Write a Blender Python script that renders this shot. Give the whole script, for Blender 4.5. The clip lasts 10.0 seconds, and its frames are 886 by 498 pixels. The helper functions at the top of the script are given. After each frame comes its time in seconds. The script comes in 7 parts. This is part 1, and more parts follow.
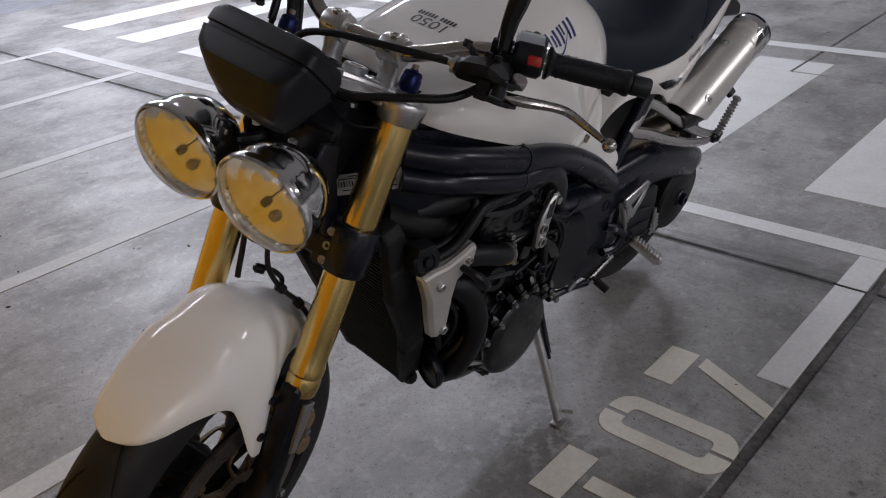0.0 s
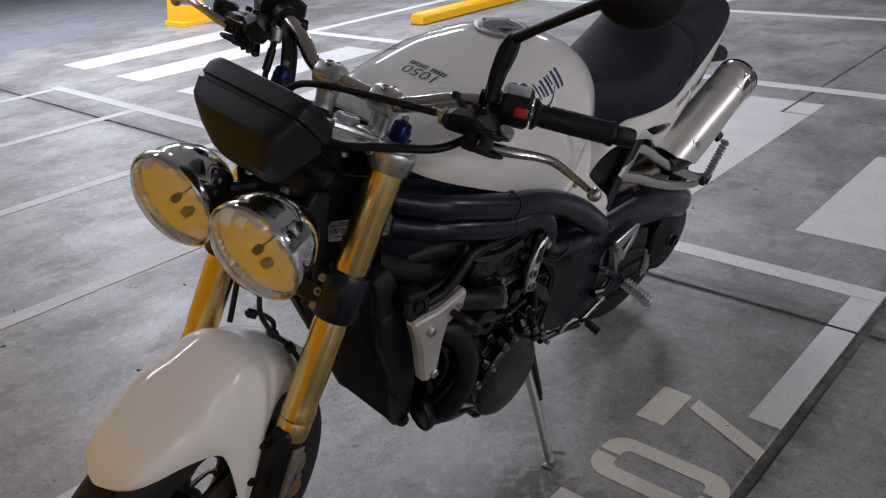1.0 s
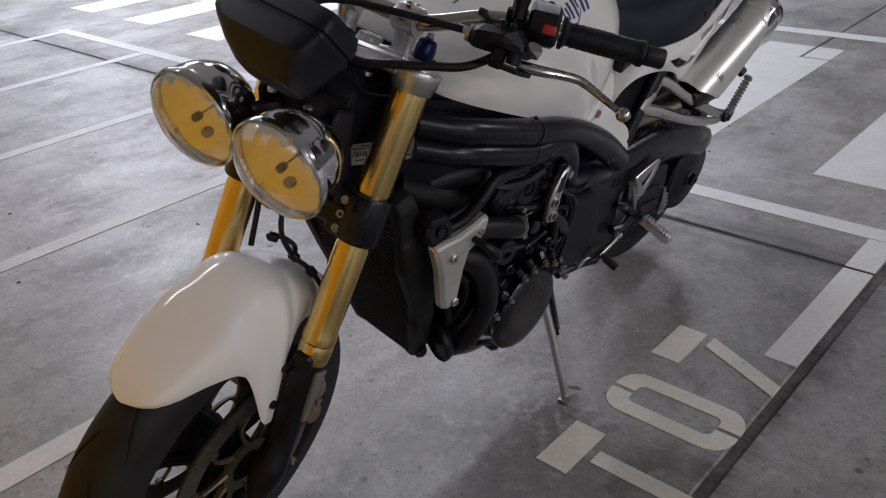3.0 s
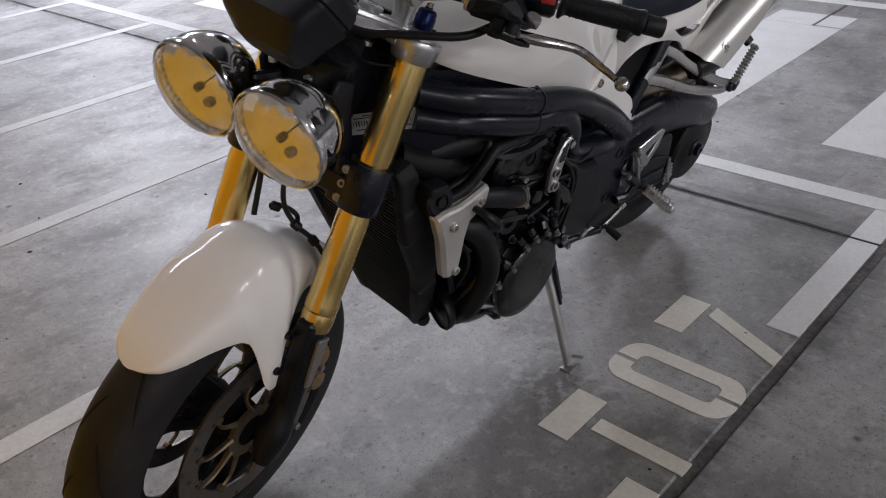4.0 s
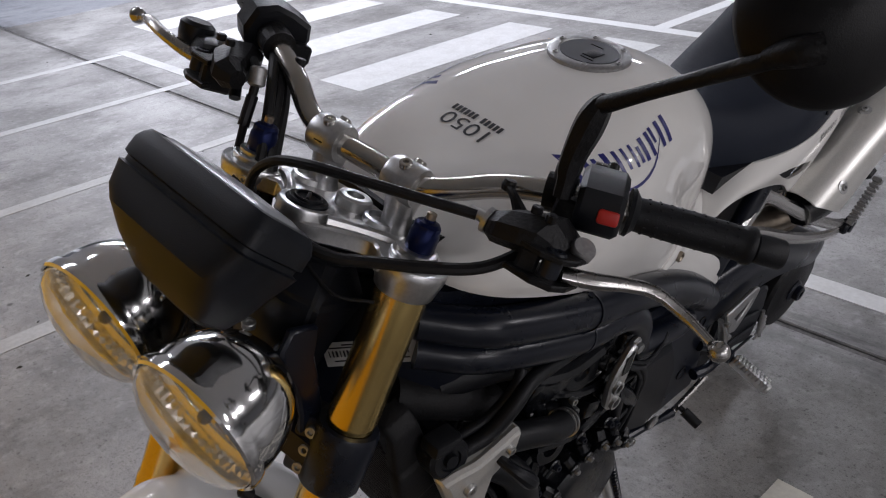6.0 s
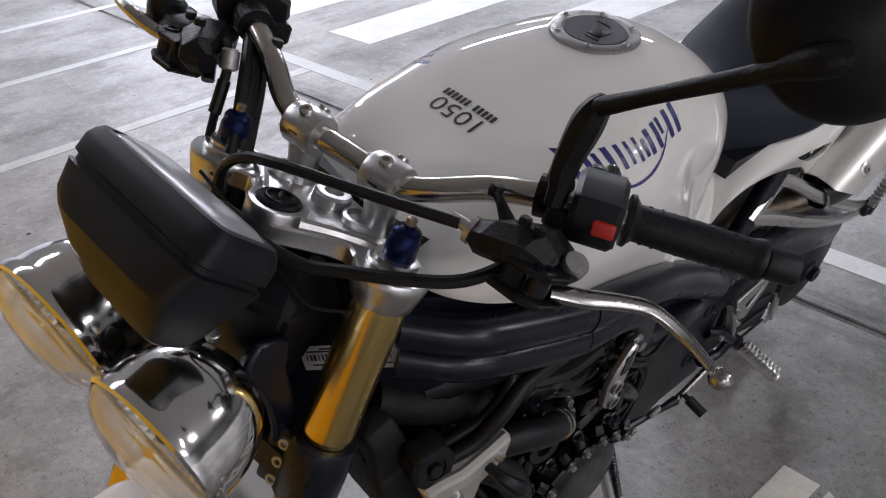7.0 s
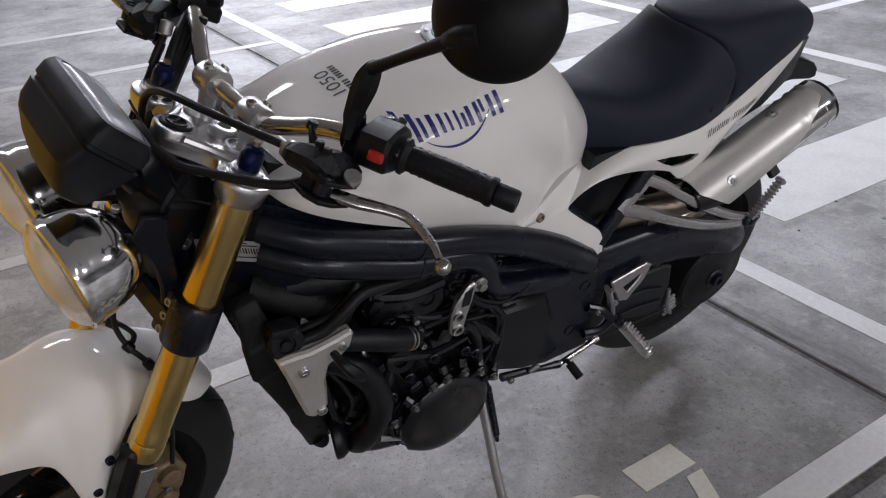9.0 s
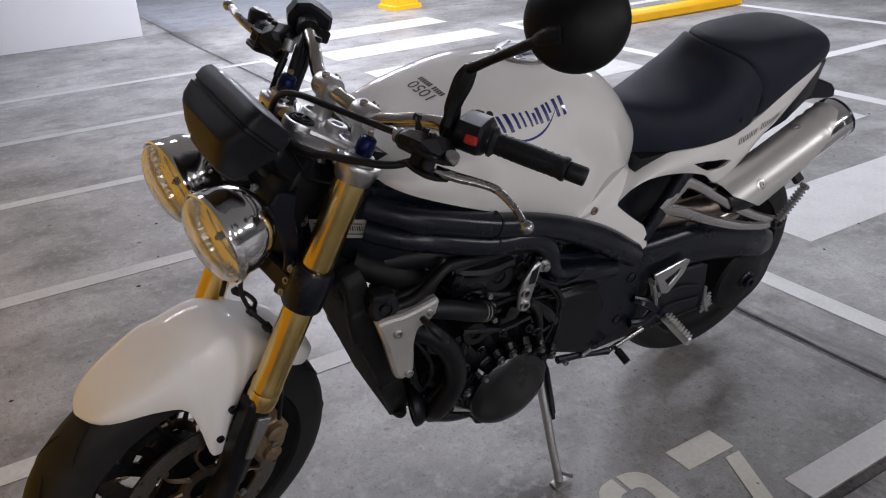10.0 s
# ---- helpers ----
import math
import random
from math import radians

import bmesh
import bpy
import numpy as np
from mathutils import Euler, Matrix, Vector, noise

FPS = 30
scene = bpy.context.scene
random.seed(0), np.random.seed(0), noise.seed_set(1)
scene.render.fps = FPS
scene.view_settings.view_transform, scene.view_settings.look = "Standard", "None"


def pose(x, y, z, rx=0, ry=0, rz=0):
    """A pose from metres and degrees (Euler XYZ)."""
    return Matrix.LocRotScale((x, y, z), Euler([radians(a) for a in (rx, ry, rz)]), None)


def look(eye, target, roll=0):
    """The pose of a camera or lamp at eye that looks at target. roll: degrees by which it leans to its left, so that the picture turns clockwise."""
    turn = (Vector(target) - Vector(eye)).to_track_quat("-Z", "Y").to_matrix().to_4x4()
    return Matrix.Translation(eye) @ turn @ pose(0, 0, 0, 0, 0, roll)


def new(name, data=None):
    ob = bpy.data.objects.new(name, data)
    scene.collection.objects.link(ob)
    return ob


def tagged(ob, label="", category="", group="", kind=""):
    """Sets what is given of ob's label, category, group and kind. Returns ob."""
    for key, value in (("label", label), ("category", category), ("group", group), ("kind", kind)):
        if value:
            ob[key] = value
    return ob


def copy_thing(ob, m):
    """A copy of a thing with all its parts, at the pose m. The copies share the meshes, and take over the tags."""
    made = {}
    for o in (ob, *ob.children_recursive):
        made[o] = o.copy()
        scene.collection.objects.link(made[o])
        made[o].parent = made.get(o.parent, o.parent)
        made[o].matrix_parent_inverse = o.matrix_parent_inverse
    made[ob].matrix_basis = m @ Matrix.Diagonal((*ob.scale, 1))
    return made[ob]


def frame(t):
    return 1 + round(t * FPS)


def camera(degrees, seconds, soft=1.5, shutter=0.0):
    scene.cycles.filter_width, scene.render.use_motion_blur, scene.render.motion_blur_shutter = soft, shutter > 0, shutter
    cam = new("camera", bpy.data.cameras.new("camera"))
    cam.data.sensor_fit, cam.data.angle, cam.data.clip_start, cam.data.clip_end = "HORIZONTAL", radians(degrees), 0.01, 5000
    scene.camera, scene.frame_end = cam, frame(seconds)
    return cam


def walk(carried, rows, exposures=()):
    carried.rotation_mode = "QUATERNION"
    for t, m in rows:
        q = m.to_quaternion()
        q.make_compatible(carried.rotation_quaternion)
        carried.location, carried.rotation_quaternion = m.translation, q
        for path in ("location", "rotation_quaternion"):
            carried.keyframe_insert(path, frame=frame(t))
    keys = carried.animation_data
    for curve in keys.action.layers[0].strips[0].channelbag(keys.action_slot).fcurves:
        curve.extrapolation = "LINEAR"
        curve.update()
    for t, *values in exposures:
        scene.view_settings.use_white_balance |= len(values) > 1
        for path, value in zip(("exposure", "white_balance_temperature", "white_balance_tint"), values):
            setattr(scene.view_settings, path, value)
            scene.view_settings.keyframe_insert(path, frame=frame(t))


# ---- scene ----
cam = camera(56.6, 10.0, soft=1.1)
PATH = [
    (0, (0.849, -1.248, 1.239), (-0.378, 0.036, 0.32), -4.3),
    (0.5, (0.862, -1.241, 1.239), (-0.366, 0.043, 0.32), -4.4),
    (1, (0.867, -1.246, 1.263), (-0.378, 0.072, 0.418), -4.1),
    (1.5, (0.857, -1.248, 1.258), (-0.385, 0.061, 0.397), -3.8),
    (2, (0.848, -1.254, 1.251), (-0.393, 0.043, 0.369), -3.6),
    (2.5, (0.844, -1.267, 1.233), (-0.391, 0.019, 0.327), -3.8),
    (3, (0.852, -1.271, 1.218), (-0.376, -0.005, 0.275), -4.0),
    (3.2, (0.855, -1.273, 1.214), (-0.366, -0.02, 0.245), -4.2),
    (4.3, (0.889, -1.264, 1.226), (-0.349, -0.059, 0.219), -4.0),
    (4.5, (0.903, -1.231, 1.232), (-0.369, -0.042, 0.249), -3.9),
    (5, (0.915, -1.117, 1.261), (-0.405, 0.081, 0.354), -4.4),
    (5.5, (0.757, -0.984, 1.262), (-0.588, 0.197, 0.371), -4.9),
    (5.7, (0.676, -0.94, 1.267), (-0.679, 0.224, 0.368), -5.2),
    (6.8, (0.553, -0.827, 1.287), (-0.788, 0.245, 0.26), -5.0),
    (7, (0.561, -0.815, 1.289), (-0.778, 0.247, 0.251), -5.1),
    (7.5, (0.584, -0.799, 1.291), (-0.751, 0.245, 0.229), -4.1),
    (8, (0.643, -0.804, 1.294), (-0.708, 0.226, 0.24), -2.7),
    (8.5, (0.787, -0.781, 1.3), (-0.611, 0.261, 0.321), -1.6),
    (9, (0.992, -0.772, 1.307), (-0.493, 0.167, 0.351), -2.1),
    (9.5, (1.087, -0.847, 1.317), (-0.445, 0.051, 0.397), -2.5),
    (10, (1.152, -0.98, 1.303), (-0.409, -0.054, 0.463), -2.9),
]
EXPOSURES = [(0.0, -0.16), (2.4, -0.14), (3.1, -0.01), (4.5, 0.12), (5.0, 0.11), (5.5, -0.13), (7.0, 0.27), (7.5, 0.31), (8.0, 0.32), (8.5, 0.27), (9.0, 0.18), (10.0, 0.09)]
walk(cam, [(t, look(eye, target, roll)) for t, eye, target, roll in PATH], EXPOSURES)

# ---- light: fluorescent battens under the ceiling of a closed parking level ----
world = bpy.data.worlds.new("world")
scene.world = world
world.use_nodes = True
world.node_tree.nodes["Background"].inputs[0].default_value = (0.8, 0.86, 1.0, 1)
world.node_tree.nodes["Background"].inputs[1].default_value = 0.02
CEILING = 2.75
BATTENS = [  # x, y, turn, watts
    (-2.4, 1.9, 0, 40), (-5.2, 1.9, 0, 138), (-8.0, 2.4, 0, 120), (-2.4, 5.2, 0, 62), (-5.2, 5.2, 0, 80),
    (3.7, 1.05, 90, 25), (4.6, -2.4, 0, 14), (3.7, 4.0, 0, 115), (-1.9, -0.70, 0, 18), (7.5, 1.0, 0, 250), (7.5, -2.6, 0, 180),
]
for bx, by, turn, watts in BATTENS:
    lamp = bpy.data.lights.new("batten_light", "AREA")
    lamp.shape, lamp.size, lamp.size_y, lamp.energy, lamp.color = "RECTANGLE", 0.20, 1.25, watts, (0.862, 0.875, 1.0) if bx < 0 else (0.930, 0.895, 0.94)   # cool tubes in the aisle, older warmer ones on the other side
    ob = new("batten_light", lamp)
    ob.matrix_world = pose(bx, by, CEILING - 0.12, 0, 0, turn)

# ---- materials ----
def mat(name, colour, rough=0.5, metal=0.0, coat=0.0, grain=0.0, grain_scale=60.0, bump=0.0, bump_scale=200.0, wear=0.0, wear_scale=6.0, wear_colour=None, spec=0.5):
    """A surface with fine grain, larger blotches of wear and a fine relief, in object space."""
    m = bpy.data.materials.new(name)
    m.use_nodes = True
    nt = m.node_tree
    b = nt.nodes["Principled BSDF"]
    b.inputs["Base Color"].default_value = (*colour, 1)
    b.inputs["Roughness"].default_value = rough
    b.inputs["Metallic"].default_value = metal
    b.inputs["Specular IOR Level"].default_value = spec
    b.inputs["Coat Weight"].default_value = coat
    b.inputs["Coat Roughness"].default_value = 0.015
    tc = nt.nodes.new("ShaderNodeTexCoord")
    last = None
    if wear or grain:
        base = nt.nodes.new("ShaderNodeRGB")
        base.outputs[0].default_value = (*colour, 1)
        last = base.outputs[0]
    if wear:
        n = nt.nodes.new("ShaderNodeTexNoise")
        n.inputs["Scale"].default_value, n.inputs["Detail"].default_value, n.inputs["Roughness"].default_value = wear_scale, 8, 0.65
        nt.links.new(tc.outputs["Object"], n.inputs["Vector"])
        r = nt.nodes.new("ShaderNodeMapRange")
        r.inputs[1].default_value, r.inputs[2].default_value, r.inputs[4].default_value = 0.42, 0.72, wear
        nt.links.new(n.outputs[0], r.inputs[0])
        mx = nt.nodes.new("ShaderNodeMix")
        mx.data_type = "RGBA"
        wc = wear_colour or tuple(c * 0.5 for c in colour)
        mx.inputs[7].default_value = (*wc, 1)
        nt.links.new(r.outputs[0], mx.inputs[0])
        nt.links.new(last, mx.inputs[6])
        last = mx.outputs[2]
        rr = nt.nodes.new("ShaderNodeMapRange")
        rr.inputs[3].default_value, rr.inputs[4].default_value = max(0.02, rough - 0.06), min(1, rough + 0.12)
        nt.links.new(n.outputs[0], rr.inputs[0])
        nt.links.new(rr.outputs[0], b.inputs["Roughness"])
    if grain:
        n2 = nt.nodes.new("ShaderNodeTexNoise")
        n2.inputs["Scale"].default_value, n2.inputs["Detail"].default_value = grain_scale, 4
        nt.links.new(tc.outputs["Object"], n2.inputs["Vector"])
        r2 = nt.nodes.new("ShaderNodeMapRange")
        r2.inputs[1].default_value, r2.inputs[2].default_value = 0.3, 0.7
        r2.inputs[3].default_value, r2.inputs[4].default_value = 1 - grain, 1 + grain
        nt.links.new(n2.outputs[0], r2.inputs[0])
        mu = nt.nodes.new("ShaderNodeMix")
        mu.data_type, mu.blend_type = "RGBA", "MULTIPLY"
        mu.inputs[0].default_value = 1
        nt.links.new(last, mu.inputs[6])
        nt.links.new(r2.outputs[0], mu.inputs[7])
        last = mu.outputs[2]
    if last:
        nt.links.new(last, b.inputs["Base Color"])
    if bump:
        n3 = nt.nodes.new("ShaderNodeTexNoise")
        n3.inputs["Scale"].default_value, n3.inputs["Detail"].default_value = bump_scale, 5
        nt.links.new(tc.outputs["Object"], n3.inputs["Vector"])
        bp = nt.nodes.new("ShaderNodeBump")
        bp.inputs["Strength"].default_value, bp.inputs["Distance"].default_value = bump, 0.002
        nt.links.new(n3.outputs[0], bp.inputs["Height"])
        nt.links.new(bp.outputs[0], b.inputs["Normal"])
    return m


WHITE = mat("white_paint", (0.80, 0.785, 0.755), 0.55, coat=1.0, spec=0.15, wear=0.10, wear_scale=9, wear_colour=(0.62, 0.58, 0.50))
FRAME = mat("frame_black", (0.0052, 0.0070, 0.0132), 0.26, spec=0.34, coat=0.0, wear=0.2, wear_scale=12, wear_colour=(0.008, 0.010, 0.016))
ENGINE = mat("engine_black", (0.0028, 0.0035, 0.0055), 0.22, grain=0.25, grain_scale=180, bump=0.10, bump_scale=420, wear=0.5, wear_scale=14, wear_colour=(0.009, 0.0085, 0.008), spec=0.5)
WHEEL = mat("wheel_black", (0.006, 0.006, 0.0065), 0.5, grain=0.2, wear=0.4, wear_scale=15, wear_colour=(0.012, 0.011, 0.010), spec=0.1)
PLASTIC = mat("dark_plastic", (0.0035, 0.0043, 0.0066), 0.34, bump=0.12, bump_scale=900, wear=0.3, wear_scale=10, wear_colour=(0.020, 0.021, 0.025), spec=0.28)
PLASTIC_GLOSS = mat("gloss_plastic", (0.007, 0.007, 0.008), 0.14, coat=0.3, wear=0.2, wear_scale=20, wear_colour=(0.012, 0.012, 0.013))
RUBBER = mat("rubber", (0.0058, 0.0064, 0.0084), 0.40, bump=0.2, bump_scale=700, wear=0.3, wear_scale=15, wear_colour=(0.013, 0.013, 0.013), spec=0.28)
TYRE = mat("tyre_rubber", (0.010, 0.010, 0.011), 0.58, bump=0.2, bump_scale=600, wear=0.5, wear_scale=14, wear_colour=(0.030, 0.029, 0.028), spec=0.28)
# darker than TYRE: the shade inside the tread grooves, put into the colour
GROOVE_SHADE = mat("tread_groove", (0.004, 0.004, 0.004), 0.8, grain=0.2, spec=0.28)
VINYL = mat("seat_vinyl", (0.0125, 0.0165, 0.0275), 0.55, bump=0.3, bump_scale=1300, wear=0.3, wear_scale=8, wear_colour=(0.019, 0.023, 0.034), spec=0.2)
GOLD = mat("gold_anodised", (0.76, 0.56, 0.22), 0.20, metal=1.0, grain=0.05, grain_scale=300, wear=0.12, wear_scale=18, wear_colour=(0.50, 0.33, 0.12))
CHROME = mat("chrome", (0.72, 0.72, 0.72), 0.06, metal=1.0, wear=0.12, wear_scale=25, wear_colour=(0.5, 0.49, 0.47))
STEEL = mat("bar_steel", (0.52, 0.50, 0.47), 0.16, metal=1.0, wear=0.2, wear_scale=25, wear_colour=(0.40, 0.37, 0.33))
ALLOY = mat("cast_alloy", (0.62, 0.62, 0.62), 0.30, metal=1.0, grain=0.08, grain_scale=250, bump=0.06, bump_scale=600, wear=0.25, wear_scale=20, wear_colour=(0.42, 0.41, 0.40))
ALLOY_DULL = mat("dull_alloy", (0.40, 0.40, 0.40), 0.42, metal=0.9, grain=0.12, grain_scale=220, bump=0.1, bump_scale=600, wear=0.4, wear_scale=16, wear_colour=(0.22, 0.21, 0.20))
SHIELD = mat("matt_silver_paint", (0.66, 0.65, 0.62), 0.33, metal=0.65, grain=0.06, grain_scale=400, wear=0.2, wear_scale=12, wear_colour=(0.38, 0.36, 0.33))
DISC = mat("disc_steel", (0.22, 0.205, 0.185), 0.40, metal=1.0, grain=0.15, grain_scale=160, wear=0.35, wear_scale=12, wear_colour=(0.2, 0.17, 0.14))
CARRIER = mat("disc_carrier", (0.17, 0.13, 0.085), 0.48, metal=0.9, grain=0.15, grain_scale=150, wear=0.3)
CALIPER = mat("caliper", (0.26, 0.18, 0.10), 0.5, metal=0.55, grain=0.2, grain_scale=120, wear=0.5, wear_scale=25, wear_colour=(0.08, 0.06, 0.045))
BLUE = mat("blue_anodised", (0.008, 0.015, 0.075), 0.3, metal=0.7, grain=0.1)
BLUE_PAINT = mat("blue_emblem", (0.018, 0.020, 0.16), 0.3, coat=0.6, grain=0.05)
INK = mat("grey_decal", (0.022, 0.022, 0.026), 0.4, grain=0.05)
POD = mat("pod_plastic", (0.0050, 0.0064, 0.0098), 0.42, bump=0.15, bump_scale=900, wear=0.3, wear_scale=10, wear_colour=(0.024, 0.027, 0.034), spec=0.35)
HANGER = mat("satin_alloy", (0.58, 0.57, 0.56), 0.22, metal=1.0, grain=0.04, grain_scale=200, wear=0.3, wear_scale=6, wear_colour=(0.28, 0.26, 0.24))
REFLECTOR = mat("silvered_reflector", (0.86, 0.84, 0.79), 0.08, metal=1.0, grain=0.04, grain_scale=80, wear=0.15, wear_scale=14, wear_colour=(0.66, 0.63, 0.56))
GRIT = mat("dark_grit", (0.045, 0.042, 0.038), 0.85, grain=0.4, grain_scale=40)
RED = mat("red_switch", (0.42, 0.018, 0.012), 0.4, grain=0.08)
PAPER = mat("label_paper", (0.62, 0.62, 0.60), 0.5, grain=0.05, wear=0.2, wear_scale=60)
CAP = mat("slate_grey_lacquer", (0.050, 0.055, 0.063), 0.35, grain=0.06, wear=0.2, wear_scale=30, wear_colour=(0.035, 0.038, 0.043))
CLOCK = mat("clock_face", (0.36, 0.37, 0.39), 0.22, grain=0.04)
FINS = mat("radiator_fins", (0.012, 0.012, 0.013), 0.6, grain=0.2, grain_scale=200, spec=0.28)
RADIATOR_PAINT = mat("matt_black_paint", (0.006, 0.006, 0.007), 0.55, bump=0.3, bump_scale=300, wear=0.4, wear_scale=22, wear_colour=(0.014, 0.013, 0.012), spec=0.25)
PIPE = mat("header_pipe", (0.36, 0.31, 0.25), 0.35, metal=1.0, wear=0.5, wear_scale=18, wear_colour=(0.16, 0.12, 0.09), grain=0.1)
CABLE = mat("cable_black", (0.008, 0.008, 0.009), 0.45, bump=0.1, bump_scale=900, grain=0.1, spec=0.28)
BOLT = mat("zinc_bolt", (0.50, 0.50, 0.50), 0.34, metal=1.0, grain=0.1, grain_scale=300)
SATIN = mat("satin_black", (0.0045, 0.0045, 0.0052), 0.42, bump=0.15, bump_scale=800, wear=0.3, wear_scale=18, wear_colour=(0.008, 0.008, 0.008), spec=0.2)
CAST_BLACK = mat("rough_black_casting", (0.0055, 0.0055, 0.0065), 0.42, bump=0.5, bump_scale=260, wear=0.4, wear_scale=25, wear_colour=(0.012, 0.012, 0.013), spec=0.22)
YELLOW = mat("yellow_paint", (0.88, 0.46, 0.010), 0.42, wear=0.15, wear_scale=7, wear_colour=(0.55, 0.28, 0.02), bump=0.08, bump_scale=60)


def glass(name, colour, rough=0.02):
    m = bpy.data.materials.new(name)
    m.use_nodes = True
    b = m.node_tree.nodes["Principled BSDF"]
    b.inputs["Base Color"].default_value = (*colour, 1)
    b.inputs["Roughness"].default_value = rough
    b.inputs["Transmission Weight"].default_value = 1.0
    b.inputs["IOR"].default_value = 1.45
    return m


LENS = glass("lamp_glass", (1.0, 0.995, 0.975), 0.02)
LENS.node_tree.nodes["Principled BSDF"].inputs["Transmission Weight"].default_value = 0.97
LENS.node_tree.nodes["Principled BSDF"].inputs["Coat Weight"].default_value = 0.25


def concrete(name, light, dark, stain):
    """Trowelled, sealed concrete: broad clouds, mid blotches, dark specks and scuffs, a faint sheen."""
    m = bpy.data.materials.new(name)
    m.use_nodes = True
    nt = m.node_tree
    b = nt.nodes["Principled BSDF"]
    geo = nt.nodes.new("ShaderNodeNewGeometry")
    def noise_at(scale, detail, rough=0.6, stretch=None):
        n = nt.nodes.new("ShaderNodeTexNoise")
        n.inputs["Scale"].default_value, n.inputs["Detail"].default_value, n.inputs["Roughness"].default_value = scale, detail, rough
        if stretch:
            mp = nt.nodes.new("ShaderNodeMapping")
            mp.inputs["Scale"].default_value = stretch
            nt.links.new(geo.outputs["Position"], mp.inputs[0])
            nt.links.new(mp.outputs[0], n.inputs["Vector"])
        else:
            nt.links.new(geo.outputs["Position"], n.inputs["Vector"])
        return n.outputs[0]
    def ramp(src, lo, hi, a, c):
        r = nt.nodes.new("ShaderNodeMapRange")
        r.inputs[1].default_value, r.inputs[2].default_value, r.inputs[3].default_value, r.inputs[4].default_value = lo, hi, a, c
        nt.links.new(src, r.inputs[0])
        return r.outputs[0]
    def mix(fac, a, c):
        x = nt.nodes.new("ShaderNodeMix")
        x.data_type = "RGBA"
        nt.links.new(fac, x.inputs[0])
        for k, val in ((6, a), (7, c)):
            if isinstance(val, tuple):
                x.inputs[k].default_value = (*val, 1)
            else:
                nt.links.new(val, x.inputs[k])
        return x.outputs[2]
    broad = noise_at(1.5, 7, 0.62)
    col = mix(ramp(broad, 0.40, 0.60, 0, 1), light, dark)
    mid = noise_at(5.5, 8, 0.7, (1.0, 0.6, 1.0))
    col = mix(ramp(mid, 0.50, 0.66, 0, 0.65), col, stain)
    scuff = noise_at(3.0, 9, 0.75, (0.7, 3.5, 1.0))
    col = mix(ramp(scuff, 0.56, 0.72, 0, 0.40), col, stain)
    blot = noise_at(13, 10, 0.78, (1.0, 0.8, 1.0))
    col = mix(ramp(blot, 0.57, 0.65, 0, 0.32), col, stain)
    chip = noise_at(24, 8, 0.8)
    col = mix(ramp(chip, 0.63, 0.67, 0, 0.6), col, tuple(c * 0.7 for c in stain))
    fine = noise_at(70, 7, 0.75)
    col = mix(ramp(fine, 0.52, 0.66, 0, 0.6), col, stain)
    grit = noise_at(320, 3, 0.6)
    col = mix(ramp(grit, 0.48, 0.70, 0, 0.55), col, stain)
    dust = noise_at(28, 5, 0.65)
    col = mix(ramp(dust, 0.52, 0.75, 0, 0.45), col, tuple(min(1, c * 1.35) for c in light))
    spots = nt.nodes.new("ShaderNodeTexVoronoi")
    spots.inputs["Scale"].default_value = 5.0
    spots.inputs["Randomness"].default_value = 1.0
    nt.links.new(geo.outputs["Position"], spots.inputs["Vector"])
    col = mix(ramp(spots.outputs["Distance"], 0.03, 0.065, 0.85, 0.0), col, (0.05, 0.048, 0.045))
    pits = nt.nodes.new("ShaderNodeTexVoronoi")
    pits.inputs["Scale"].default_value = 17.0
    nt.links.new(geo.outputs["Position"], pits.inputs["Vector"])
    col = mix(ramp(pits.outputs["Distance"], 0.05, 0.11, 0.60, 0.0), col, (0.06, 0.058, 0.055))
    # sand grains and pinholes, thicker in some patches than in others
    specks = nt.nodes.new("ShaderNodeTexVoronoi")
    specks.inputs["Scale"].default_value = 85.0
    nt.links.new(geo.outputs["Position"], specks.inputs["Vector"])
    dirty = nt.nodes.new("ShaderNodeMath")
    dirty.operation = "MULTIPLY"
    nt.links.new(ramp(specks.outputs["Distance"], 0.10, 0.26, 0.75, 0.0), dirty.inputs[0])
    nt.links.new(ramp(chip, 0.42, 0.56, 0.0, 1.0), dirty.inputs[1])
    col = mix(dirty.outputs[0], col, (0.055, 0.052, 0.048))
    # pale scuffs where side stands have scraped the sealer
    foot = nt.nodes.new("ShaderNodeVectorMath")
    foot.operation = "DISTANCE"
    foot.inputs[1].default_value = (0.0, -0.03, 0.0)
    nt.links.new(geo.outputs["Position"], foot.inputs[0])
    rub = nt.nodes.new("ShaderNodeMath")
    rub.operation = "MULTIPLY"
    nt.links.new(ramp(foot.outputs["Value"], 0.03, 0.20, 0.9, 0.0), rub.inputs[0])
    nt.links.new(ramp(dust, 0.46, 0.60, 0.0, 1.0), rub.inputs[1])
    col = mix(rub.outputs[0], col, light)
    # dirt gathered along the two saw-cut joints
    sep = nt.nodes.new("ShaderNodeSeparateXYZ")
    nt.links.new(geo.outputs["Position"], sep.inputs[0])
    for axis_out, place, reach in ((sep.outputs["Y"], 0.975, 0.15), (sep.outputs["X"], 0.366, 0.07)):
        off = nt.nodes.new("ShaderNodeMath")
        off.operation = "SUBTRACT"
        off.inputs[1].default_value = place
        nt.links.new(axis_out, off.inputs[0])
        dist = nt.nodes.new("ShaderNodeMath")
        dist.operation = "ABSOLUTE"
        nt.links.new(off.outputs[0], dist.inputs[0])
        both = nt.nodes.new("ShaderNodeMath")
        both.operation = "MULTIPLY"
        nt.links.new(ramp(dist.outputs[0], 0.015, reach, 1.5, 0.0), both.inputs[0])
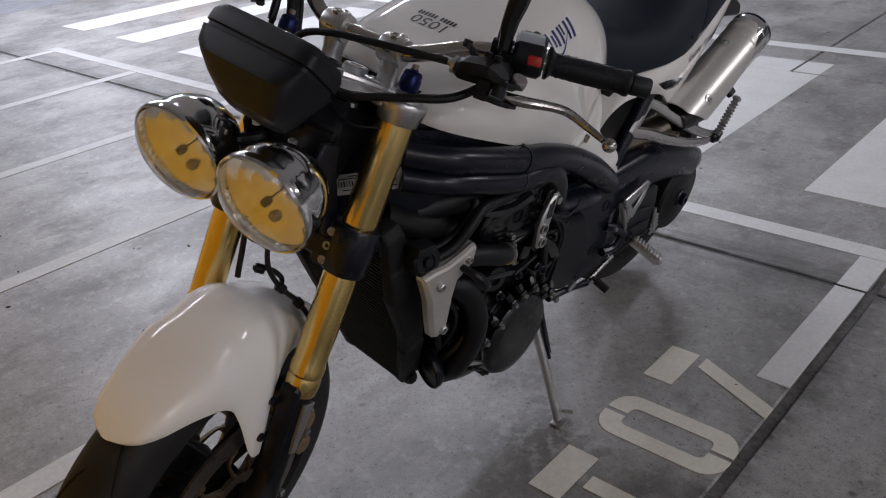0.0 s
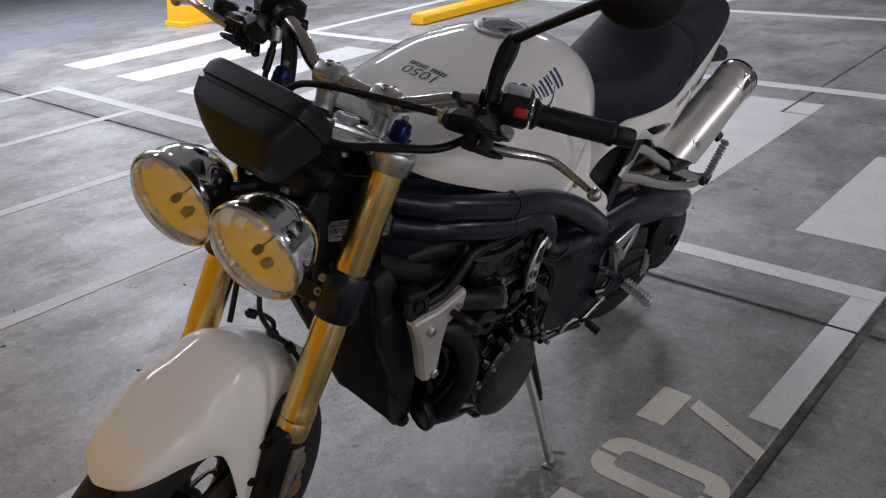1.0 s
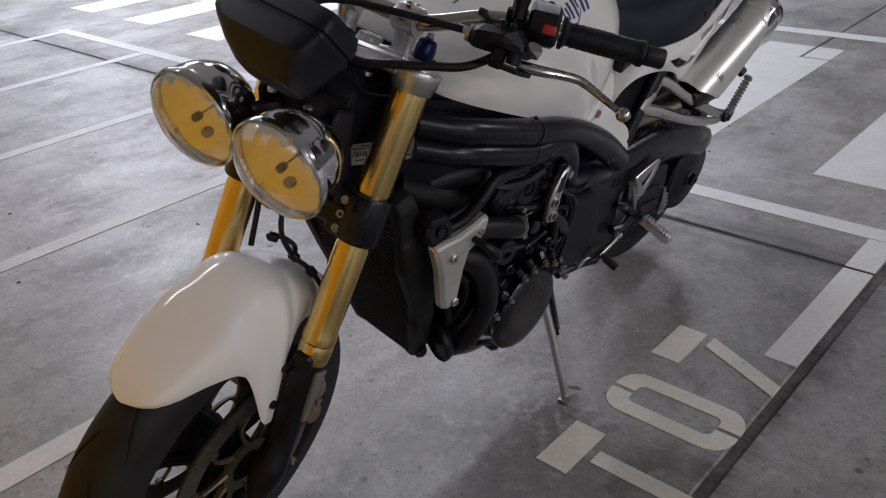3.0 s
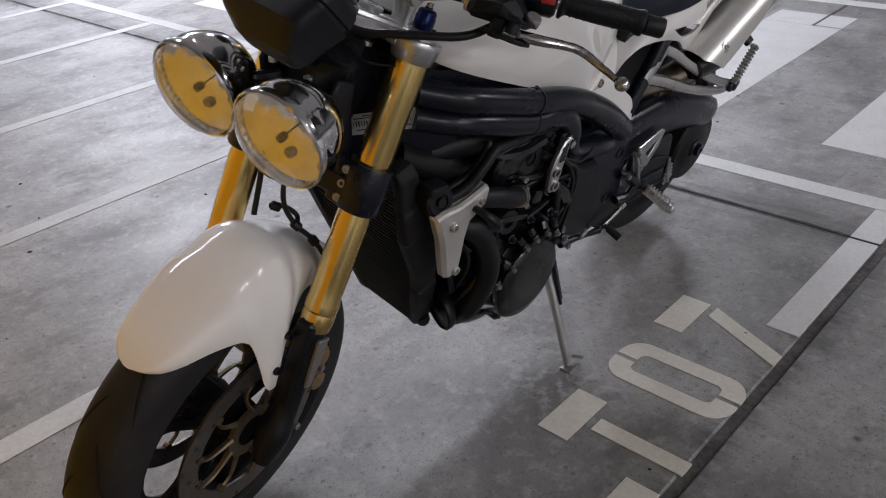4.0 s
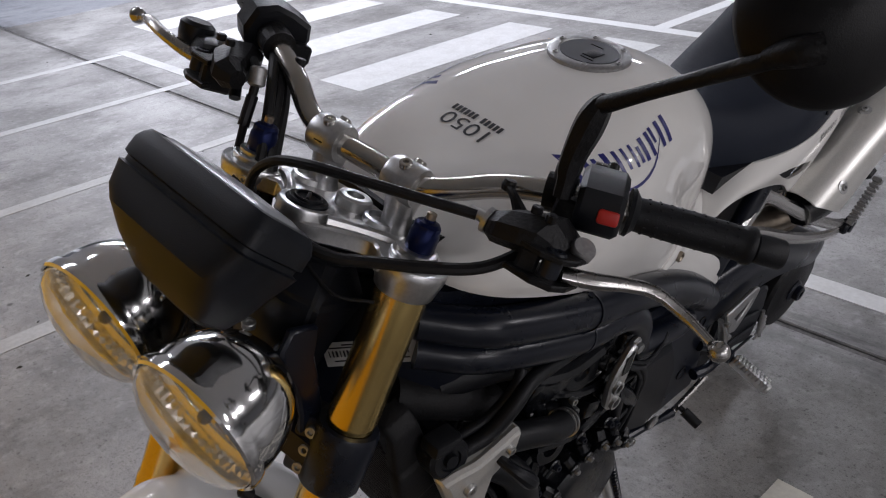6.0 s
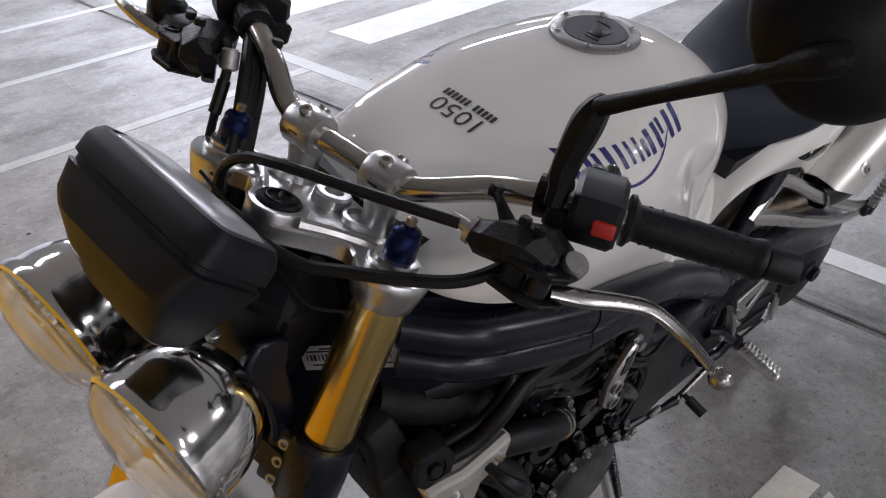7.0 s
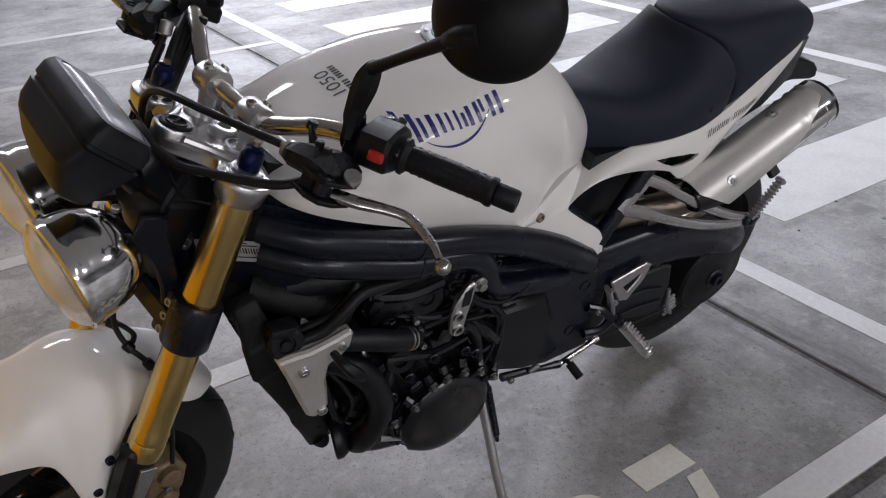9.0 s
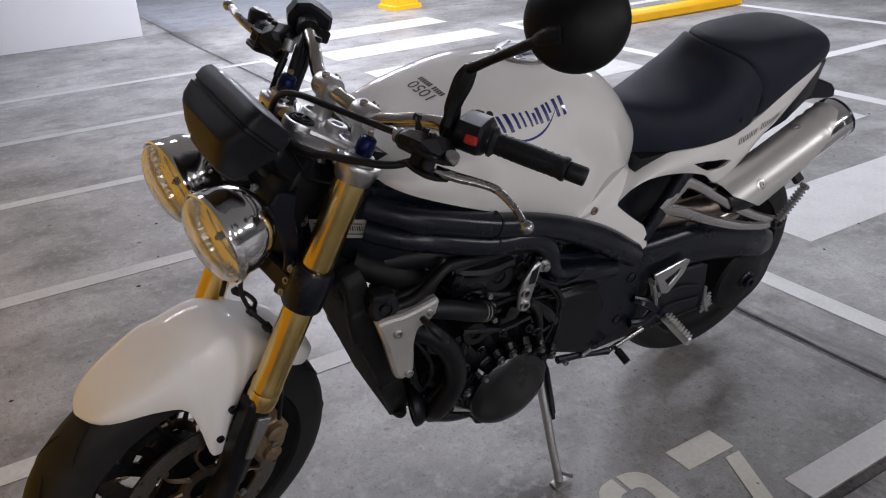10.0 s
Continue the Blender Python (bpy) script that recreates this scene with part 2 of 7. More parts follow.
        nt.links.new(ramp(scuff, 0.38, 0.62, 0.0, 0.75), both.inputs[1])
        col = mix(both.outputs[0], col, tuple(c * 0.62 for c in stain))
    nt.links.new(col, b.inputs["Base Color"])
    nt.links.new(ramp(mid, 0.3, 0.7, 0.38, 0.58), b.inputs["Roughness"])
    bp = nt.nodes.new("ShaderNodeBump")
    bp.inputs["Strength"].default_value, bp.inputs["Distance"].default_value = 0.12, 0.004
    nt.links.new(dust, bp.inputs["Height"])
    nt.links.new(bp.outputs[0], b.inputs["Normal"])
    return m


CONCRETE = concrete("sealed_concrete", (0.345, 0.342, 0.336), (0.180, 0.177, 0.172), (0.100, 0.097, 0.093))
CONCRETE_DARK = concrete("coated_concrete", (0.24, 0.25, 0.27), (0.20, 0.21, 0.23), (0.13, 0.135, 0.14))
JOINT = mat("joint_filler", (0.105, 0.102, 0.098), 0.8, grain=0.35, grain_scale=90, wear=0.8, wear_scale=9, wear_colour=(0.035, 0.033, 0.031))
LINE = mat("line_paint", (0.60, 0.605, 0.60), 0.5, wear=0.30, wear_scale=7, wear_colour=(0.40, 0.40, 0.39), grain=0.06, grain_scale=80, bump=0.1, bump_scale=150)
LINE_WORN = mat("thin_line_paint", (0.52, 0.525, 0.52), 0.52, wear=0.6, wear_scale=8, wear_colour=(0.38, 0.375, 0.365), grain=0.08, grain_scale=80)
LINE_OLD = mat("worn_line_paint", (0.42, 0.425, 0.42), 0.52, wear=0.75, wear_scale=8, wear_colour=(0.34, 0.335, 0.325), grain=0.08, grain_scale=80)
NUMERAL = mat("numeral_paint", (0.62, 0.60, 0.53), 0.5, wear=0.25, wear_scale=14, wear_colour=(0.44, 0.42, 0.37), grain=0.06, grain_scale=90)
WALL = mat("white_wall_paint", (0.74, 0.75, 0.77), 0.6, wear=0.15, wear_scale=1.5, wear_colour=(0.6, 0.61, 0.63), bump=0.08, bump_scale=80)
SOFFIT = mat("ceiling_paint", (0.55, 0.55, 0.55), 0.8, wear=0.3, wear_scale=2, wear_colour=(0.42, 0.42, 0.41))

# ---- mesh tools ----
def part(name, bm, material, parent=None, label="", smooth=35, recalc=True):
    """Links a bmesh as one mesh object, as a child of parent where one is given."""
    me = bpy.data.meshes.new(name)
    if recalc:
        bmesh.ops.recalc_face_normals(bm, faces=bm.faces)
    bm.to_mesh(me)
    bm.free()
    if smooth:
        me.shade_smooth()
        me.set_sharp_from_angle(angle=radians(smooth))
    for m in material if isinstance(material, (list, tuple)) else [material]:
        me.materials.append(m)
    ob = new(name, me)
    if parent:
        ob.parent = parent
    if label:
        tagged(ob, label)
    return ob


def spline(pts, n):
    """n points along a smooth curve through pts (any number of coordinates), evenly spread in length."""
    p = np.array(pts, float)
    if len(p) == 2:
        return p[0] + (p[1] - p[0]) * np.linspace(0, 1, n)[:, None]
    q = np.vstack([2 * p[0] - p[1], p, 2 * p[-1] - p[-2]])
    fine = []
    for i in range(1, len(q) - 2):
        t = np.linspace(0, 1, 16, endpoint=False)[:, None]
        a, b, c, d = q[i - 1], q[i], q[i + 1], q[i + 2]
        fine.append(0.5 * (2 * b + (c - a) * t + (2 * a - 5 * b + 4 * c - d) * t ** 2 + (3 * b - a - 3 * c + d) * t ** 3))
    fine = np.vstack(fine + [p[-1:]])
    k = min(3, fine.shape[1])
    s = np.concatenate([[0], np.cumsum(np.linalg.norm(np.diff(fine[:, :k], axis=0), axis=1))])
    at = np.linspace(0, s[-1], n)
    return np.stack([np.interp(at, s, fine[:, j]) for j in range(fine.shape[1])], 1)


def rings(bm, loops, closed=True, caps=True):
    """Skins a list of loops of points, all of one length."""
    vs = [[bm.verts.new(tuple(p)) for p in loop] for loop in loops]
    n = len(vs[0])
    for a, b in zip(vs, vs[1:]):
        for i in range(n if closed else n - 1):
            j = (i + 1) % n
            bm.faces.new((a[i], a[j], b[j], b[i]))
    if caps and closed:
        bm.faces.new(vs[0])
        bm.faces.new(vs[-1][::-1])
    return vs


def tube(bm, pts, r, n=24, seg=12, smooth=True, flat=1.0, ref=None):
    """A round rod along pts; r one radius or one for each of pts; flat squeezes it across ref."""
    pts = np.array(pts, float)
    rr = np.full(len(pts), r, float) if np.isscalar(r) else np.array(r, float)
    path = np.hstack([pts, rr[:, None]])
    if smooth and len(pts) > 2:
        path = spline(path, n)
    elif smooth:
        path = spline(path, max(2, min(n, 2)))
    x, rad = path[:, :3], path[:, 3]
    tan = np.gradient(x, axis=0)
    tan /= np.linalg.norm(tan, axis=1)[:, None] + 1e-12
    up = np.array(ref if ref is not None else (0.0, 0.0, 1.0))
    if abs(up @ tan[0]) > 0.9:
        up = np.array((0.0, 1.0, 0.0))
    loops = []
    for c, t, q in zip(x, tan, rad):
        side = np.cross(t, up)
        side /= np.linalg.norm(side)
        up = np.cross(side, t)
        loops.append([c + q * (math.cos(a) * side + flat * math.sin(a) * up) for a in (2 * math.pi * k / seg for k in range(seg))])
    rings(bm, loops)
    return bm


def lathe(bm, profile, m, seg=28, caps=True):
    """Turns (radius, height) pairs round the z axis of the pose m."""
    loops = [[m @ Vector((r * math.cos(a), r * math.sin(a), h)) for a in (2 * math.pi * k / seg for k in range(seg))] for r, h in profile]
    rings(bm, loops, caps=caps)
    return bm


def axis(at, to, up=(0, 0, 1)):
    """A pose at `at` whose z axis points along `to`."""
    z = Vector(to).normalized()
    u = Vector(up)
    if abs(z.dot(u)) > 0.95:
        u = Vector((0, 1, 0)) if abs(z.y) < 0.9 else Vector((1, 0, 0))
    x = u.cross(z).normalized()
    y = z.cross(x)
    m = Matrix((x, y, z)).transposed().to_4x4()
    m.translation = at
    return m


def block(bm, m, size, bevel=0.003, seg=2):
    """A box with rounded edges."""
    t = bmesh.new()
    bmesh.ops.create_cube(t, size=1)
    bmesh.ops.scale(t, vec=size, verts=t.verts)
    if bevel:
        bmesh.ops.bevel(t, geom=list(t.edges), offset=min(bevel, min(size) * 0.45), segments=seg, affect="EDGES", profile=0.5)
    join(bm, t, m)
    return bm


def join(bm, other, m=None):
    if m is not None:
        other.transform(m)
    me = bpy.data.meshes.new("tmp")
    other.to_mesh(me)
    other.free()
    bm.from_mesh(me)
    bpy.data.meshes.remove(me)
    return bm


def plate(bm, outline, thick, m, bevel=0.002, hole=None):
    """A flat plate cut to an outline of (x, y), thick along z, in the pose m, with one window cut through where a hole is given."""
    t = bmesh.new()
    def edge_loop(pts):
        vs = [t.verts.new((x, y, 0)) for x, y in pts]
        return [t.edges.new((vs[i], vs[(i + 1) % len(vs)])) for i in range(len(vs))]
    es = edge_loop(outline)
    if hole:
        es += edge_loop(hole)
        bmesh.ops.triangle_fill(t, edges=es, use_beauty=True, use_dissolve=False)
    else:
        t.faces.new(t.verts[:])
    bmesh.ops.recalc_face_normals(t, faces=t.faces)
    flip = t.faces[:][0].normal.z < 0
    if flip:
        bmesh.ops.reverse_faces(t, faces=t.faces)
    ext = bmesh.ops.extrude_face_region(t, geom=list(t.faces))
    bmesh.ops.translate(t, vec=(0, 0, thick), verts=[g for g in ext["geom"] if isinstance(g, bmesh.types.BMVert)])
    bmesh.ops.recalc_face_normals(t, faces=t.faces)
    if bevel:
        t.normal_update()
        sharp = [e for e in t.edges if len(e.link_faces) == 2 and e.calc_face_angle(0) > 1.0]
        bmesh.ops.bevel(t, geom=sharp, offset=bevel, segments=1, affect="EDGES", profile=0.5)
    join(bm, t, m)
    return bm


def grid_shell(bm, rows, thick, inward, keep=None):
    """A curved sheet through a grid of points, given a thickness towards `inward` (a vector or a function of the point)."""
    rows = np.array(rows, float)
    a, b = rows.shape[:2]
    off = np.array([[inward(p) if callable(inward) else inward for p in r] for r in rows], float) * thick
    front = [[bm.verts.new(tuple(p)) for p in r] for r in rows]
    back = [[bm.verts.new(tuple(p)) for p in r] for r in rows + off]
    cells = {(i, j) for i in range(a - 1) for j in range(b - 1) if keep is None or keep((rows[i, j] + rows[i + 1, j + 1]) / 2)}
    for i, j in cells:
        bm.faces.new((front[i][j], front[i][j + 1], front[i + 1][j + 1], front[i + 1][j]))
        bm.faces.new((back[i][j], back[i + 1][j], back[i + 1][j + 1], back[i][j + 1]))
    for i, j in cells:
        for di, dj, p, q in ((-1, 0, (0, 0), (0, 1)), (1, 0, (1, 1), (1, 0)), (0, -1, (1, 0), (0, 0)), (0, 1, (0, 1), (1, 1))):
            if (i + di, j + dj) not in cells:
                v1, v2 = (i + p[0], j + p[1]), (i + q[0], j + q[1])
                bm.faces.new((front[v1[0]][v1[1]], back[v1[0]][v1[1]], back[v2[0]][v2[1]], front[v2[0]][v2[1]]))
    bmesh.ops.delete(bm, geom=[v for v in bm.verts if not v.link_faces], context="VERTS")
    return bm


def bolt(bm, at, to, r=0.006, h=0.005, socket=True):
    """A cap screw head with a hollow hex."""
    m = axis(at, to)
    if socket:
        lathe(bm, [(r, -0.002), (r, h * 0.8), (r * 0.9, h), (r * 0.5, h), (r * 0.45, h * 0.35), (0.0004, h * 0.35)], m, 12)
    else:
        lathe(bm, [(r * 1.25, -0.002), (r * 1.25, h * 0.3), (r, h * 0.35), (r, h * 0.95), (r * 0.85, h), (0.0004, h)], m, 6)
    return bm


# ---- the parking level ----
def slab(name, x0, x1, y0, y1, z0, z1, material, label="", parent=None, bevel=0.0):
    bm = bmesh.new()
    block(bm, pose((x0 + x1) / 2, (y0 + y1) / 2, (z0 + z1) / 2), (x1 - x0, y1 - y0, z1 - z0), bevel, 1)
    return part(name, bm, material, parent, label, smooth=30)


WX, EX, SY, NY = -16.0, 12.0, -6.0, 15.0
ground = tagged(slab("floor", WX, EX, SY, NY, -0.30, -0.007, JOINT), "dark joint bed under the sealed concrete parking floor", "floor", kind="structure")
JX, JY = 0.366, 0.958   # the two saw cuts beside the bay
G = 0.006
panes = [
    (WX, -7.0, SY, 0.98, CONCRETE), (WX, -7.0, 0.99, NY, CONCRETE_DARK),
    (-7.0 + G, JX - 0.014, SY, JY - 0.011, CONCRETE), (-7.0 + G, -0.64, JY + 0.011, NY, CONCRETE),
    (-0.628, EX, 2.955, NY, CONCRETE), (-0.64, JX - 0.012, JY + 0.011, 2.945, CONCRETE),
    (JX + 0.014, EX, SY, JY - 0.011, CONCRETE), (JX + 0.012, EX, JY + 0.011, 2.945, CONCRETE),
]
for x0, x1, y0, y1, m in panes:
    slab("concrete_panel", x0, x1, y0, y1, -0.2, 0.0, m, parent=ground, bevel=0.004)


def line(x0, x1, y0, y1, m=LINE, name="line_marking"):
    return slab(name, x0, x1, y0, y1, -0.001, 0.0022, m, bevel=0.0008)


def mark(ob, label):
    return tagged(ob, label, "floor marking", kind="structure")


mark(line(-5.17, -0.842, 1.165, 1.243, LINE_OLD), "worn white line closing the row of motorcycle bays")
mark(line(-0.840, 0.352, 1.165, 1.243), "white line closing the row of motorcycle bays")
mark(line(0.272, 0.352, 0.962, 1.163), "white bay line beside a dark floor joint")
mark(line(0.272, 0.352, 0.416, 0.95), "white bay line beside a dark floor joint")
for x in (-0.765, -1.78, -2.835, -3.935, -5.045):
    mark(line(x - 0.078, x, -1.248, 1.163, LINE_OLD if x < -1 else LINE_WORN), "white line between two motorcycle bays")
for k, x in enumerate((-5.90, -5.04, -4.17, -3.31, -2.49, -1.69, -0.885, -0.04)):
    if k == 6:
        mark(line(x, x + 0.39, 1.56, 2.944), "white bar of a pedestrian crossing")
        mark(line(x, -0.642, 2.946, 3.165), "white end of a crossing bar cut by a floor joint")
        mark(line(-0.627, x + 0.39, 2.957, 3.165), "white end of a crossing bar cut by a floor joint")
    else:
        mark(line(x, x + 0.38, 1.62 if k < 2 else 1.59 if k < 5 else 1.545, 3.15 if k < 6 else 2.48, LINE_WORN if k < 7 else LINE), "white bar of a pedestrian crossing")
mark(line(-5.06, 6.3, 3.40, 3.50), "long white line along the car bays")
mark(line(-5.06, -4.96, 3.50, 9.0), "white line beside a car bay")
mark(line(-2.4, -2.3, 3.50, 9.0), "white line beside a car bay")
mark(line(-4.25, 6.3, 5.55, 5.64), "long white line across the car bays")


def stencil(outlines, label):
    bm = bmesh.new()
    for o in outlines:
        plate(bm, o, 0.0032, pose(0, 0, -0.001), 0)
    return tagged(part("bay_character", bm, NUMERAL), label, "floor marking", group="bay number on the floor", kind="structure")


def zero_half(sign):
    """One half of the stencilled 0: an arm bent at both ends round an oblong hole."""
    def arc(cx, rx, ry, y0, a0, a1, n):
        return [(cx + rx * math.cos(t), y0 + ry * math.sin(t)) for t in np.linspace(a0, a1, n)]
    pi = math.pi
    out = [(0.050, 0.006)] + arc(0.103, 0.053, 0.058, 0.018, pi, pi / 2, 7) + arc(0.302, 0.053, 0.058, 0.018, pi / 2, 0.0, 7) + [(0.355, 0.006)]
    out += [(0.304, 0.006), (0.304, 0.018)] + arc(0.286, 0.018, 0.016, 0.018, 0.5, pi / 2, 4) + arc(0.119, 0.018, 0.016, 0.018, pi / 2, pi - 0.5, 4) + [(0.101, 0.018), (0.101, 0.006)]
    return [(x, 0.1025 + sign * y) for x, y in out]


stencil([[(0.052, 0.265), (0.127, 0.265), (0.127, 0.416), (0.052, 0.416)], [(0.147, 0.413), (0.146, 0.367), (0.353, 0.275), (0.353, 0.321)]], "cream stencilled figure 7 on the concrete floor")
stencil([zero_half(1), zero_half(-1)], "cream stencilled figure 0 on the concrete floor")
stencil([[(0.054, -0.212), (0.129, -0.212), (0.129, -0.06), (0.054, -0.06)], [(0.149, -0.153), (0.361, -0.153), (0.361, -0.112), (0.149, -0.112)]], "cream stencilled letter T on the concrete floor")
stencil([[(0.279, -0.32), (0.352, -0.32), (0.352, -0.222), (0.279, -0.222)]], "cream stencilled block of a cut-off character")

tagged(slab("wall_west", WX, -7.02, -6.0, 0.72, 0.0, CEILING, WALL), "white painted wall with a sharp end", "wall", kind="structure")
tagged(slab("wall_far_west", WX - 0.2, WX, SY, NY, 0, CEILING, WALL), "white painted wall", "wall", kind="structure")
tagged(slab("wall_east", EX, EX + 0.2, SY, NY, 0, CEILING, WALL), "white painted wall", "wall", kind="structure")
tagged(slab("wall_south", WX, EX, SY - 0.2, SY, 0, CEILING, WALL), "white painted wall", "wall", kind="structure")
tagged(slab("wall_north", WX, EX, NY, NY + 0.2, 0, CEILING, WALL), "white painted wall", "wall", kind="structure")
tagged(slab("ceiling", WX, EX, SY, NY, CEILING, CEILING + 0.2, SOFFIT), "grey painted concrete ceiling", "ceiling", kind="structure")
tagged(slab("wall_yellow", -3.6, 0.36, -1.50, -1.25, 0, 1.25, YELLOW, bevel=0.01), "low yellow painted wall before the bays", "wall", kind="structure")


def batten_fitting(x, y):
    root = tagged(new("batten_light_fitting"), "white fluorescent batten under the ceiling", "ceiling lamp", group="ceiling battens")
    root.matrix_world = pose(x, y, CEILING)
    bm = bmesh.new()
    block(bm, pose(0, 0, -0.045), (0.24, 1.4, 0.09), 0.008)
    part("housing", bm, WALL, root)
    for s in (-1, 1):
        bm = bmesh.new()
        block(bm, pose(0, s * 0.66, -0.105), (0.21, 0.03, 0.04), 0.005)
        part("end_cap", bm, WALL, root)
    return root


fitting = None
for bx, by, turn, watts in BATTENS:
    fitting = batten_fitting(bx, by) if fitting is None else copy_thing(fitting, pose(bx, by, CEILING, 0, 0, turn))


# a yellow wheel stop and a yellow post in the car bays
bm = bmesh.new()
plate(bm, [(-0.085, 0), (0.085, 0), (0.075, 0.06), (0.05, 0.10), (-0.05, 0.10), (-0.075, 0.06)], 1.55, Matrix.Translation((-4.28, 5.62, 0)) @ pose(0, 0, 0, 90, 0, 0), 0.012)
stop = tagged(part("wheel_stop", bm, YELLOW), "long yellow moulded wheel stop on the floor", "wheel stop")
post = tagged(new("yellow_post"), "yellow moulded post with a flared square foot", "post")
post.matrix_world = pose(-6.66, 3.28, 0)
bm = bmesh.new()
rings(bm, [[(s * c, s * d, z) for c, d in ((1, 0.8), (0.8, 1), (-0.8, 1), (-1, 0.8), (-1, -0.8), (-0.8, -1), (0.8, -1), (1, -0.8))] for s, z in ((0.185, 0), (0.18, 0.035), (0.155, 0.045), (0.125, 0.30), (0.12, 0.31))])
part("foot", bm, YELLOW, post)
bm = bmesh.new()
lathe(bm, [(0.055, 0.30), (0.055, 0.92), (0.045, 0.95), (0.001, 0.95)], Matrix(), 20)
part("pole", bm, YELLOW, post)


# scattered chips, grit and leaf scraps on the concrete
rng = random.Random(5)
bm = bmesh.new()
for k in range(230):
    x, y = rng.uniform(-6.5, 2.2), rng.uniform(-1.6, 4.2)
    if -0.75 < x < 0.1 and -0.7 < y < 0.95:
        continue
    size = rng.choice((0.003, 0.004, 0.005, 0.007, 0.010)) * rng.uniform(0.7, 1.3)
    n = rng.randint(4, 6)
    turn = rng.uniform(0, 6.28)
    ring = [(size * rng.uniform(0.5, 1.3) * math.cos(6.28 * i / n), 0.6 * size * rng.uniform(0.5, 1.3) * math.sin(6.28 * i / n)) for i in range(n)]
    low = [bm.verts.new((x + a * math.cos(turn) - b * math.sin(turn), y + a * math.sin(turn) + b * math.cos(turn), 0.0003)) for a, b in ring]
    top = bm.verts.new((x, y, size * rng.uniform(0.15, 0.4) + 0.002))
    for i in range(n):
        bm.faces.new((low[i], low[(i + 1) % n], top))
tagged(part("floor_grit", bm, GRIT, smooth=0), "small dark chips and grit scattered on the concrete floor", "grit", kind="stuff")

# ---- the motorcycle: x forward from the rear axle, y to its left, z up from the ground in its own plane; it leans on its stand ----
LEAN_ANGLE = 13.0
bike = tagged(new("motorcycle"), "white naked motorcycle with gold forks leaning on its side stand", "motorcycle")
cl, sl = math.cos(radians(LEAN_ANGLE)), math.sin(radians(LEAN_ANGLE))
bike.matrix_world = Matrix(((0, cl, sl, -0.274), (-1, 0, 0, 0.659), (0, -sl, cl, 0.002), (0, 0, 0, 1)))

# the steered front end: a forward, v left, h up along the forks, from between the fork caps
RAKE, STEER, BAR_TURN = radians(23.0), radians(10.0), radians(4.7)
A_DIR, H_DIR = Vector((math.cos(RAKE), 0, math.sin(RAKE))), Vector((-math.sin(RAKE), 0, math.cos(RAKE)))
base = Matrix((A_DIR, (0, 1, 0), H_DIR)).transposed().to_4x4()


def steered(head, turn):
    base.translation = head
    stem = head - A_DIR * 0.035
    return Matrix.Translation(stem) @ Matrix.Rotation(turn, 4, H_DIR) @ Matrix.Translation(-stem) @ base


HEAD = Vector((1.118, 0.006, 1.0))
FORK = steered(HEAD + A_DIR * 0.007 - Vector((0, 0.008, 0)), STEER)
BARS = steered(HEAD, BAR_TURN)   # bars, lamps and clocks sit a little askew in their rubber mounts


def fpart(name, bm, material, parent=bike, label="", smooth=35):
    """A part of the steered front end."""
    bm.transform(FORK)
    return part(name, bm, material, parent, label, smooth)


def bpart(name, bm, material, parent=bike, label="", smooth=35):
    """A part carried by the handlebar and lamp mounts."""
    bm.transform(BARS)
    return part(name, bm, material, parent, label, smooth)


AX, AZ = 0.006, -0.769   # the front axle

# front wheel
def tyre_profile(r, w, rim):
    """Half a tyre's section as (radius, offset), bead to bead."""
    pts = []
    for k in range(25):
        t = math.pi * (k / 24)
        pts.append((rim + (r - rim) * math.sin(t) ** 0.62, -w * math.cos(t) * (0.93 + 0.07 * math.sin(t))))
    return [(rim - 0.004, -w * 0.78)] + pts + [(rim - 0.004, w * 0.78)]


def wheel_pose(front=True):
    return Matrix.Translation((AX, 0, AZ)) @ pose(0, 0, 0, -90, 0, 0) if front else Matrix.Translation((0.006, -0.034, 0.309)) @ pose(0, 0, 0, -90, 0, 0)


def ring_solid(bm, profile, m, seg=72):
    """A closed section turned round z."""
    loops = [[m @ Vector((r * math.cos(a), r * math.sin(a), h)) for r, h in profile] for a in (2 * math.pi * k / seg for k in range(seg))]
    vs = [[bm.verts.new(p) for p in loop] for loop in loops]
    n = len(profile)
    for i in range(seg):
        a, b = vs[i], vs[(i + 1) % seg]
        for j in range(n):
            bm.faces.new((a[j], a[(j + 1) % n], b[(j + 1) % n], b[j]))
    return bm


def tyre_surface(r, w, rim, ang, off, lift):
    """A point on the tyre's tread at an angle round the wheel and an offset across it (-1 to 1)."""
    t = math.acos(max(-1, min(1, -off)))
    rad = rim + (r - rim) * math.sin(t) ** 0.62 + lift
    return Vector((rad * math.cos(ang), rad * math.sin(ang), -w * math.cos(t) * (0.93 + 0.07 * math.sin(t))))


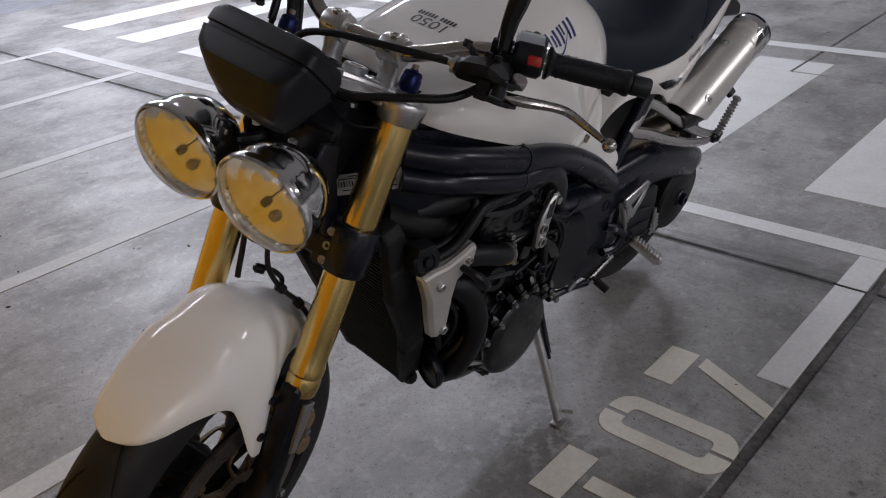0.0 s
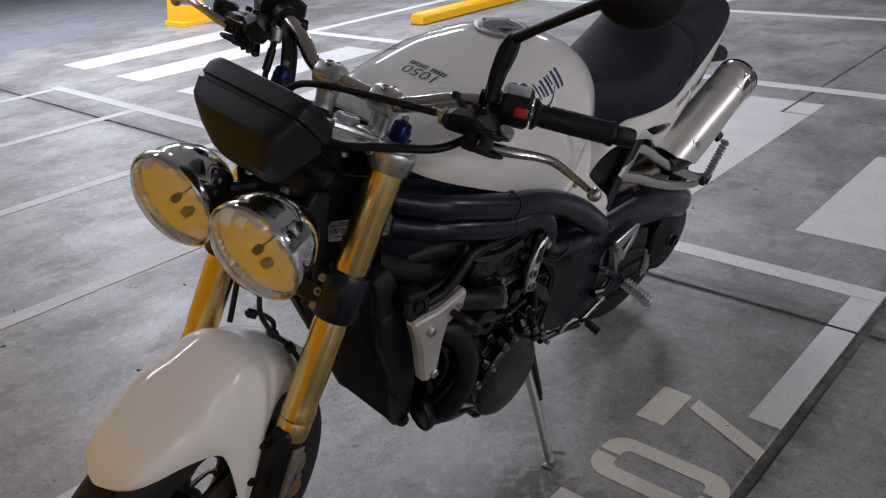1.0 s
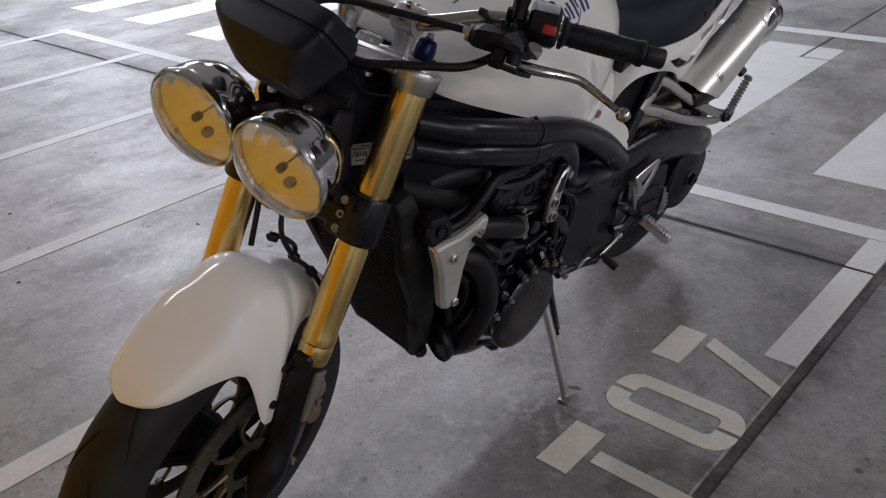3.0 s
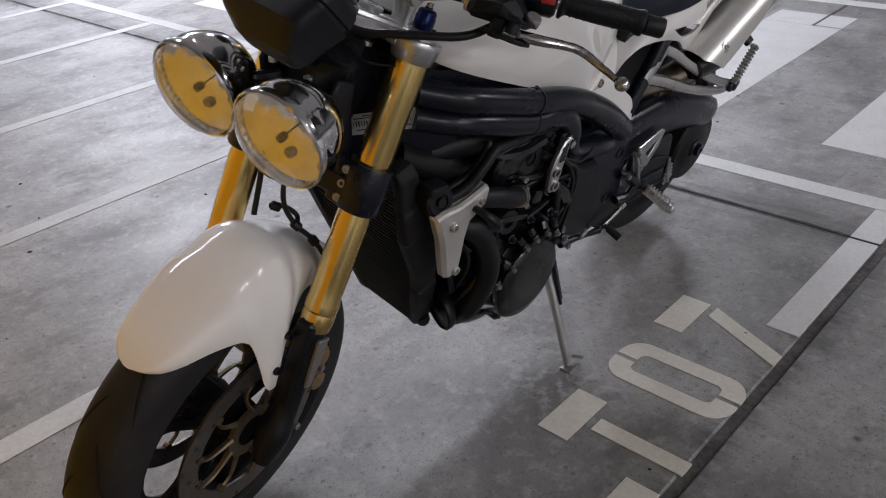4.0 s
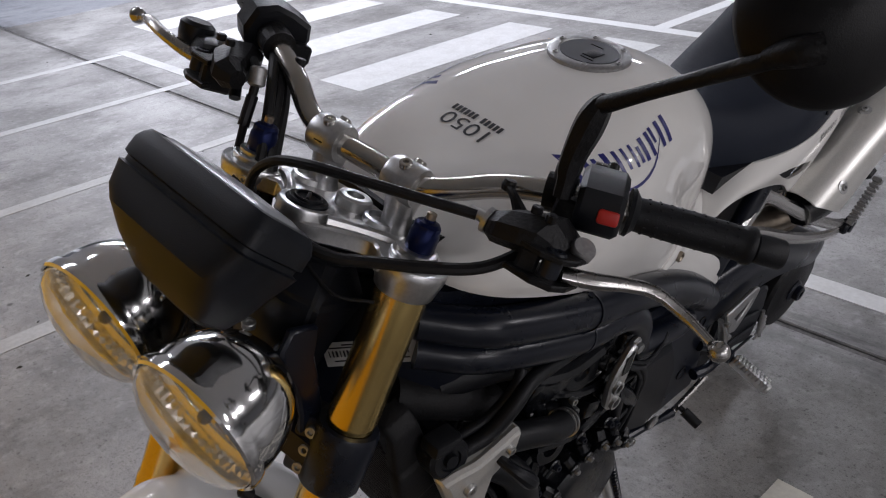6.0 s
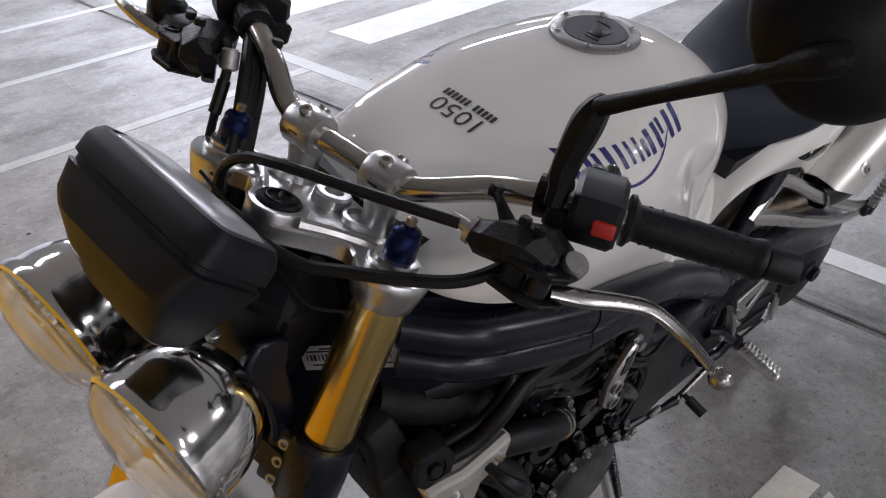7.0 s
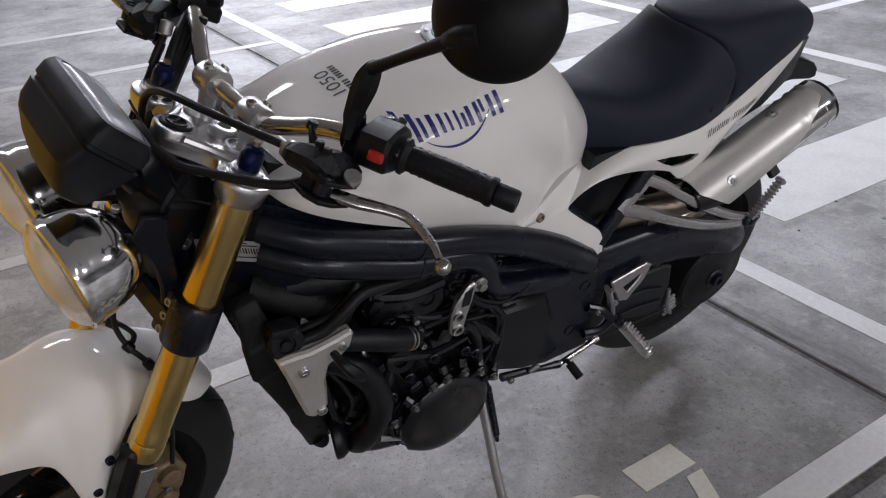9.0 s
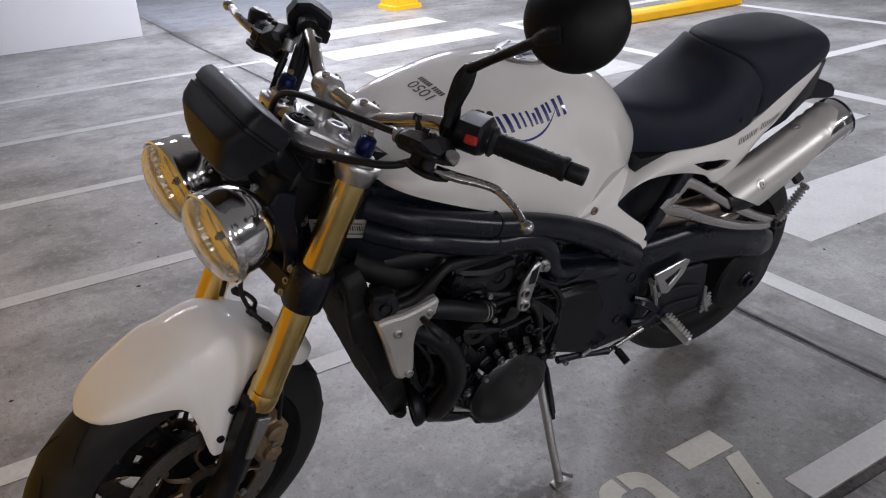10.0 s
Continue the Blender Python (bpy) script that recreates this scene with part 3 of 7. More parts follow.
def wheel(front):
    m = wheel_pose(front)
    r, w, rim = (0.298, 0.057, 0.222) if front else (0.300, 0.074, 0.222)
    link = fpart if front else part
    bm = bmesh.new()
    prof = [(0.222, -w * 0.80), (0.228, -w * 0.80), (0.228, -w * 0.72), (0.208, -w * 0.6), (0.196, -w * 0.3), (0.196, w * 0.3), (0.208, w * 0.6), (0.228, w * 0.72), (0.228, w * 0.80), (0.222, w * 0.80), (0.200, w * 0.62), (0.186, w * 0.3), (0.186, -w * 0.3), (0.200, -w * 0.62)]
    ring_solid(bm, prof, m)
    wheel_ob = link("front_wheel" if front else "rear_wheel", bm, WHEEL, bike, "black alloy wheel rim")
    bm = bmesh.new()
    lathe(bm, [(0.012, -0.055), (0.038, -0.055), (0.042, -0.03), (0.034, 0), (0.042, 0.03), (0.038, 0.055), (0.012, 0.055)], m, 24)
    link("hub", bm, WHEEL, wheel_ob)
    for k in range(3):
        a = 2 * math.pi * k / 3 + (-0.50 if front else 0.4)
        def sp(q, d, z=0.0):
            return m @ Vector((q * math.cos(a + d), q * math.sin(a + d), z))
        bm = bmesh.new()
        for s in (-1, 1):
            tube(bm, [sp(0.030, s * 0.60, s * 0.004), sp(0.09, s * 0.36, s * 0.004), sp(0.15, s * 0.30, s * 0.004), sp(0.194, s * 0.36, s * 0.004)], [0.018, 0.014, 0.013, 0.018], 10, 8)
        tube(bm, [sp(0.03, 0), sp(0.12, 0.0), sp(0.194, 0.0)], [0.016, 0.010, 0.012], 8, 8)
        for q in (0.098, 0.142):
            tube(bm, [sp(q, -0.32), sp(q + 0.004, 0), sp(q, 0.32)], [0.013, 0.010, 0.013], 6, 8)
        link("spoke", bm, WHEEL, wheel_ob, "black webbed wheel spoke")
    bm = bmesh.new()
    ring_solid(bm, tyre_profile(r, w, rim), m, 96)
    link("tyre", bm, TYRE, wheel_ob, "black road tyre with curved grooves")
    # grooves as thin proud beads whose darker colour stands in for their shade
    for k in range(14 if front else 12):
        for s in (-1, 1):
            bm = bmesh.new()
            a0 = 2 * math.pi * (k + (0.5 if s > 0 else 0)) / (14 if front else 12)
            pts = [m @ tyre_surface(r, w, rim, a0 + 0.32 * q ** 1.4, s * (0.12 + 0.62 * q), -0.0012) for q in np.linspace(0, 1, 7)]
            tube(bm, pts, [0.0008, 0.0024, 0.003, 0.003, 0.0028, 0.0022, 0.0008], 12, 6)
            link("tread_groove", bm, GROOVE_SHADE, wheel_ob)
    return wheel_ob


front_wheel = wheel(True)
rear_wheel = wheel(False)


def brake_disc(side):
    m = Matrix.Translation((AX, side * 0.066, AZ)) @ pose(0, 0, 0, -90, 0, 0)
    bm = bmesh.new()
    n, rows = 60, [0.120, 0.1335, 0.147, 0.160]
    z = 0.0025
    def at(r, a, h):
        return m @ Vector((r * math.cos(a), r * math.sin(a), h))
    for k in range(n):
        a0, a1 = 2 * math.pi * k / n, 2 * math.pi * (k + 1) / n
        for i in range(3):
            r0, r1 = rows[i], rows[i + 1]
            drilled = (k + i * 2) % 5 == 0
            quad = [(r0, a0), (r1, a0), (r1, a1), (r0, a1)]
            for h in (z, -z):
                corner = [bm.verts.new(at(r, a, h)) for r, a in quad]
                if not drilled:
                    bm.faces.new(corner)
                    continue
                rc, ac = (r0 + r1) / 2, (a0 + a1) / 2
                order = [(-0.0042, -1), (0.0042, -1), (0.0042, 1), (-0.0042, 1)]
                hole = [bm.verts.new(at(rc + dr * 0.75, ac + sg * 0.0031 / rc, h)) for dr, sg in order]
                for q in range(4):
                    bm.faces.new((corner[q], corner[(q + 1) % 4], hole[(q + 1) % 4], hole[q]))
    bmesh.ops.remove_doubles(bm, verts=bm.verts, dist=0.0002)
    for r in (0.120, 0.160):
        lathe(bm, [(r, -z), (r, z)], m, n, caps=False)
    bmesh.ops.remove_doubles(bm, verts=bm.verts, dist=0.0002)
    disc = fpart("brake_disc", bm, DISC, bike, "drilled steel brake disc", smooth=30)
    bm = bmesh.new()
    lathe(bm, [(0.030, -0.004), (0.052, -0.004), (0.052, 0.003), (0.030, 0.003)], m, 40, caps=False)
    for k in range(10):
        a = 2 * math.pi * k / 10
        tube(bm, [m @ Vector((q * math.cos(a + d), q * math.sin(a + d), 0)) for q, d in ((0.048, 0), (0.075, 0.16), (0.100, 0.18), (0.120, 0.08))], [0.007, 0.0055, 0.005, 0.006], 10, 6, flat=0.6)
        lathe(bm, [(0.0075, -0.005), (0.0075, 0.004), (0.003, 0.0045), (0.001, 0.0045)], m @ Matrix.Translation((0.119 * math.cos(a + 0.08), 0.119 * math.sin(a + 0.08), 0)), 10)
    fpart("disc_carrier", bm, CARRIER, disc, "bronze-coloured disc carrier")
    return disc


for s in (1, -1):
    brake_disc(s)

# forks: gold upper tubes, black lower legs, calipers
for s in (1, -1):
    y = s * 0.111
    bm = bmesh.new()
    up = Matrix.Translation((0, y, 0))
    lathe(bm, [(0.0245, -0.06), (0.0272, -0.065), (0.0272, -0.150), (0.0268, -0.152), (0.0272, -0.235), (0.0245, -0.25), (0.0245, -0.32), (0.0268, -0.335), (0.0262, -0.44), (0.0257, -0.478), (0.0275, -0.484), (0.0275, -0.497), (0.0258, -0.501), (0.0275, -0.507), (0.0275, -0.521), (0.0255, -0.534), (0.022, -0.537)], up, 40)
    leg = fpart("fork_leg", bm, GOLD, bike, "gold anodised upside-down fork tube", 22)
    bm = bmesh.new()
    tube(bm, [(0, y, -0.525), (0, y, -0.62), (0.002, y, -0.70), (0.010, y, -0.745), (0.016, y, -0.80)], [0.0235, 0.024, 0.025, 0.031, 0.018], 20, 20, flat=0.9, ref=(1, 0, 0))
    block(bm, pose(-0.022, y * 0.94, -0.665), (0.03, 0.022, 0.13), 0.006)
    plate(bm, [(0.012, -0.52), (0.034, -0.515), (0.030, -0.60), (0.020, -0.70), (0.004, -0.74), (-0.01, -0.70)], 0.034, Matrix.Translation((0, y + 0.017, 0)) @ pose(0, 0, 0, 90, 0, 0), 0.006)
    lathe(bm, [(0.0165, -0.022), (0.019, -0.018), (0.019, 0.018), (0.0165, 0.022)], Matrix.Translation((AX, y, AZ)) @ pose(0, 0, 0, 90, 0, 0), 20)
    fpart("lower_leg", bm, PLASTIC, leg, "black fork bottom")
    bm = bmesh.new()
    plate(bm, [(-0.010, -0.640), (0.006, -0.638), (0.014, -0.545), (-0.014, -0.545)], 0.006, Matrix.Translation((0, y + s * 0.025, 0)) @ pose(0, 0, 0, 90, 0, 0) @ Matrix.Translation((0, 0, -0.002)), 0.001)
    fpart("leg_flat", bm, ALLOY_DULL, leg)
    bm = bmesh.new()
    plate(bm, [(-0.050, -0.605), (-0.082, -0.592), (-0.115, -0.622), (-0.122, -0.665), (-0.108, -0.705), (-0.080, -0.712), (-0.050, -0.672)], 0.062, Matrix.Translation((0, s * 0.066 + 0.031, 0)) @ pose(0, 0, 0, 90, 0, 0), 0.006)
    for a, h in ((-0.078, -0.625), (-0.092, -0.678)):
        lathe(bm, [(0.018, 0), (0.018, 0.008), (0.013, 0.011), (0.001, 0.011)], axis((a, y - s * 0.012, h), (0, s, 0)), 18)
    fpart("brake_caliper", bm, CALIPER, leg, "dusty bronze brake caliper")
    for a, dv, h in ((-0.074, 0.0, -0.64), (-0.03, 0.016, -0.735)):
        bm = bmesh.new()
        bolt(bm, (a, y + s * dv, h), (0, s, 0), 0.0065, 0.006)
        fpart("caliper_bolt", bm, BOLT, leg)
    # cap, adjuster
    bm = bmesh.new()
    lathe(bm, [(0.024, -0.060), (0.0235, -0.047), (0.0205, -0.045), (0.0205, -0.040), (0.0165, -0.039)], up, 28)
    cap = fpart("fork_cap", bm, ALLOY, leg, "silver fork cap")
    bm = bmesh.new()
    lathe(bm, [(0.0135, -0.041), (0.0152, -0.038), (0.0152, -0.021), (0.0138, -0.018), (0.0138, -0.013), (0.011, -0.010), (0.006, -0.009), (0.006, -0.007)], up, 10)
    fpart("adjuster", bm, BLUE, leg, "dark blue preload adjuster")
    bm = bmesh.new()
    lathe(bm, [(0.005, -0.010), (0.005, -0.001), (0.003, 0.0), (0.001, 0.0)], up, 12)
    fpart("damper_screw", bm, PIPE, leg)

# top and bottom yokes
bm = bmesh.new()
half = [(0.004, 0.140), (0.026, 0.130), (0.030, 0.106), (0.020, 0.082), (0.010, 0.066), (0.020, 0.052), (0.044, 0.030), (0.058, 0.018), (0.064, 0.0)]
back = [(-0.028, 0.130), (-0.032, 0.105), (-0.050, 0.078), (-0.056, 0.03), (-0.056, 0.0)]
outline = half[:-1] + [half[-1]] + [(a, -v) for a, v in half[:-1][::-1]] + [(a, -v) for a, v in back[:-1]] + [back[-1]] + back[:-1][::-1]
plate(bm, outline, 0.020, pose(0, 0, -0.073), 0.0025)
for s in (1, -1):
    lathe(bm, [(0.0285, -0.085), (0.0305, -0.083), (0.0362, -0.060), (0.0365, -0.054), (0.0350, -0.0515), (0.0262, -0.0510), (0.0255, -0.054)], Matrix.Translation((0, s * 0.111, 0)), 40)
    ring_solid(bm, [(0.0215, -0.0515), (0.0262, -0.0515), (0.0262, -0.046), (0.0248, -0.0445), (0.0215, -0.0445)], Matrix.Translation((0, s * 0.111, 0)), 36)
    tube(bm, [(0.038, s * 0.026, -0.050), (0.012, s * 0.048, -0.051), (-0.008, s * 0.072, -0.052), (-0.012, s * 0.088, -0.053)], [0.007, 0.006, 0.0065, 0.004], 12, 8)
    ring_solid(bm, [(0.017, -0.0545), (0.0225, -0.0545), (0.021, -0.047), (0.017, -0.046)], Matrix.Translation((-0.038, s * 0.052 - 0.012, 0)), 28)
lathe(bm, [(0.027, -0.078), (0.0290, -0.074), (0.0290, -0.046), (0.0278, -0.0435), (0.0225, -0.0430), (0.0215, -0.0445)], Matrix.Translation((0.036, -0.004, 0)), 40)
top_yoke = fpart("top_yoke", bm, ALLOY, bike, "cast silver top yoke")
bm = bmesh.new()
lathe(bm, [(0.0213, -0.050), (0.0213, -0.0415), (0.0190, -0.0395), (0.0125, -0.0405), (0.001, -0.0405)], Matrix.Translation((0.036, -0.004, 0)), 28)
block(bm, pose(0.036, -0.004, -0.0385, 0, 0, 35), (0.018, 0.004, 0.004), 0.001)
ring_solid(bm, [(0.0120, -0.0412), (0.0150, -0.0412), (0.0145, -0.0375), (0.0125, -0.0375)], Matrix.Translation((0.036, -0.004, 0)), 24)
fpart("ignition_lock", bm, PLASTIC, top_yoke, "black ignition lock")
bm = bmesh.new()
lathe(bm, [(0.0195, -0.056), (0.0195, -0.042), (0.017, -0.0395), (0.010, -0.0395), (0.010, -0.047), (0.001, -0.047)], Matrix.Translation((-0.035, 0, 0)), 24)
fpart("stem_nut", bm, ALLOY, top_yoke)
for s in (1, -1):
    bm = bmesh.new()
    lathe(bm, [(0.008, -0.118), (0.0085, -0.116), (0.0085, -0.084)], Matrix.Translation((0.012, s * 0.042, 0)), 14)
    fpart("bracket_post", bm, BOLT, top_yoke)
    bm = bmesh.new()
    bolt(bm, (0.0285, s * 0.094, -0.064), (1, -0.3 * s, 0), 0.0048, 0.005)
    fpart("yoke_bolt", bm, BOLT, top_yoke)

bm = bmesh.new()
half = [(0.030, 0.111), (0.022, 0.137), (-0.012, 0.146), (-0.034, 0.122), (-0.034, 0.095), (-0.075, 0.03)]
outline = [(0.030, 0.0)] + half + [(a, -v) for a, v in half[::-1]]
plate(bm, outline, 0.040, pose(0, 0, -0.312), 0.006)
for s in (1, -1):
    lathe(bm, [(0.0325, -0.322), (0.035, -0.318), (0.035, -0.252), (0.0325, -0.247), (0.026, -0.247), (0.026, -0.322)], Matrix.Translation((0, s * 0.111, 0)), 36)
    block(bm, pose(0.006, s * 0.084, -0.286, 0, 0, 14 * s), (0.040, 0.044, 0.074), 0.006)
lathe(bm, [(0.024, -0.27), (0.022, -0.088)], Matrix.Translation((-0.035, 0, 0)), 24)
bottom_yoke = fpart("bottom_yoke", bm, FRAME, bike, "black bottom yoke")
for s in (1, -1):
    for h in (-0.264, -0.287, -0.310):
        bm = bmesh.new()
        bolt(bm, (0.0265, s * 0.088, h), (1, 0.25 * s, 0), 0.0068, 0.005)
        fpart("pinch_bolt", bm, ALLOY_DULL, bottom_yoke)

# ---- headlamps, clocks, handlebar ----
LEVER = mat("worn_alloy", (0.42, 0.41, 0.40), 0.24, metal=1.0, grain=0.06, wear=0.3, wear_scale=30, wear_colour=(0.30, 0.27, 0.22))
N_LAMP = Vector((0.848, 0.119, -0.516))
for s in (1, -1):
    LC = s * 0.085 - 0.019
    m = axis((0.168, LC, -0.227), N_LAMP, (0, 0, 1))
    bm = bmesh.new()
    lathe(bm, [(0.0745, 0.0), (0.076, -0.008), (0.0738, -0.012), (0.0725, -0.024), (0.0695, -0.040), (0.0640, -0.055), (0.0555, -0.070), (0.0430, -0.083), (0.0280, -0.091), (0.0120, -0.095), (0.001, -0.0955)], m, 48, caps=False)
    lamp_ob = bpart("headlamp", bm, CHROME, bike, "round chrome headlamp", 50)
    bowl = [(0.0712, -0.002), (0.0685, -0.010), (0.056, -0.0165), (0.038, -0.0215), (0.018, -0.0248), (0.001, -0.0255)]
    bowl_bm, flute_bm = bmesh.new(), bmesh.new()
    for k in range(44):   # a smooth bowl with a fluted outer ring
        a0, a1 = (2 * math.pi * (k + d) / 44 for d in (0, 1))
        for j in range(5):
            (r0, h0), (r1, h1) = bowl[j], bowl[j + 1]
            target = flute_bm if j < 1 else bowl_bm
            mid = m @ Vector(((r0 + r1) / 2 * math.cos((a0 + a1) / 2) * (0.985 if j < 1 else 1.0), (r0 + r1) / 2 * math.sin((a0 + a1) / 2) * (0.985 if j < 1 else 1.0), (h0 + h1) / 2))
            ring = [target.verts.new(m @ Vector((r * math.cos(a), r * math.sin(a), h))) for r, h, a in ((r0, h0, a0), (r0, h0, a1), (r1, h1, a1), (r1, h1, a0))]
            peak = target.verts.new(mid)
            for i in range(4):
                target.faces.new((ring[i], ring[(i + 1) % 4], peak))
    bpart("reflector", bowl_bm, REFLECTOR, lamp_ob, "silvered lamp reflector", 50)
    bpart("reflector_facets", flute_bm, REFLECTOR, lamp_ob, "fluted edge of the silvered reflector", 8)
    bm = bmesh.new()
    ring_solid(bm, [(0.0718, -0.004), (0.0755, -0.010), (0.0772, -0.004), (0.0765, 0.002), (0.0742, 0.0045), (0.0722, 0.003)], m, 56)
    bpart("rim", bm, CHROME, lamp_ob, "polished lamp rim")
    bm = bmesh.new()
    prof = [(0.0715, 0.000), (0.070, 0.007), (0.062, 0.0155), (0.045, 0.0235), (0.025, 0.0278), (0.001, 0.0292)]
    lathe(bm, prof + [(r, h - 0.003) for r, h in prof[::-1]], m, 48, caps=False)
    pane = bpart("lens", bm, LENS, lamp_ob, "clear domed lamp glass")
    pane.visible_shadow = False
    bm = bmesh.new()
    lathe(bm, [(0.0012, -0.026), (0.0012, -0.016), (0.0055, -0.014), (0.0065, -0.008), (0.0055, -0.002), (0.001, 0.0)], m, 18)
    block(bm, m @ pose(0, 0, -0.008, 0, 0, 40), (0.022, 0.003, 0.003), 0.001)
    bpart("bulb_shield", bm, PLASTIC_GLOSS, lamp_ob)
    bm = bmesh.new()
    lathe(bm, [(0.0075, -0.026), (0.008, -0.020), (0.007, -0.0165), (0.001, -0.016)], m @ Matrix.Translation((0.0, -0.036, 0)), 14)
    bpart("side_bulb", bm, PIPE, lamp_ob)
    bm = bmesh.new()
    tube(bm, [(0.100, s * 0.075, -0.195), (0.075, s * 0.055, -0.18), (0.045, s * 0.05, -0.17)], [0.012, 0.012, 0.016], 10, 10)
    bpart("lamp_bracket", bm, PLASTIC, lamp_ob)
    bm = bmesh.new()
    bolt(bm, (0.110, s * 0.035, -0.150), (0.3, 0.0, 1), 0.007, 0.004)
    bpart("bracket_bolt", bm, BOLT, lamp_ob)

# headstock shroud and lamp carrier
bm = bmesh.new()
rings(bm, [[(a, v, h) for a, v in ((f, w * 0.5), (f - 0.02, w), (b, w), (b, -w), (f - 0.02, -w), (f, -w * 0.5))] for h, f, b, w in ((-0.085, 0.055, 0.0, 0.045), (-0.12, 0.085, -0.01, 0.068), (-0.16, 0.085, 0.012, 0.066), (-0.23, 0.05, 0.012, 0.050), (-0.27, 0.03, 0.0, 0.045))])
bmesh.ops.bevel(bm, geom=list(bm.edges), offset=0.006, segments=2, affect="EDGES")
carrier = bpart("lamp_carrier", bm, PLASTIC, bike, "black lamp carrier and wiring shroud")
for v in (0.066, -0.074):
    bm = bmesh.new()
    plate(bm, [(0.060, -0.135), (0.095, -0.135), (0.099, -0.160), (0.087, -0.182), (0.066, -0.205), (0.050, -0.226), (0.037, -0.250), (0.028, -0.274), (0.018, -0.318), (-0.008, -0.318), (-0.002, -0.272), (0.012, -0.237), (0.031, -0.203), (0.050, -0.172)], 0.010, Matrix.Translation((0, v + 0.010, 0)) @ pose(0, 0, 0, 90, 0, 0), 0.003)
    bpart("side_cheek", bm, FRAME, carrier, "black side cheek with a hollow front edge")

# instrument pod: deep rounded shell whose dial looks back and up at the rider
D_UP = Vector((-0.40, 0.0, 0.917)).normalized()
pod_m = axis((0.148, -0.006, -0.034), D_UP, (0, 1, 0))
def pod_ring(sx, sy, z, e=3.2, dx=0.0, dy=0.0, n=32):
    out = []
    for k in range(n):
        t = 2 * math.pi * k / n
        c, q = math.cos(t), math.sin(t)
        out.append(pod_m @ Vector((dx + sx * math.copysign(abs(c) ** (2 / e), c), dy + sy * math.copysign(abs(q) ** (2 / e), q), z)))
    return out
bm = bmesh.new()
rings(bm, [pod_ring(0.014, 0.038, -0.098, 4, -0.006, 0.026), pod_ring(0.024, 0.050, -0.093, 5, -0.004, 0.022), pod_ring(0.036, 0.067, -0.076, 5, 0.001, 0.014), pod_ring(0.0430, 0.080, -0.057, 6, 0.0045, 0.006), pod_ring(0.0440, 0.086, -0.047, 7, 0.0035, 0.002), pod_ring(0.0440, 0.0925, -0.030, 8, 0.000), pod_ring(0.0440, 0.0945, -0.025, 8), pod_ring(0.0405, 0.0905, -0.0235, 8), pod_ring(0.0405, 0.0905, -0.0185, 8), pod_ring(0.0435, 0.0945, -0.0165, 8), pod_ring(0.0430, 0.0940, -0.001, 8), pod_ring(0.0405, 0.0910, 0.006, 8), pod_ring(0.0370, 0.0870, 0.0115, 8), pod_ring(0.0320, 0.0800, 0.0125, 7), pod_ring(0.0305, 0.0780, 0.009, 7)])
pod = bpart("instrument_pod", bm, POD, bike, "dark grey plastic instrument pod", 22)
bm = bmesh.new()
rings(bm, [pod_ring(0.0315, 0.079, 0.004, 7), pod_ring(0.0310, 0.0785, 0.011, 7), pod_ring(0.027, 0.070, 0.0145, 6), pod_ring(0.015, 0.04, 0.016, 4)])
bpart("dial_cover", bm, CLOCK, pod, "pale glossy dial cover")
bm = bmesh.new()
tube(bm, [(0.10, 0.0, -0.11), (0.075, 0.0, -0.13), (0.05, 0, -0.15)], [0.03, 0.028, 0.03], 10, 12, flat=0.6)
bpart("pod_bracket", bm, PLASTIC, pod)
# risers and handlebar
for s in (1, -1):
    y = s * 0.052
    bm = bmesh.new()
    lathe(bm, [(0.0190, -0.056), (0.0185, -0.052), (0.0165, -0.048), (0.0160, -0.034), (0.0185, -0.018), (0.0205, 0.000)], axis((-0.038, y, 0), (0.10, 0, 1)), 28)
    lathe(bm, [(0.0205, -0.0195), (0.022, -0.016), (0.022, 0.016), (0.0205, 0.0195)], Matrix.Translation((-0.034, y, 0.002)) @ pose(0, 0, 0, 90, 0, 0), 32)
    riser = fpart("bar_clamp", bm, ALLOY, bike, "cast silver handlebar clamp", 45)
    for d in (1, -1):
        bm = bmesh.new()
        bolt(bm, (-0.034 + d * 0.0125, y, 0.002 + 0.0185), (d * 0.45, 0, 1), 0.0068, 0.004)
        fpart("clamp_bolt", bm, STEEL, riser)
    bm = bmesh.new()
    ring_solid(bm, [(0.0222, -0.0008), (0.0226, -0.0008), (0.0226, 0.0008), (0.0222, 0.0008)], axis((-0.034, y, 0.000), (0.05, 0, 1)), 28)
    fpart("clamp_gap", bm, PLASTIC_GLOSS, riser)
bar = [
    [(-0.0275, -0.008, 0.002), (-0.032, 0.038, 0.002), (-0.036, 0.063, 0.004), (-0.049, 0.093, 0.018), (-0.066, 0.126, 0.037), (-0.085, 0.168, 0.052), (-0.107, 0.220, 0.062), (-0.150, 0.293, 0.072), (-0.187, 0.353, 0.080)],
    [(-0.0275, -0.008, 0.002), (-0.0225, -0.058, 0.002), (-0.0225, -0.083, 0.005), (-0.0235, -0.108, 0.016), (-0.027, -0.135, 0.034), (-0.034, -0.170, 0.047), (-0.046, -0.212, 0.058), (-0.072, -0.275, 0.068), (-0.105, -0.345, 0.078)],
]
bm = bmesh.new()
tube(bm, bar[1][::-1] + bar[0][1:], 0.0122, 90, 16)
handlebar = bpart("handlebar", bm, STEEL, bike, "bare steel tapering handlebar")


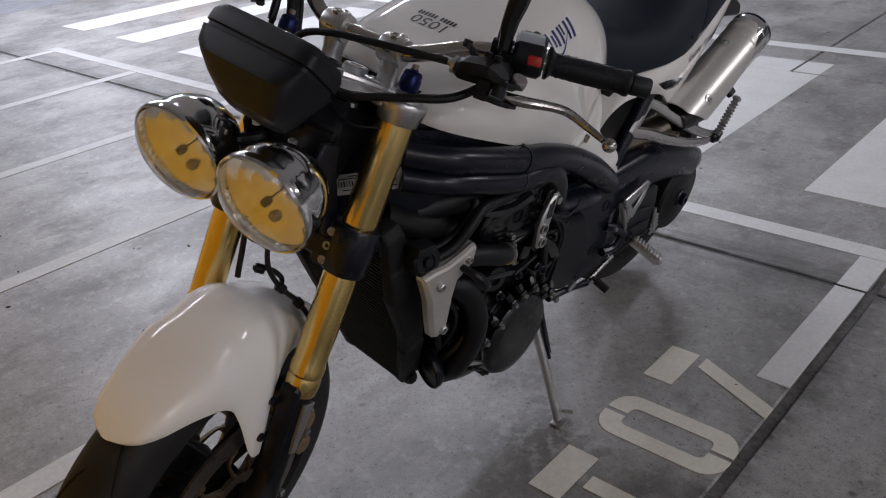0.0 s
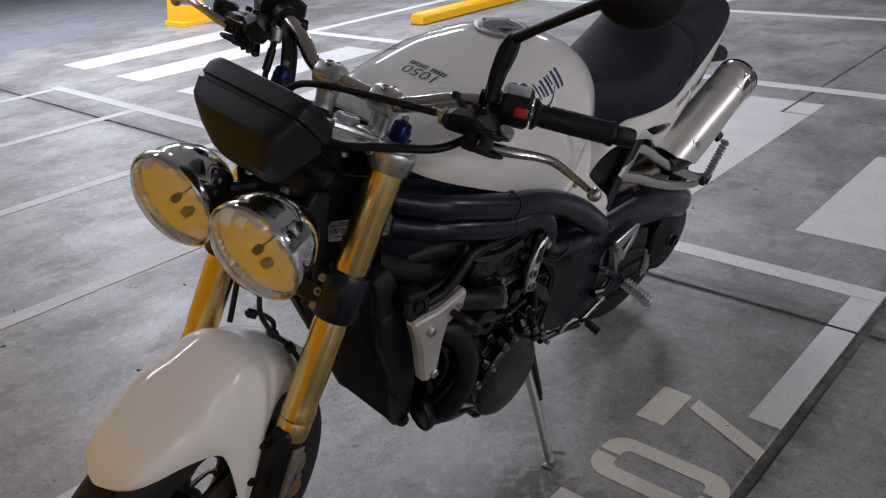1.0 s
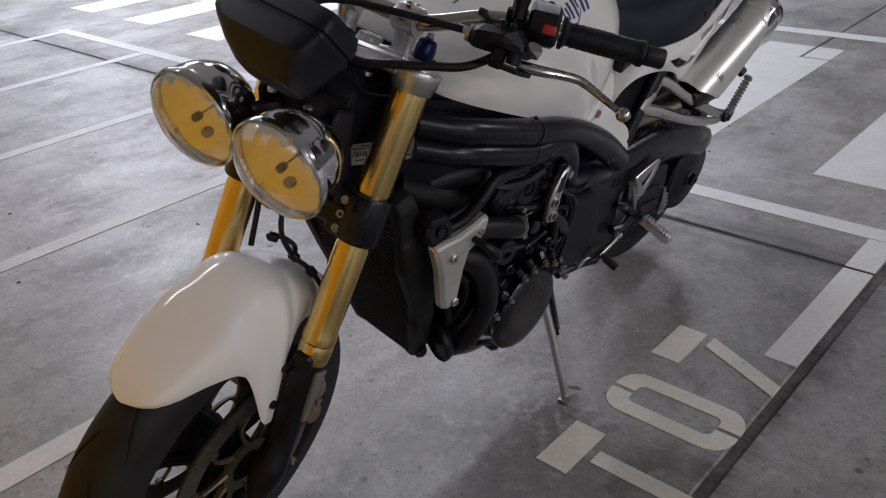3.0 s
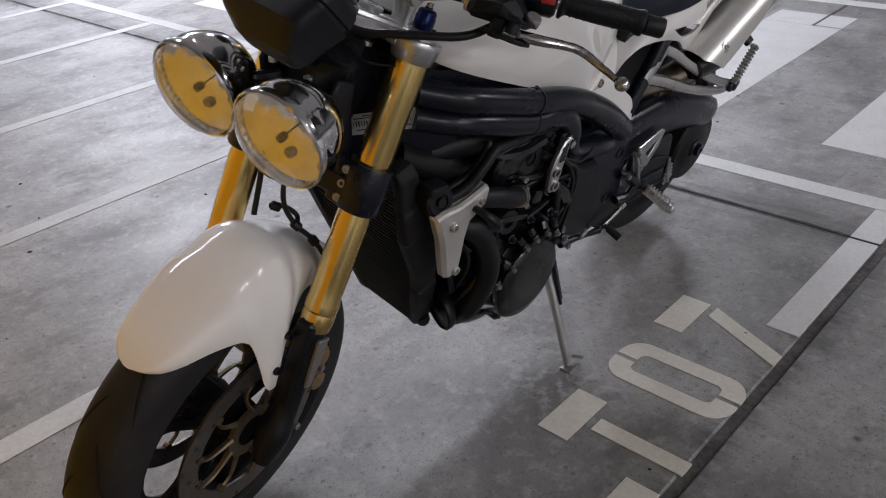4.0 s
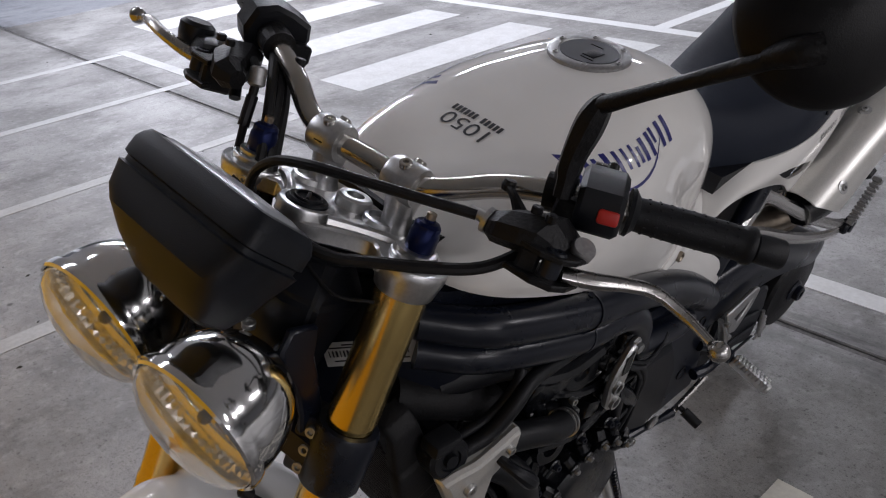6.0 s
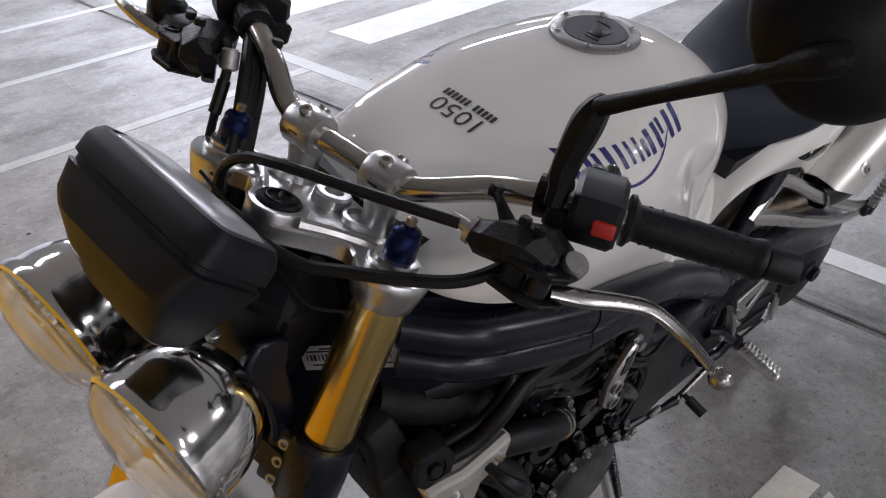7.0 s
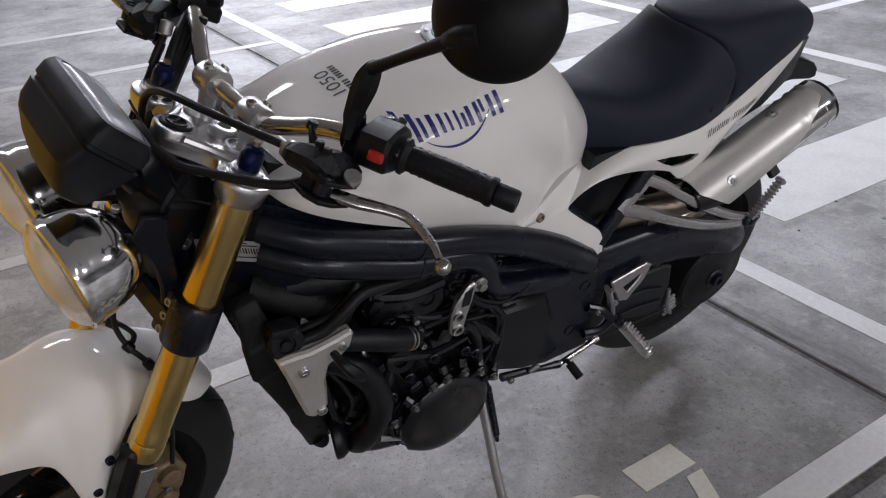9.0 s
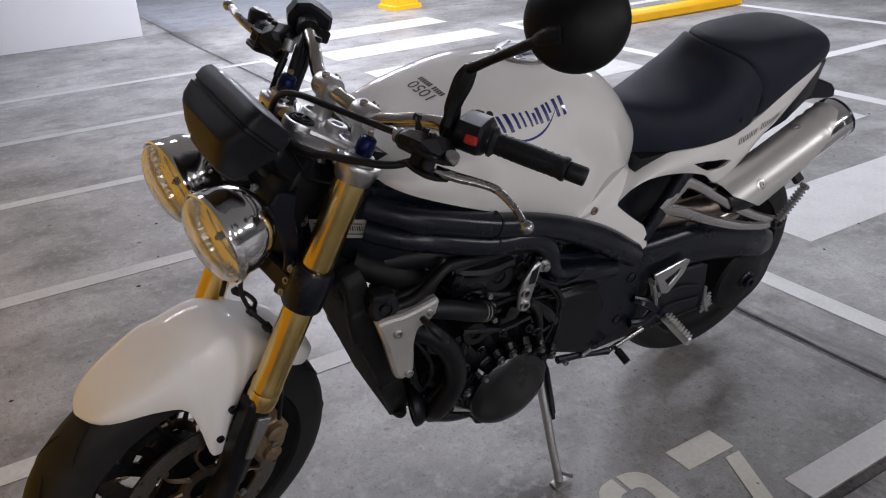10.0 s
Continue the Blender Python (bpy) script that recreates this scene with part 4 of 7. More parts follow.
def along(s, d):
    """A point d metres out from the bar's centre, along the left (s = 1) or right half, and the bar's direction there."""
    p = spline(bar[0 if s > 0 else 1], 200)
    q = np.concatenate([[0], np.cumsum(np.linalg.norm(np.diff(p, axis=0), axis=1))])
    at = Vector([np.interp(d, q, p[:, j]) for j in range(3)])
    at2 = Vector([np.interp(d + 0.01, q, p[:, j]) for j in range(3)])
    return at, (at2 - at).normalized()


for s in (1, -1):
    g0, gd = along(s, 0.272)
    gm = axis(g0, gd, (1, 0, 0))
    bm = bmesh.new()
    lathe(bm, [(0.0135, 0.0), (0.023, 0.0), (0.0235, 0.004), (0.0195, 0.007), (0.0165, 0.010), (0.0172, 0.04), (0.0174, 0.06), (0.0170, 0.085), (0.0168, 0.108), (0.0176, 0.112), (0.0186, 0.114), (0.0188, 0.118), (0.0180, 0.121), (0.013, 0.122)], gm, 28)
    for i in range(9):   # rows of small pimples
        for j in range(12):
            t = 2 * math.pi * (j + 0.5 * (i % 2)) / 12
            n = gm.to_3x3() @ Vector((math.cos(t), math.sin(t), 0))
            lathe(bm, [(0.0016, -0.001), (0.0013, 0.0007), (0.0003, 0.0009)], axis(gm @ Vector((0.0170 * math.cos(t), 0.0170 * math.sin(t), 0.018 + i * 0.0105)), n), 6)
    grip = bpart("grip", bm, RUBBER, handlebar, "black rubber grip")
    bm = bmesh.new()
    lathe(bm, [(0.010, 0.118), (0.0145, 0.124), (0.0145, 0.148), (0.0125, 0.151), (0.006, 0.151), (0.005, 0.147), (0.0005, 0.147)], gm, 24)
    bpart("bar_end", bm, RUBBER, handlebar, "black bar end weight")
    # switch housing
    w0, wd = along(s, 0.246)
    wm = axis(w0, wd, (0, 0, 1))
    bm = bmesh.new()
    outline = [(0.031, -0.018), (0.035, 0.004), (0.026, 0.026), (0.0, 0.034), (-0.022, 0.026), (-0.026, 0.0), (-0.022, -0.036), (0.004, -0.046), (0.022, -0.042)]
    plate(bm, [(x, y) for y, x in outline], 0.044, wm @ Matrix.Translation((0, 0, -0.022)), 0.005)
    switch = bpart("switch_housing", bm, PLASTIC, handlebar, "black switch housing")
    if s > 0:
        bm = bmesh.new()
        block(bm, wm @ pose(-0.012, 0.0, 0.009) @ pose(-0.032, 0.0, 0), (0.010, 0.014, 0.020), 0.003)
        bpart("button", bm, RED, switch, "red switch button")
        bm = bmesh.new()
        lathe(bm, [(0.006, 0), (0.006, 0.010), (0.004, 0.012), (0.0005, 0.012)], wm @ axis((0.02, 0.026, 0.004), (0.6, 0.8, 0)), 14)
        block(bm, wm @ pose(0.012, 0.032, -0.008), (0.014, 0.008, 0.012), 0.002)
        bpart("rocker", bm, PLASTIC_GLOSS, switch)
        bm = bmesh.new()
        for k in range(5):
            block(bm, wm @ pose(-0.0285, 0.010, -0.014 + k * 0.004), (0.0012, 0.004, 0.0014), 0)
        bpart("marking", bm, PAPER, switch)
    # lever perch and lever
    p0, pd = along(s, 0.208)
    bm = bmesh.new()
    lathe(bm, [(0.0135, -0.014), (0.0195, -0.014), (0.0195, 0.014), (0.0135, 0.014)], axis(p0, pd), 20)
    fwd = 0.0 if s > 0 else 0.045
    def hexa(v, a0, a1, h0, h1, c=0.3):
        da, dh = (a1 - a0) * c, (h1 - h0) * c
        return [(a0 + da, s * v, h0), (a1 - da, s * v, h0), (a1, s * v, h0 + dh), (a1, s * v, h1 - dh), (a1 - da, s * v, h1), (a0 + da, s * v, h1), (a0, s * v, h1 - dh), (a0, s * v, h0 + dh)]
    rings(bm, [hexa(v, a0 + fwd * k, a1 + fwd * k, h0, h1) for v, a0, a1, h0, h1, k in ((0.160, -0.022, -0.002, 0.010, 0.030, 1), (0.172, -0.030, 0.006, 0.006, 0.036, 1), (0.178, -0.044, 0.008, 0.006, 0.040, 1), (0.200, -0.064, 0.004, 0.008, 0.046, 0.8), (0.213, -0.072, -0.002, 0.008, 0.048, 0.7), (0.222, -0.074, -0.012, 0.012, 0.040, 0.6), (0.232, -0.068, -0.022, 0.014, 0.030, 0.6))])
    for h in (0.020, -0.006):   # forked jaws round the lever's root
        plate(bm, [(x + fwd, s * y) for x, y in ((0.002, 0.196), (0.002, 0.226), (-0.008, 0.244), (-0.026, 0.250), (-0.052, 0.248), (-0.060, 0.232), (-0.046, 0.206))], 0.006, pose(0, 0, h), 0.0012)
    block(bm, pose(-0.022 + fwd, s * 0.206, 0.006, 0, 0, 25 * s), (0.034, 0.020, 0.030), 0.003, 1)
    block(bm, pose(-0.074, s * 0.200, 0.050, 0, 0, 20 * s), (0.026, 0.030, 0.022), 0.003, 1)
    for dv in (-0.008, 0.008):
        lathe(bm, [(0.0055, 0), (0.0055, 0.006), (0.004, 0.007), (0.0005, 0.007)], axis((-0.020 + fwd, s * (0.204 + dv), 0.046), (0.1, 0, 1)), 10)
    tube(bm, [(-0.030, s * 0.176, 0.036), (-0.030, s * 0.164, 0.046), (-0.034, s * 0.154, 0.050)], [0.007, 0.0045, 0.0045], 8, 8)
    lathe(bm, [(0.0005, -0.006), (0.006, -0.005), (0.0072, 0), (0.006, 0.005), (0.0005, 0.006)], axis((-0.036, s * 0.151, 0.051), (0, 0, 1)), 12)
    perch = bpart("lever_perch", bm, CAST_BLACK, handlebar, "rough black lever perch", 12)
    bm = bmesh.new()
    lathe(bm, [(0.0108, -0.006), (0.0115, -0.005), (0.0115, 0.003), (0.0102, 0.005), (0.001, 0.005)], axis((-0.046 + fwd, s * 0.240, 0.031), (0.40, 0.35 * s, 0.85)), 24)
    bpart("pivot_cap", bm, ALLOY_DULL, perch)
    bm = bmesh.new()
    lathe(bm, [(0.0095, -0.012), (0.0095, 0.010), (0.008, 0.012), (0.004, 0.012), (0.0035, 0.006), (0.0005, 0.006)], Matrix.Translation((-0.016 + fwd, s * 0.232, 0.016)), 20)
    bpart("lever_pivot", bm, FRAME, perch)
    bm = bmesh.new()
    if s > 0:
        blade = [(-0.030, 0.236, 0.006), (-0.052, 0.258, 0.009), (-0.080, 0.280, 0.014), (-0.100, 0.300, 0.015), (-0.112, 0.332, 0.006), (-0.108, 0.362, -0.001)]
        ball = (-0.105, 0.372, -0.003)
    else:
        blade = [(0.012, -0.240, 0.010), (0.030, -0.262, 0.016), (0.040, -0.290, 0.022), (0.034, -0.325, 0.024), (0.016, -0.358, 0.018), (0.008, -0.382, 0.013)]
        ball = (0.007, -0.393, 0.012)
    tube(bm, blade, [0.0105, 0.0105, 0.009, 0.0088, 0.0074, 0.0062], 40, 14, flat=0.72, ref=(0, 0, 1))
    lathe(bm, [(0.0005, -0.0105), (0.005, -0.009), (0.009, -0.005), (0.0102, 0.0), (0.009, 0.005), (0.005, 0.009), (0.0005, 0.0105)], axis(ball, (0, s, 0)), 18)
    bpart("lever", bm, LEVER, handlebar, "polished alloy lever with a ball end")
# clutch cable adjuster
bm = bmesh.new()
lathe(bm, [(0.0055, -0.02), (0.0055, 0.006), (0.0125, 0.007), (0.0125, 0.012), (0.006, 0.013), (0.005, 0.03)], axis((-0.010, 0.170, 0.020), (0.20, -1, 0.08)), 18)
bpart("cable_adjuster", bm, ALLOY, handlebar, "silver cable adjuster")
# brake master cylinder
bm = bmesh.new()
block(bm, pose(-0.004, -0.262, 0.020, 0, 0, -20), (0.046, 0.075, 0.032), 0.010)
lathe(bm, [(0.018, -0.01), (0.02, 0.0), (0.02, 0.012), (0.015, 0.016), (0.001, 0.016)], Matrix.Translation((0.006, -0.280, 0.030)), 20)
for k in range(3):
    tube(bm, [(-0.005 - k * 0.006, -0.238 + k * 0.01, 0.00), (-0.01, -0.23 + k * 0.012, -0.016)], 0.007, 4, 8)
bpart("master_cylinder", bm, PLASTIC, handlebar, "black brake master cylinder")
bm = bmesh.new()
lathe(bm, [(0.014, 0), (0.014, 0.006), (0.010, 0.009), (0.001, 0.009)], Matrix.Translation((-0.006, -0.232, 0.034)), 18)
bpart("reservoir_cap", bm, ALLOY_DULL, handlebar)

# left mirror
bm = bmesh.new()
p0, pd = along(1, 0.206)
tube(bm, [p0 + Vector((0.0, 0, 0.0)), p0 + Vector((0.012, 0.002, 0.03))], [0.010, 0.009], 4, 12)
tube(bm, [(-0.058, 0.194, 0.060), (-0.057, 0.192, 0.078), (-0.056, 0.191, 0.084), (-0.055, 0.190, 0.100), (-0.053, 0.192, 0.124), (-0.051, 0.194, 0.140), (-0.050, 0.197, 0.154), (-0.050, 0.198, 0.160)], [0.0100, 0.0110, 0.0130, 0.0140, 0.0165, 0.0158, 0.0115, 0.006], 16, 7, flat=0.85)
tube(bm, [(-0.047, 0.197, 0.150), (-0.035, 0.240, 0.180), (-0.020, 0.300, 0.222), (-0.013, 0.334, 0.246)], [0.0085, 0.0068, 0.0075, 0.0085], 24, 12)
tube(bm, [(-0.016, 0.318, 0.236), (-0.010, 0.336, 0.247), (-0.016, 0.350, 0.256)], [0.0085, 0.0115, 0.0115], 8, 12)
stalk = bpart("mirror_stalk", bm, CAST_BLACK, bike, "black jointed mirror stalk")
mm = axis((-0.050, 0.334, 0.279), Vector((0.80, 0.53, 0.24)), (0, 0, 1))
bm = bmesh.new()
loops = []
for k, (q, z) in enumerate(((0.05, 0.034), (0.35, 0.030), (0.65, 0.022), (0.88, 0.010), (0.98, 0.0), (1.0, -0.006), (0.97, -0.010))):
    loops.append([mm @ Vector((q * 0.0685 * math.cos(t), q * 0.0680 * math.sin(t), z)) for t in (2 * math.pi * i / 48 for i in range(48))])
rings(bm, loops)
head = bpart("mirror_head", bm, SATIN, stalk, "black oval mirror head", 50)
bm = bmesh.new()
rings(bm, [[mm @ Vector((q * 0.0665 * math.cos(t), q * 0.0660 * math.sin(t), z)) for t in (2 * math.pi * i / 48 for i in range(48))] for q, z in ((0.97, -0.009), (0.97, -0.0115))])
bpart("mirror_glass", bm, CHROME, stalk, "mirror glass")

# cables and hoses round the headstock
def cable(name, pts, r=0.004, material=CABLE, steer=True, n=40, label=""):
    bm = bmesh.new()
    tube(bm, pts, r, n, 10)
    return (bpart if steer else part)(name, bm, material, bike, label)


cable("clutch_cable", [(-0.004, 0.150, 0.021), (0.022, 0.10, 0.014), (0.048, 0.045, 0.006), (0.063, 0.0, -0.002), (0.066, -0.045, -0.020), (0.055, -0.075, -0.06), (0.035, -0.07, -0.14), (-0.01, -0.05, -0.22)], 0.0052, label="black clutch cable looping over the yoke")
cable("switch_cable", [(-0.06, 0.200, 0.020), (-0.012, 0.175, -0.020), (0.022, 0.135, -0.040), (0.044, 0.095, -0.055), (0.060, 0.060, -0.068), (0.074, 0.02, -0.068), (0.078, -0.020, -0.062), (0.072, -0.05, -0.075), (0.05, -0.06, -0.13)], 0.0062, label="black switch cable sleeve")
cable("brake_hose", [(0.004, -0.178, 0.040), (0.010, -0.158, 0.026), (0.014, -0.154, -0.004), (0.026, -0.138, -0.046), (0.045, -0.112, -0.092), (0.060, -0.085, -0.15), (0.055, -0.06, -0.24), (0.05, -0.045, -0.34), (0.05, -0.035, -0.40)], 0.0046, label="black brake hose with a crimped end")
cable("hose_crimp", [(0.011, -0.156, 0.006), (0.019, -0.148, -0.026)], 0.0066, RUBBER)
bm = bmesh.new()
lathe(bm, [(0.006, -0.012), (0.0095, -0.010), (0.0095, 0.008), (0.006, 0.010)], axis((0.009, -0.159, 0.026), (0.1, 0.3, -1)), 16)
tube(bm, [(0.009, -0.159, 0.018), (0.011, -0.156, 0.006)], 0.0052, 4, 10)
bpart("hose_union", bm, ALLOY_DULL, handlebar, "dull alloy hose union")
cable("throttle_cable", [(-0.045, -0.205, 0.045), (-0.016, -0.152, 0.024), (0.002, -0.124, -0.010), (0.016, -0.100, -0.045), (0.024, -0.085, -0.09), (0.020, -0.072, -0.18)], 0.0070, label="black sheathed throttle cables")
cable("throttle_cable", [(-0.040, -0.200, 0.052), (-0.006, -0.152, 0.026), (0.013, -0.122, -0.008), (0.027, -0.100, -0.045), (0.034, -0.083, -0.10), (0.026, -0.07, -0.18)], 0.0060)
cable("wiring_loom", [(-0.050, -0.195, 0.040), (-0.022, -0.148, 0.010), (0.004, -0.112, -0.030), (0.018, -0.092, -0.065), (0.018, -0.080, -0.12), (0.014, -0.072, -0.18)], 0.0105, label="black taped wiring loom")
cable("thin_wire", [(0.070, -0.085, -0.055), (0.066, -0.03, -0.068), (0.056, 0.03, -0.092), (0.048, 0.070, -0.105), (0.026, 0.10, -0.098)], 0.0018)
cable("brake_line", [(0.05, 0.0, -0.26), (0.058, 0.006, -0.31), (0.052, 0.016, -0.355), (0.030, 0.034, -0.385), (0.004, 0.052, -0.402), (-0.030, 0.068, -0.44), (-0.055, 0.085, -0.52), (-0.075, 0.090, -0.59)], 0.0042, label="black brake line to the caliper")
cable("brake_line", [(0.050, -0.012, -0.372), (0.036, 0.006, -0.366), (0.020, 0.020, -0.374), (0.024, 0.030, -0.384)], 0.0040)
for at, to in (((0.030, 0.034, -0.385), (-1, 0.7, -0.6)), ((0.002, 0.054, -0.404), (-1, 0.6, -0.9)), ((0.044, -0.004, -0.370), (-1, 1, 0))):
    bm = bmesh.new()
    lathe(bm, [(0.006, -0.008), (0.0078, -0.006), (0.0078, 0.006), (0.006, 0.008)], axis(at, to), 12)
    bpart("line_clip", bm, RUBBER)
cable("lamp_cable", [(0.06, 0.02, -0.24), (0.070, 0.015, -0.28), (0.058, 0.012, -0.31), (0.04, 0.0, -0.30)], 0.0035)

# ---- mudguard, tank, seat, tail ----
from mathutils.bvhtree import BVHTree


def curve_at(table, x):
    t = np.array(table, float)
    o = np.argsort(t[:, 0])
    return np.interp(x, t[o, 0], t[o, 1])


CROWN = [(34, 0.312), (40, 0.319), (50, 0.325), (60, 0.338), (68, 0.353), (75, 0.366), (79, 0.370), (82, 0.366), (86, 0.356), (92, 0.349), (100, 0.345), (110, 0.340), (118, 0.333), (122, 0.322)]
HALF = [(34, 0.003), (34.6, 0.018), (35.6, 0.030), (37.5, 0.043), (40, 0.052), (44, 0.061), (52, 0.073), (60, 0.084), (66, 0.093), (72, 0.101), (80, 0.102), (84, 0.094), (88, 0.080), (96, 0.074), (110, 0.070), (117, 0.060), (120, 0.044), (122, 0.022)]
EDGE = [(34, 0.311), (35, 0.307), (37, 0.301), (40, 0.295), (43, 0.289), (52, 0.277), (60, 0.264), (63, 0.250), (65, 0.210), (68, 0.150), (70, 0.130), (73, 0.121), (81, 0.121), (84, 0.128), (85.5, 0.165), (87, 0.225), (88.5, 0.265), (90, 0.283), (93, 0.290), (112, 0.292), (117, 0.298), (120, 0.306), (122, 0.316)]
def eased(table, x, soft):
    """The table read with its corners rounded over `soft` degrees."""
    return sum(w * curve_at(table, x + d * soft) for d, w in ((-1, 0.1), (-0.5, 0.2), (0, 0.4), (0.5, 0.2), (1, 0.1)))
rows = []
for th in np.concatenate([34 + 28 * np.linspace(0, 1, 44) ** 1.6, np.linspace(62.5, 90, 70), np.linspace(91, 122, 34)]):
    c, w, e = eased(CROWN, th, 4.0), eased(HALF, th, 2.5 if th > 44 else 0.5), eased(EDGE, th, 1.2 if th > 44 else 0.5)
    row = []
    for q in np.linspace(-1, 1, 61):
        r = e + (c - e) * (1 - abs(q) ** 2.6) ** 0.75
        v = w * math.copysign(1 - (1 - abs(q)) ** 1.75, q)
        t = radians(th)
        row.append((AX + r * math.cos(t), v - 0.004, AZ + r * math.sin(t)))
    rows.append(row)
bm = bmesh.new()
def to_hub(p):
    d = np.array((AX - p[0], -0.3 * p[1], AZ - p[2]))
    return d / np.linalg.norm(d)
grid_shell(bm, rows, 0.003, to_hub)
mudguard = fpart("front_mudguard", bm, WHITE, bike, "glossy white front mudguard", 40)
for s in (1, -1):
    for a, h in ((0.038, -0.549), (0.040, -0.614)):
        bm = bmesh.new()
        bolt(bm, (a + 0.004, s * 0.1005 - 0.004, h), (0, s, 0), 0.0072, 0.006)
        fpart("mudguard_bolt", bm, FRAME, mudguard)
# tank: sections from crown to skirt
TANK = [
    (1.092, [(0, 0.926), (0.035, 0.925), (0.065, 0.922), (0.088, 0.917), (0.098, 0.912), (0.100, 0.908), (0.098, 0.902)]),
    (1.075, [(0, 0.938), (0.045, 0.936), (0.085, 0.930), (0.115, 0.919), (0.128, 0.908), (0.130, 0.900), (0.127, 0.893)]),
    (1.03, [(0, 0.956), (0.055, 0.954), (0.100, 0.945), (0.134, 0.928), (0.151, 0.908), (0.154, 0.892), (0.150, 0.874)]),
    (0.943, [(0, 0.979), (0.06, 0.977), (0.108, 0.970), (0.144, 0.951), (0.163, 0.918), (0.166, 0.876), (0.158, 0.836)]),
    (0.84, [(0, 1.006), (0.06, 1.003), (0.112, 0.991), (0.150, 0.964), (0.168, 0.914), (0.166, 0.850), (0.152, 0.790)]),
    (0.737, [(0, 1.017), (0.058, 1.012), (0.105, 0.996), (0.140, 0.965), (0.160, 0.910), (0.157, 0.835), (0.144, 0.752)]),
    (0.66, [(0, 1.006), (0.052, 1.001), (0.095, 0.984), (0.127, 0.950), (0.144, 0.890), (0.144, 0.810), (0.136, 0.728)]),
    (0.60, [(0, 0.982), (0.047, 0.977), (0.085, 0.960), (0.112, 0.928), (0.126, 0.880), (0.128, 0.820), (0.124, 0.762)]),
    (0.55, [(0, 0.945), (0.042, 0.940), (0.073, 0.925), (0.094, 0.898), (0.104, 0.862), (0.107, 0.826), (0.106, 0.780)]),
    (0.50, [(0, 0.892), (0.036, 0.887), (0.058, 0.874), (0.073, 0.855), (0.080, 0.832), (0.082, 0.806), (0.082, 0.772)]),
    (0.462, [(0, 0.850), (0.030, 0.846), (0.045, 0.837), (0.054, 0.822), (0.058, 0.802), (0.059, 0.782), (0.059, 0.760)]),
]
def lofted(stations, n_u, n_s):
    """A smooth grid of points through left-half sections, mirrored to the right."""
    left = np.array([spline([(0.0 * v + u, v, w) for v, w in sec], n_s) for u, sec in stations])
    cols = np.array([spline(left[:, j], n_u) for j in range(n_s)]).transpose(1, 0, 2)
    right = cols[:, 1:, :][:, ::-1] * np.array((1, -1, 1))
    return np.concatenate([right, cols], 1)


grid = lofted(TANK, 60, 30)
for r in grid:   # pressed knee flank: a crease running down and forward
    for p in r:
        d = (p[2] - 0.86) - 0.95 * (p[0] - 0.66)
        p[1] -= math.copysign(0.010, p[1]) * math.exp(-(d / 0.05) ** 2) * max(0, min(1, (abs(p[1]) - 0.09) / 0.04)) * max(0, min(1, (0.80 - p[0]) / 0.1))
bm = bmesh.new()
rings(bm, [list(r) for r in grid], closed=False, caps=False)
for r in (grid[0], grid[-1]):
    inner = [bm.verts.new((r[len(r) // 2][0], p[1] * 0.9, p[2] - 0.02)) for p in r]
bmesh.ops.delete(bm, geom=[v for v in bm.verts if not v.link_faces], context="VERTS")
bm.verts.ensure_lookup_table()
front = [min(bm.verts, key=lambda v, p=p: (v.co - Vector(p)).length_squared) for p in grid[0]]
bm.faces.new(front)
ext = bmesh.ops.extrude_edge_only(bm, edges=[e for e in bm.edges if e.is_boundary])
for v in [g for g in ext["geom"] if isinstance(g, bmesh.types.BMVert)]:
    v.co.y *= 0.90
    v.co.z += 0.004
    v.co.x += (0.8 - v.co.x) * 0.03
tank_tree = BVHTree.FromBMesh(bm)
tank = part("fuel_tank", bm, WHITE, bike, "glossy white fuel tank", 60)

def cap_normal(u):
    a = tank_tree.ray_cast(Vector((u - 0.02, 0.0, 1.2)), Vector((0, 0, -1)))[0]
    b = tank_tree.ray_cast(Vector((u + 0.02, 0.0, 1.2)), Vector((0, 0, -1)))[0]
    d = (b - a).normalized()
    return Vector((-d.z, 0, d.x))
cm = axis((0.732, -0.009, 1.0160), cap_normal(0.732), (0, 1, 0)) @ Matrix.Diagonal((0.9, 0.9, 1, 1))
bm = bmesh.new()
lathe(bm, [(0.0005, -0.004), (0.060, -0.008), (0.060, 0.0008), (0.0575, 0.0022), (0.0445, 0.0022), (0.0435, 0.0008)], cm, 56)
part("filler_ring", bm, ALLOY_DULL, tank, "grey filler cap ring")
bm = bmesh.new()
lathe(bm, [(0.0425, -0.003), (0.0425, 0.0016), (0.0415, 0.0022), (0.0005, 0.0022)], cm, 48)
filler = part("filler_cap", bm, CAP, tank, "slate-grey flush filler cap", 20)
bm = bmesh.new()
block(bm, cm @ pose(0.004, 0.010, 0.0024), (0.026, 0.020, 0.0016), 0.0006)
part("lock_flap", bm, PLASTIC, filler, "dark lock flap")
for d in (-0.022, 0.024):
    bm = bmesh.new()
    block(bm, cm @ pose(d, -0.004 if d < 0 else 0.014, 0.0024, 0, 0, 0), (0.002, 0.022, 0.0012), 0.0003)
    part("cap_slit", bm, PLASTIC, filler)
for k in range(6):
    bm = bmesh.new()
    a = 2 * math.pi * (k + 0.5) / 6
    bolt(bm, cm @ Vector((0.0512 * math.cos(a), 0.0512 * math.sin(a), 0.0022)), cm.to_3x3() @ Vector((0, 0, 1)), 0.0036, 0.0022)
    part("cap_screw", bm, BOLT, tank)


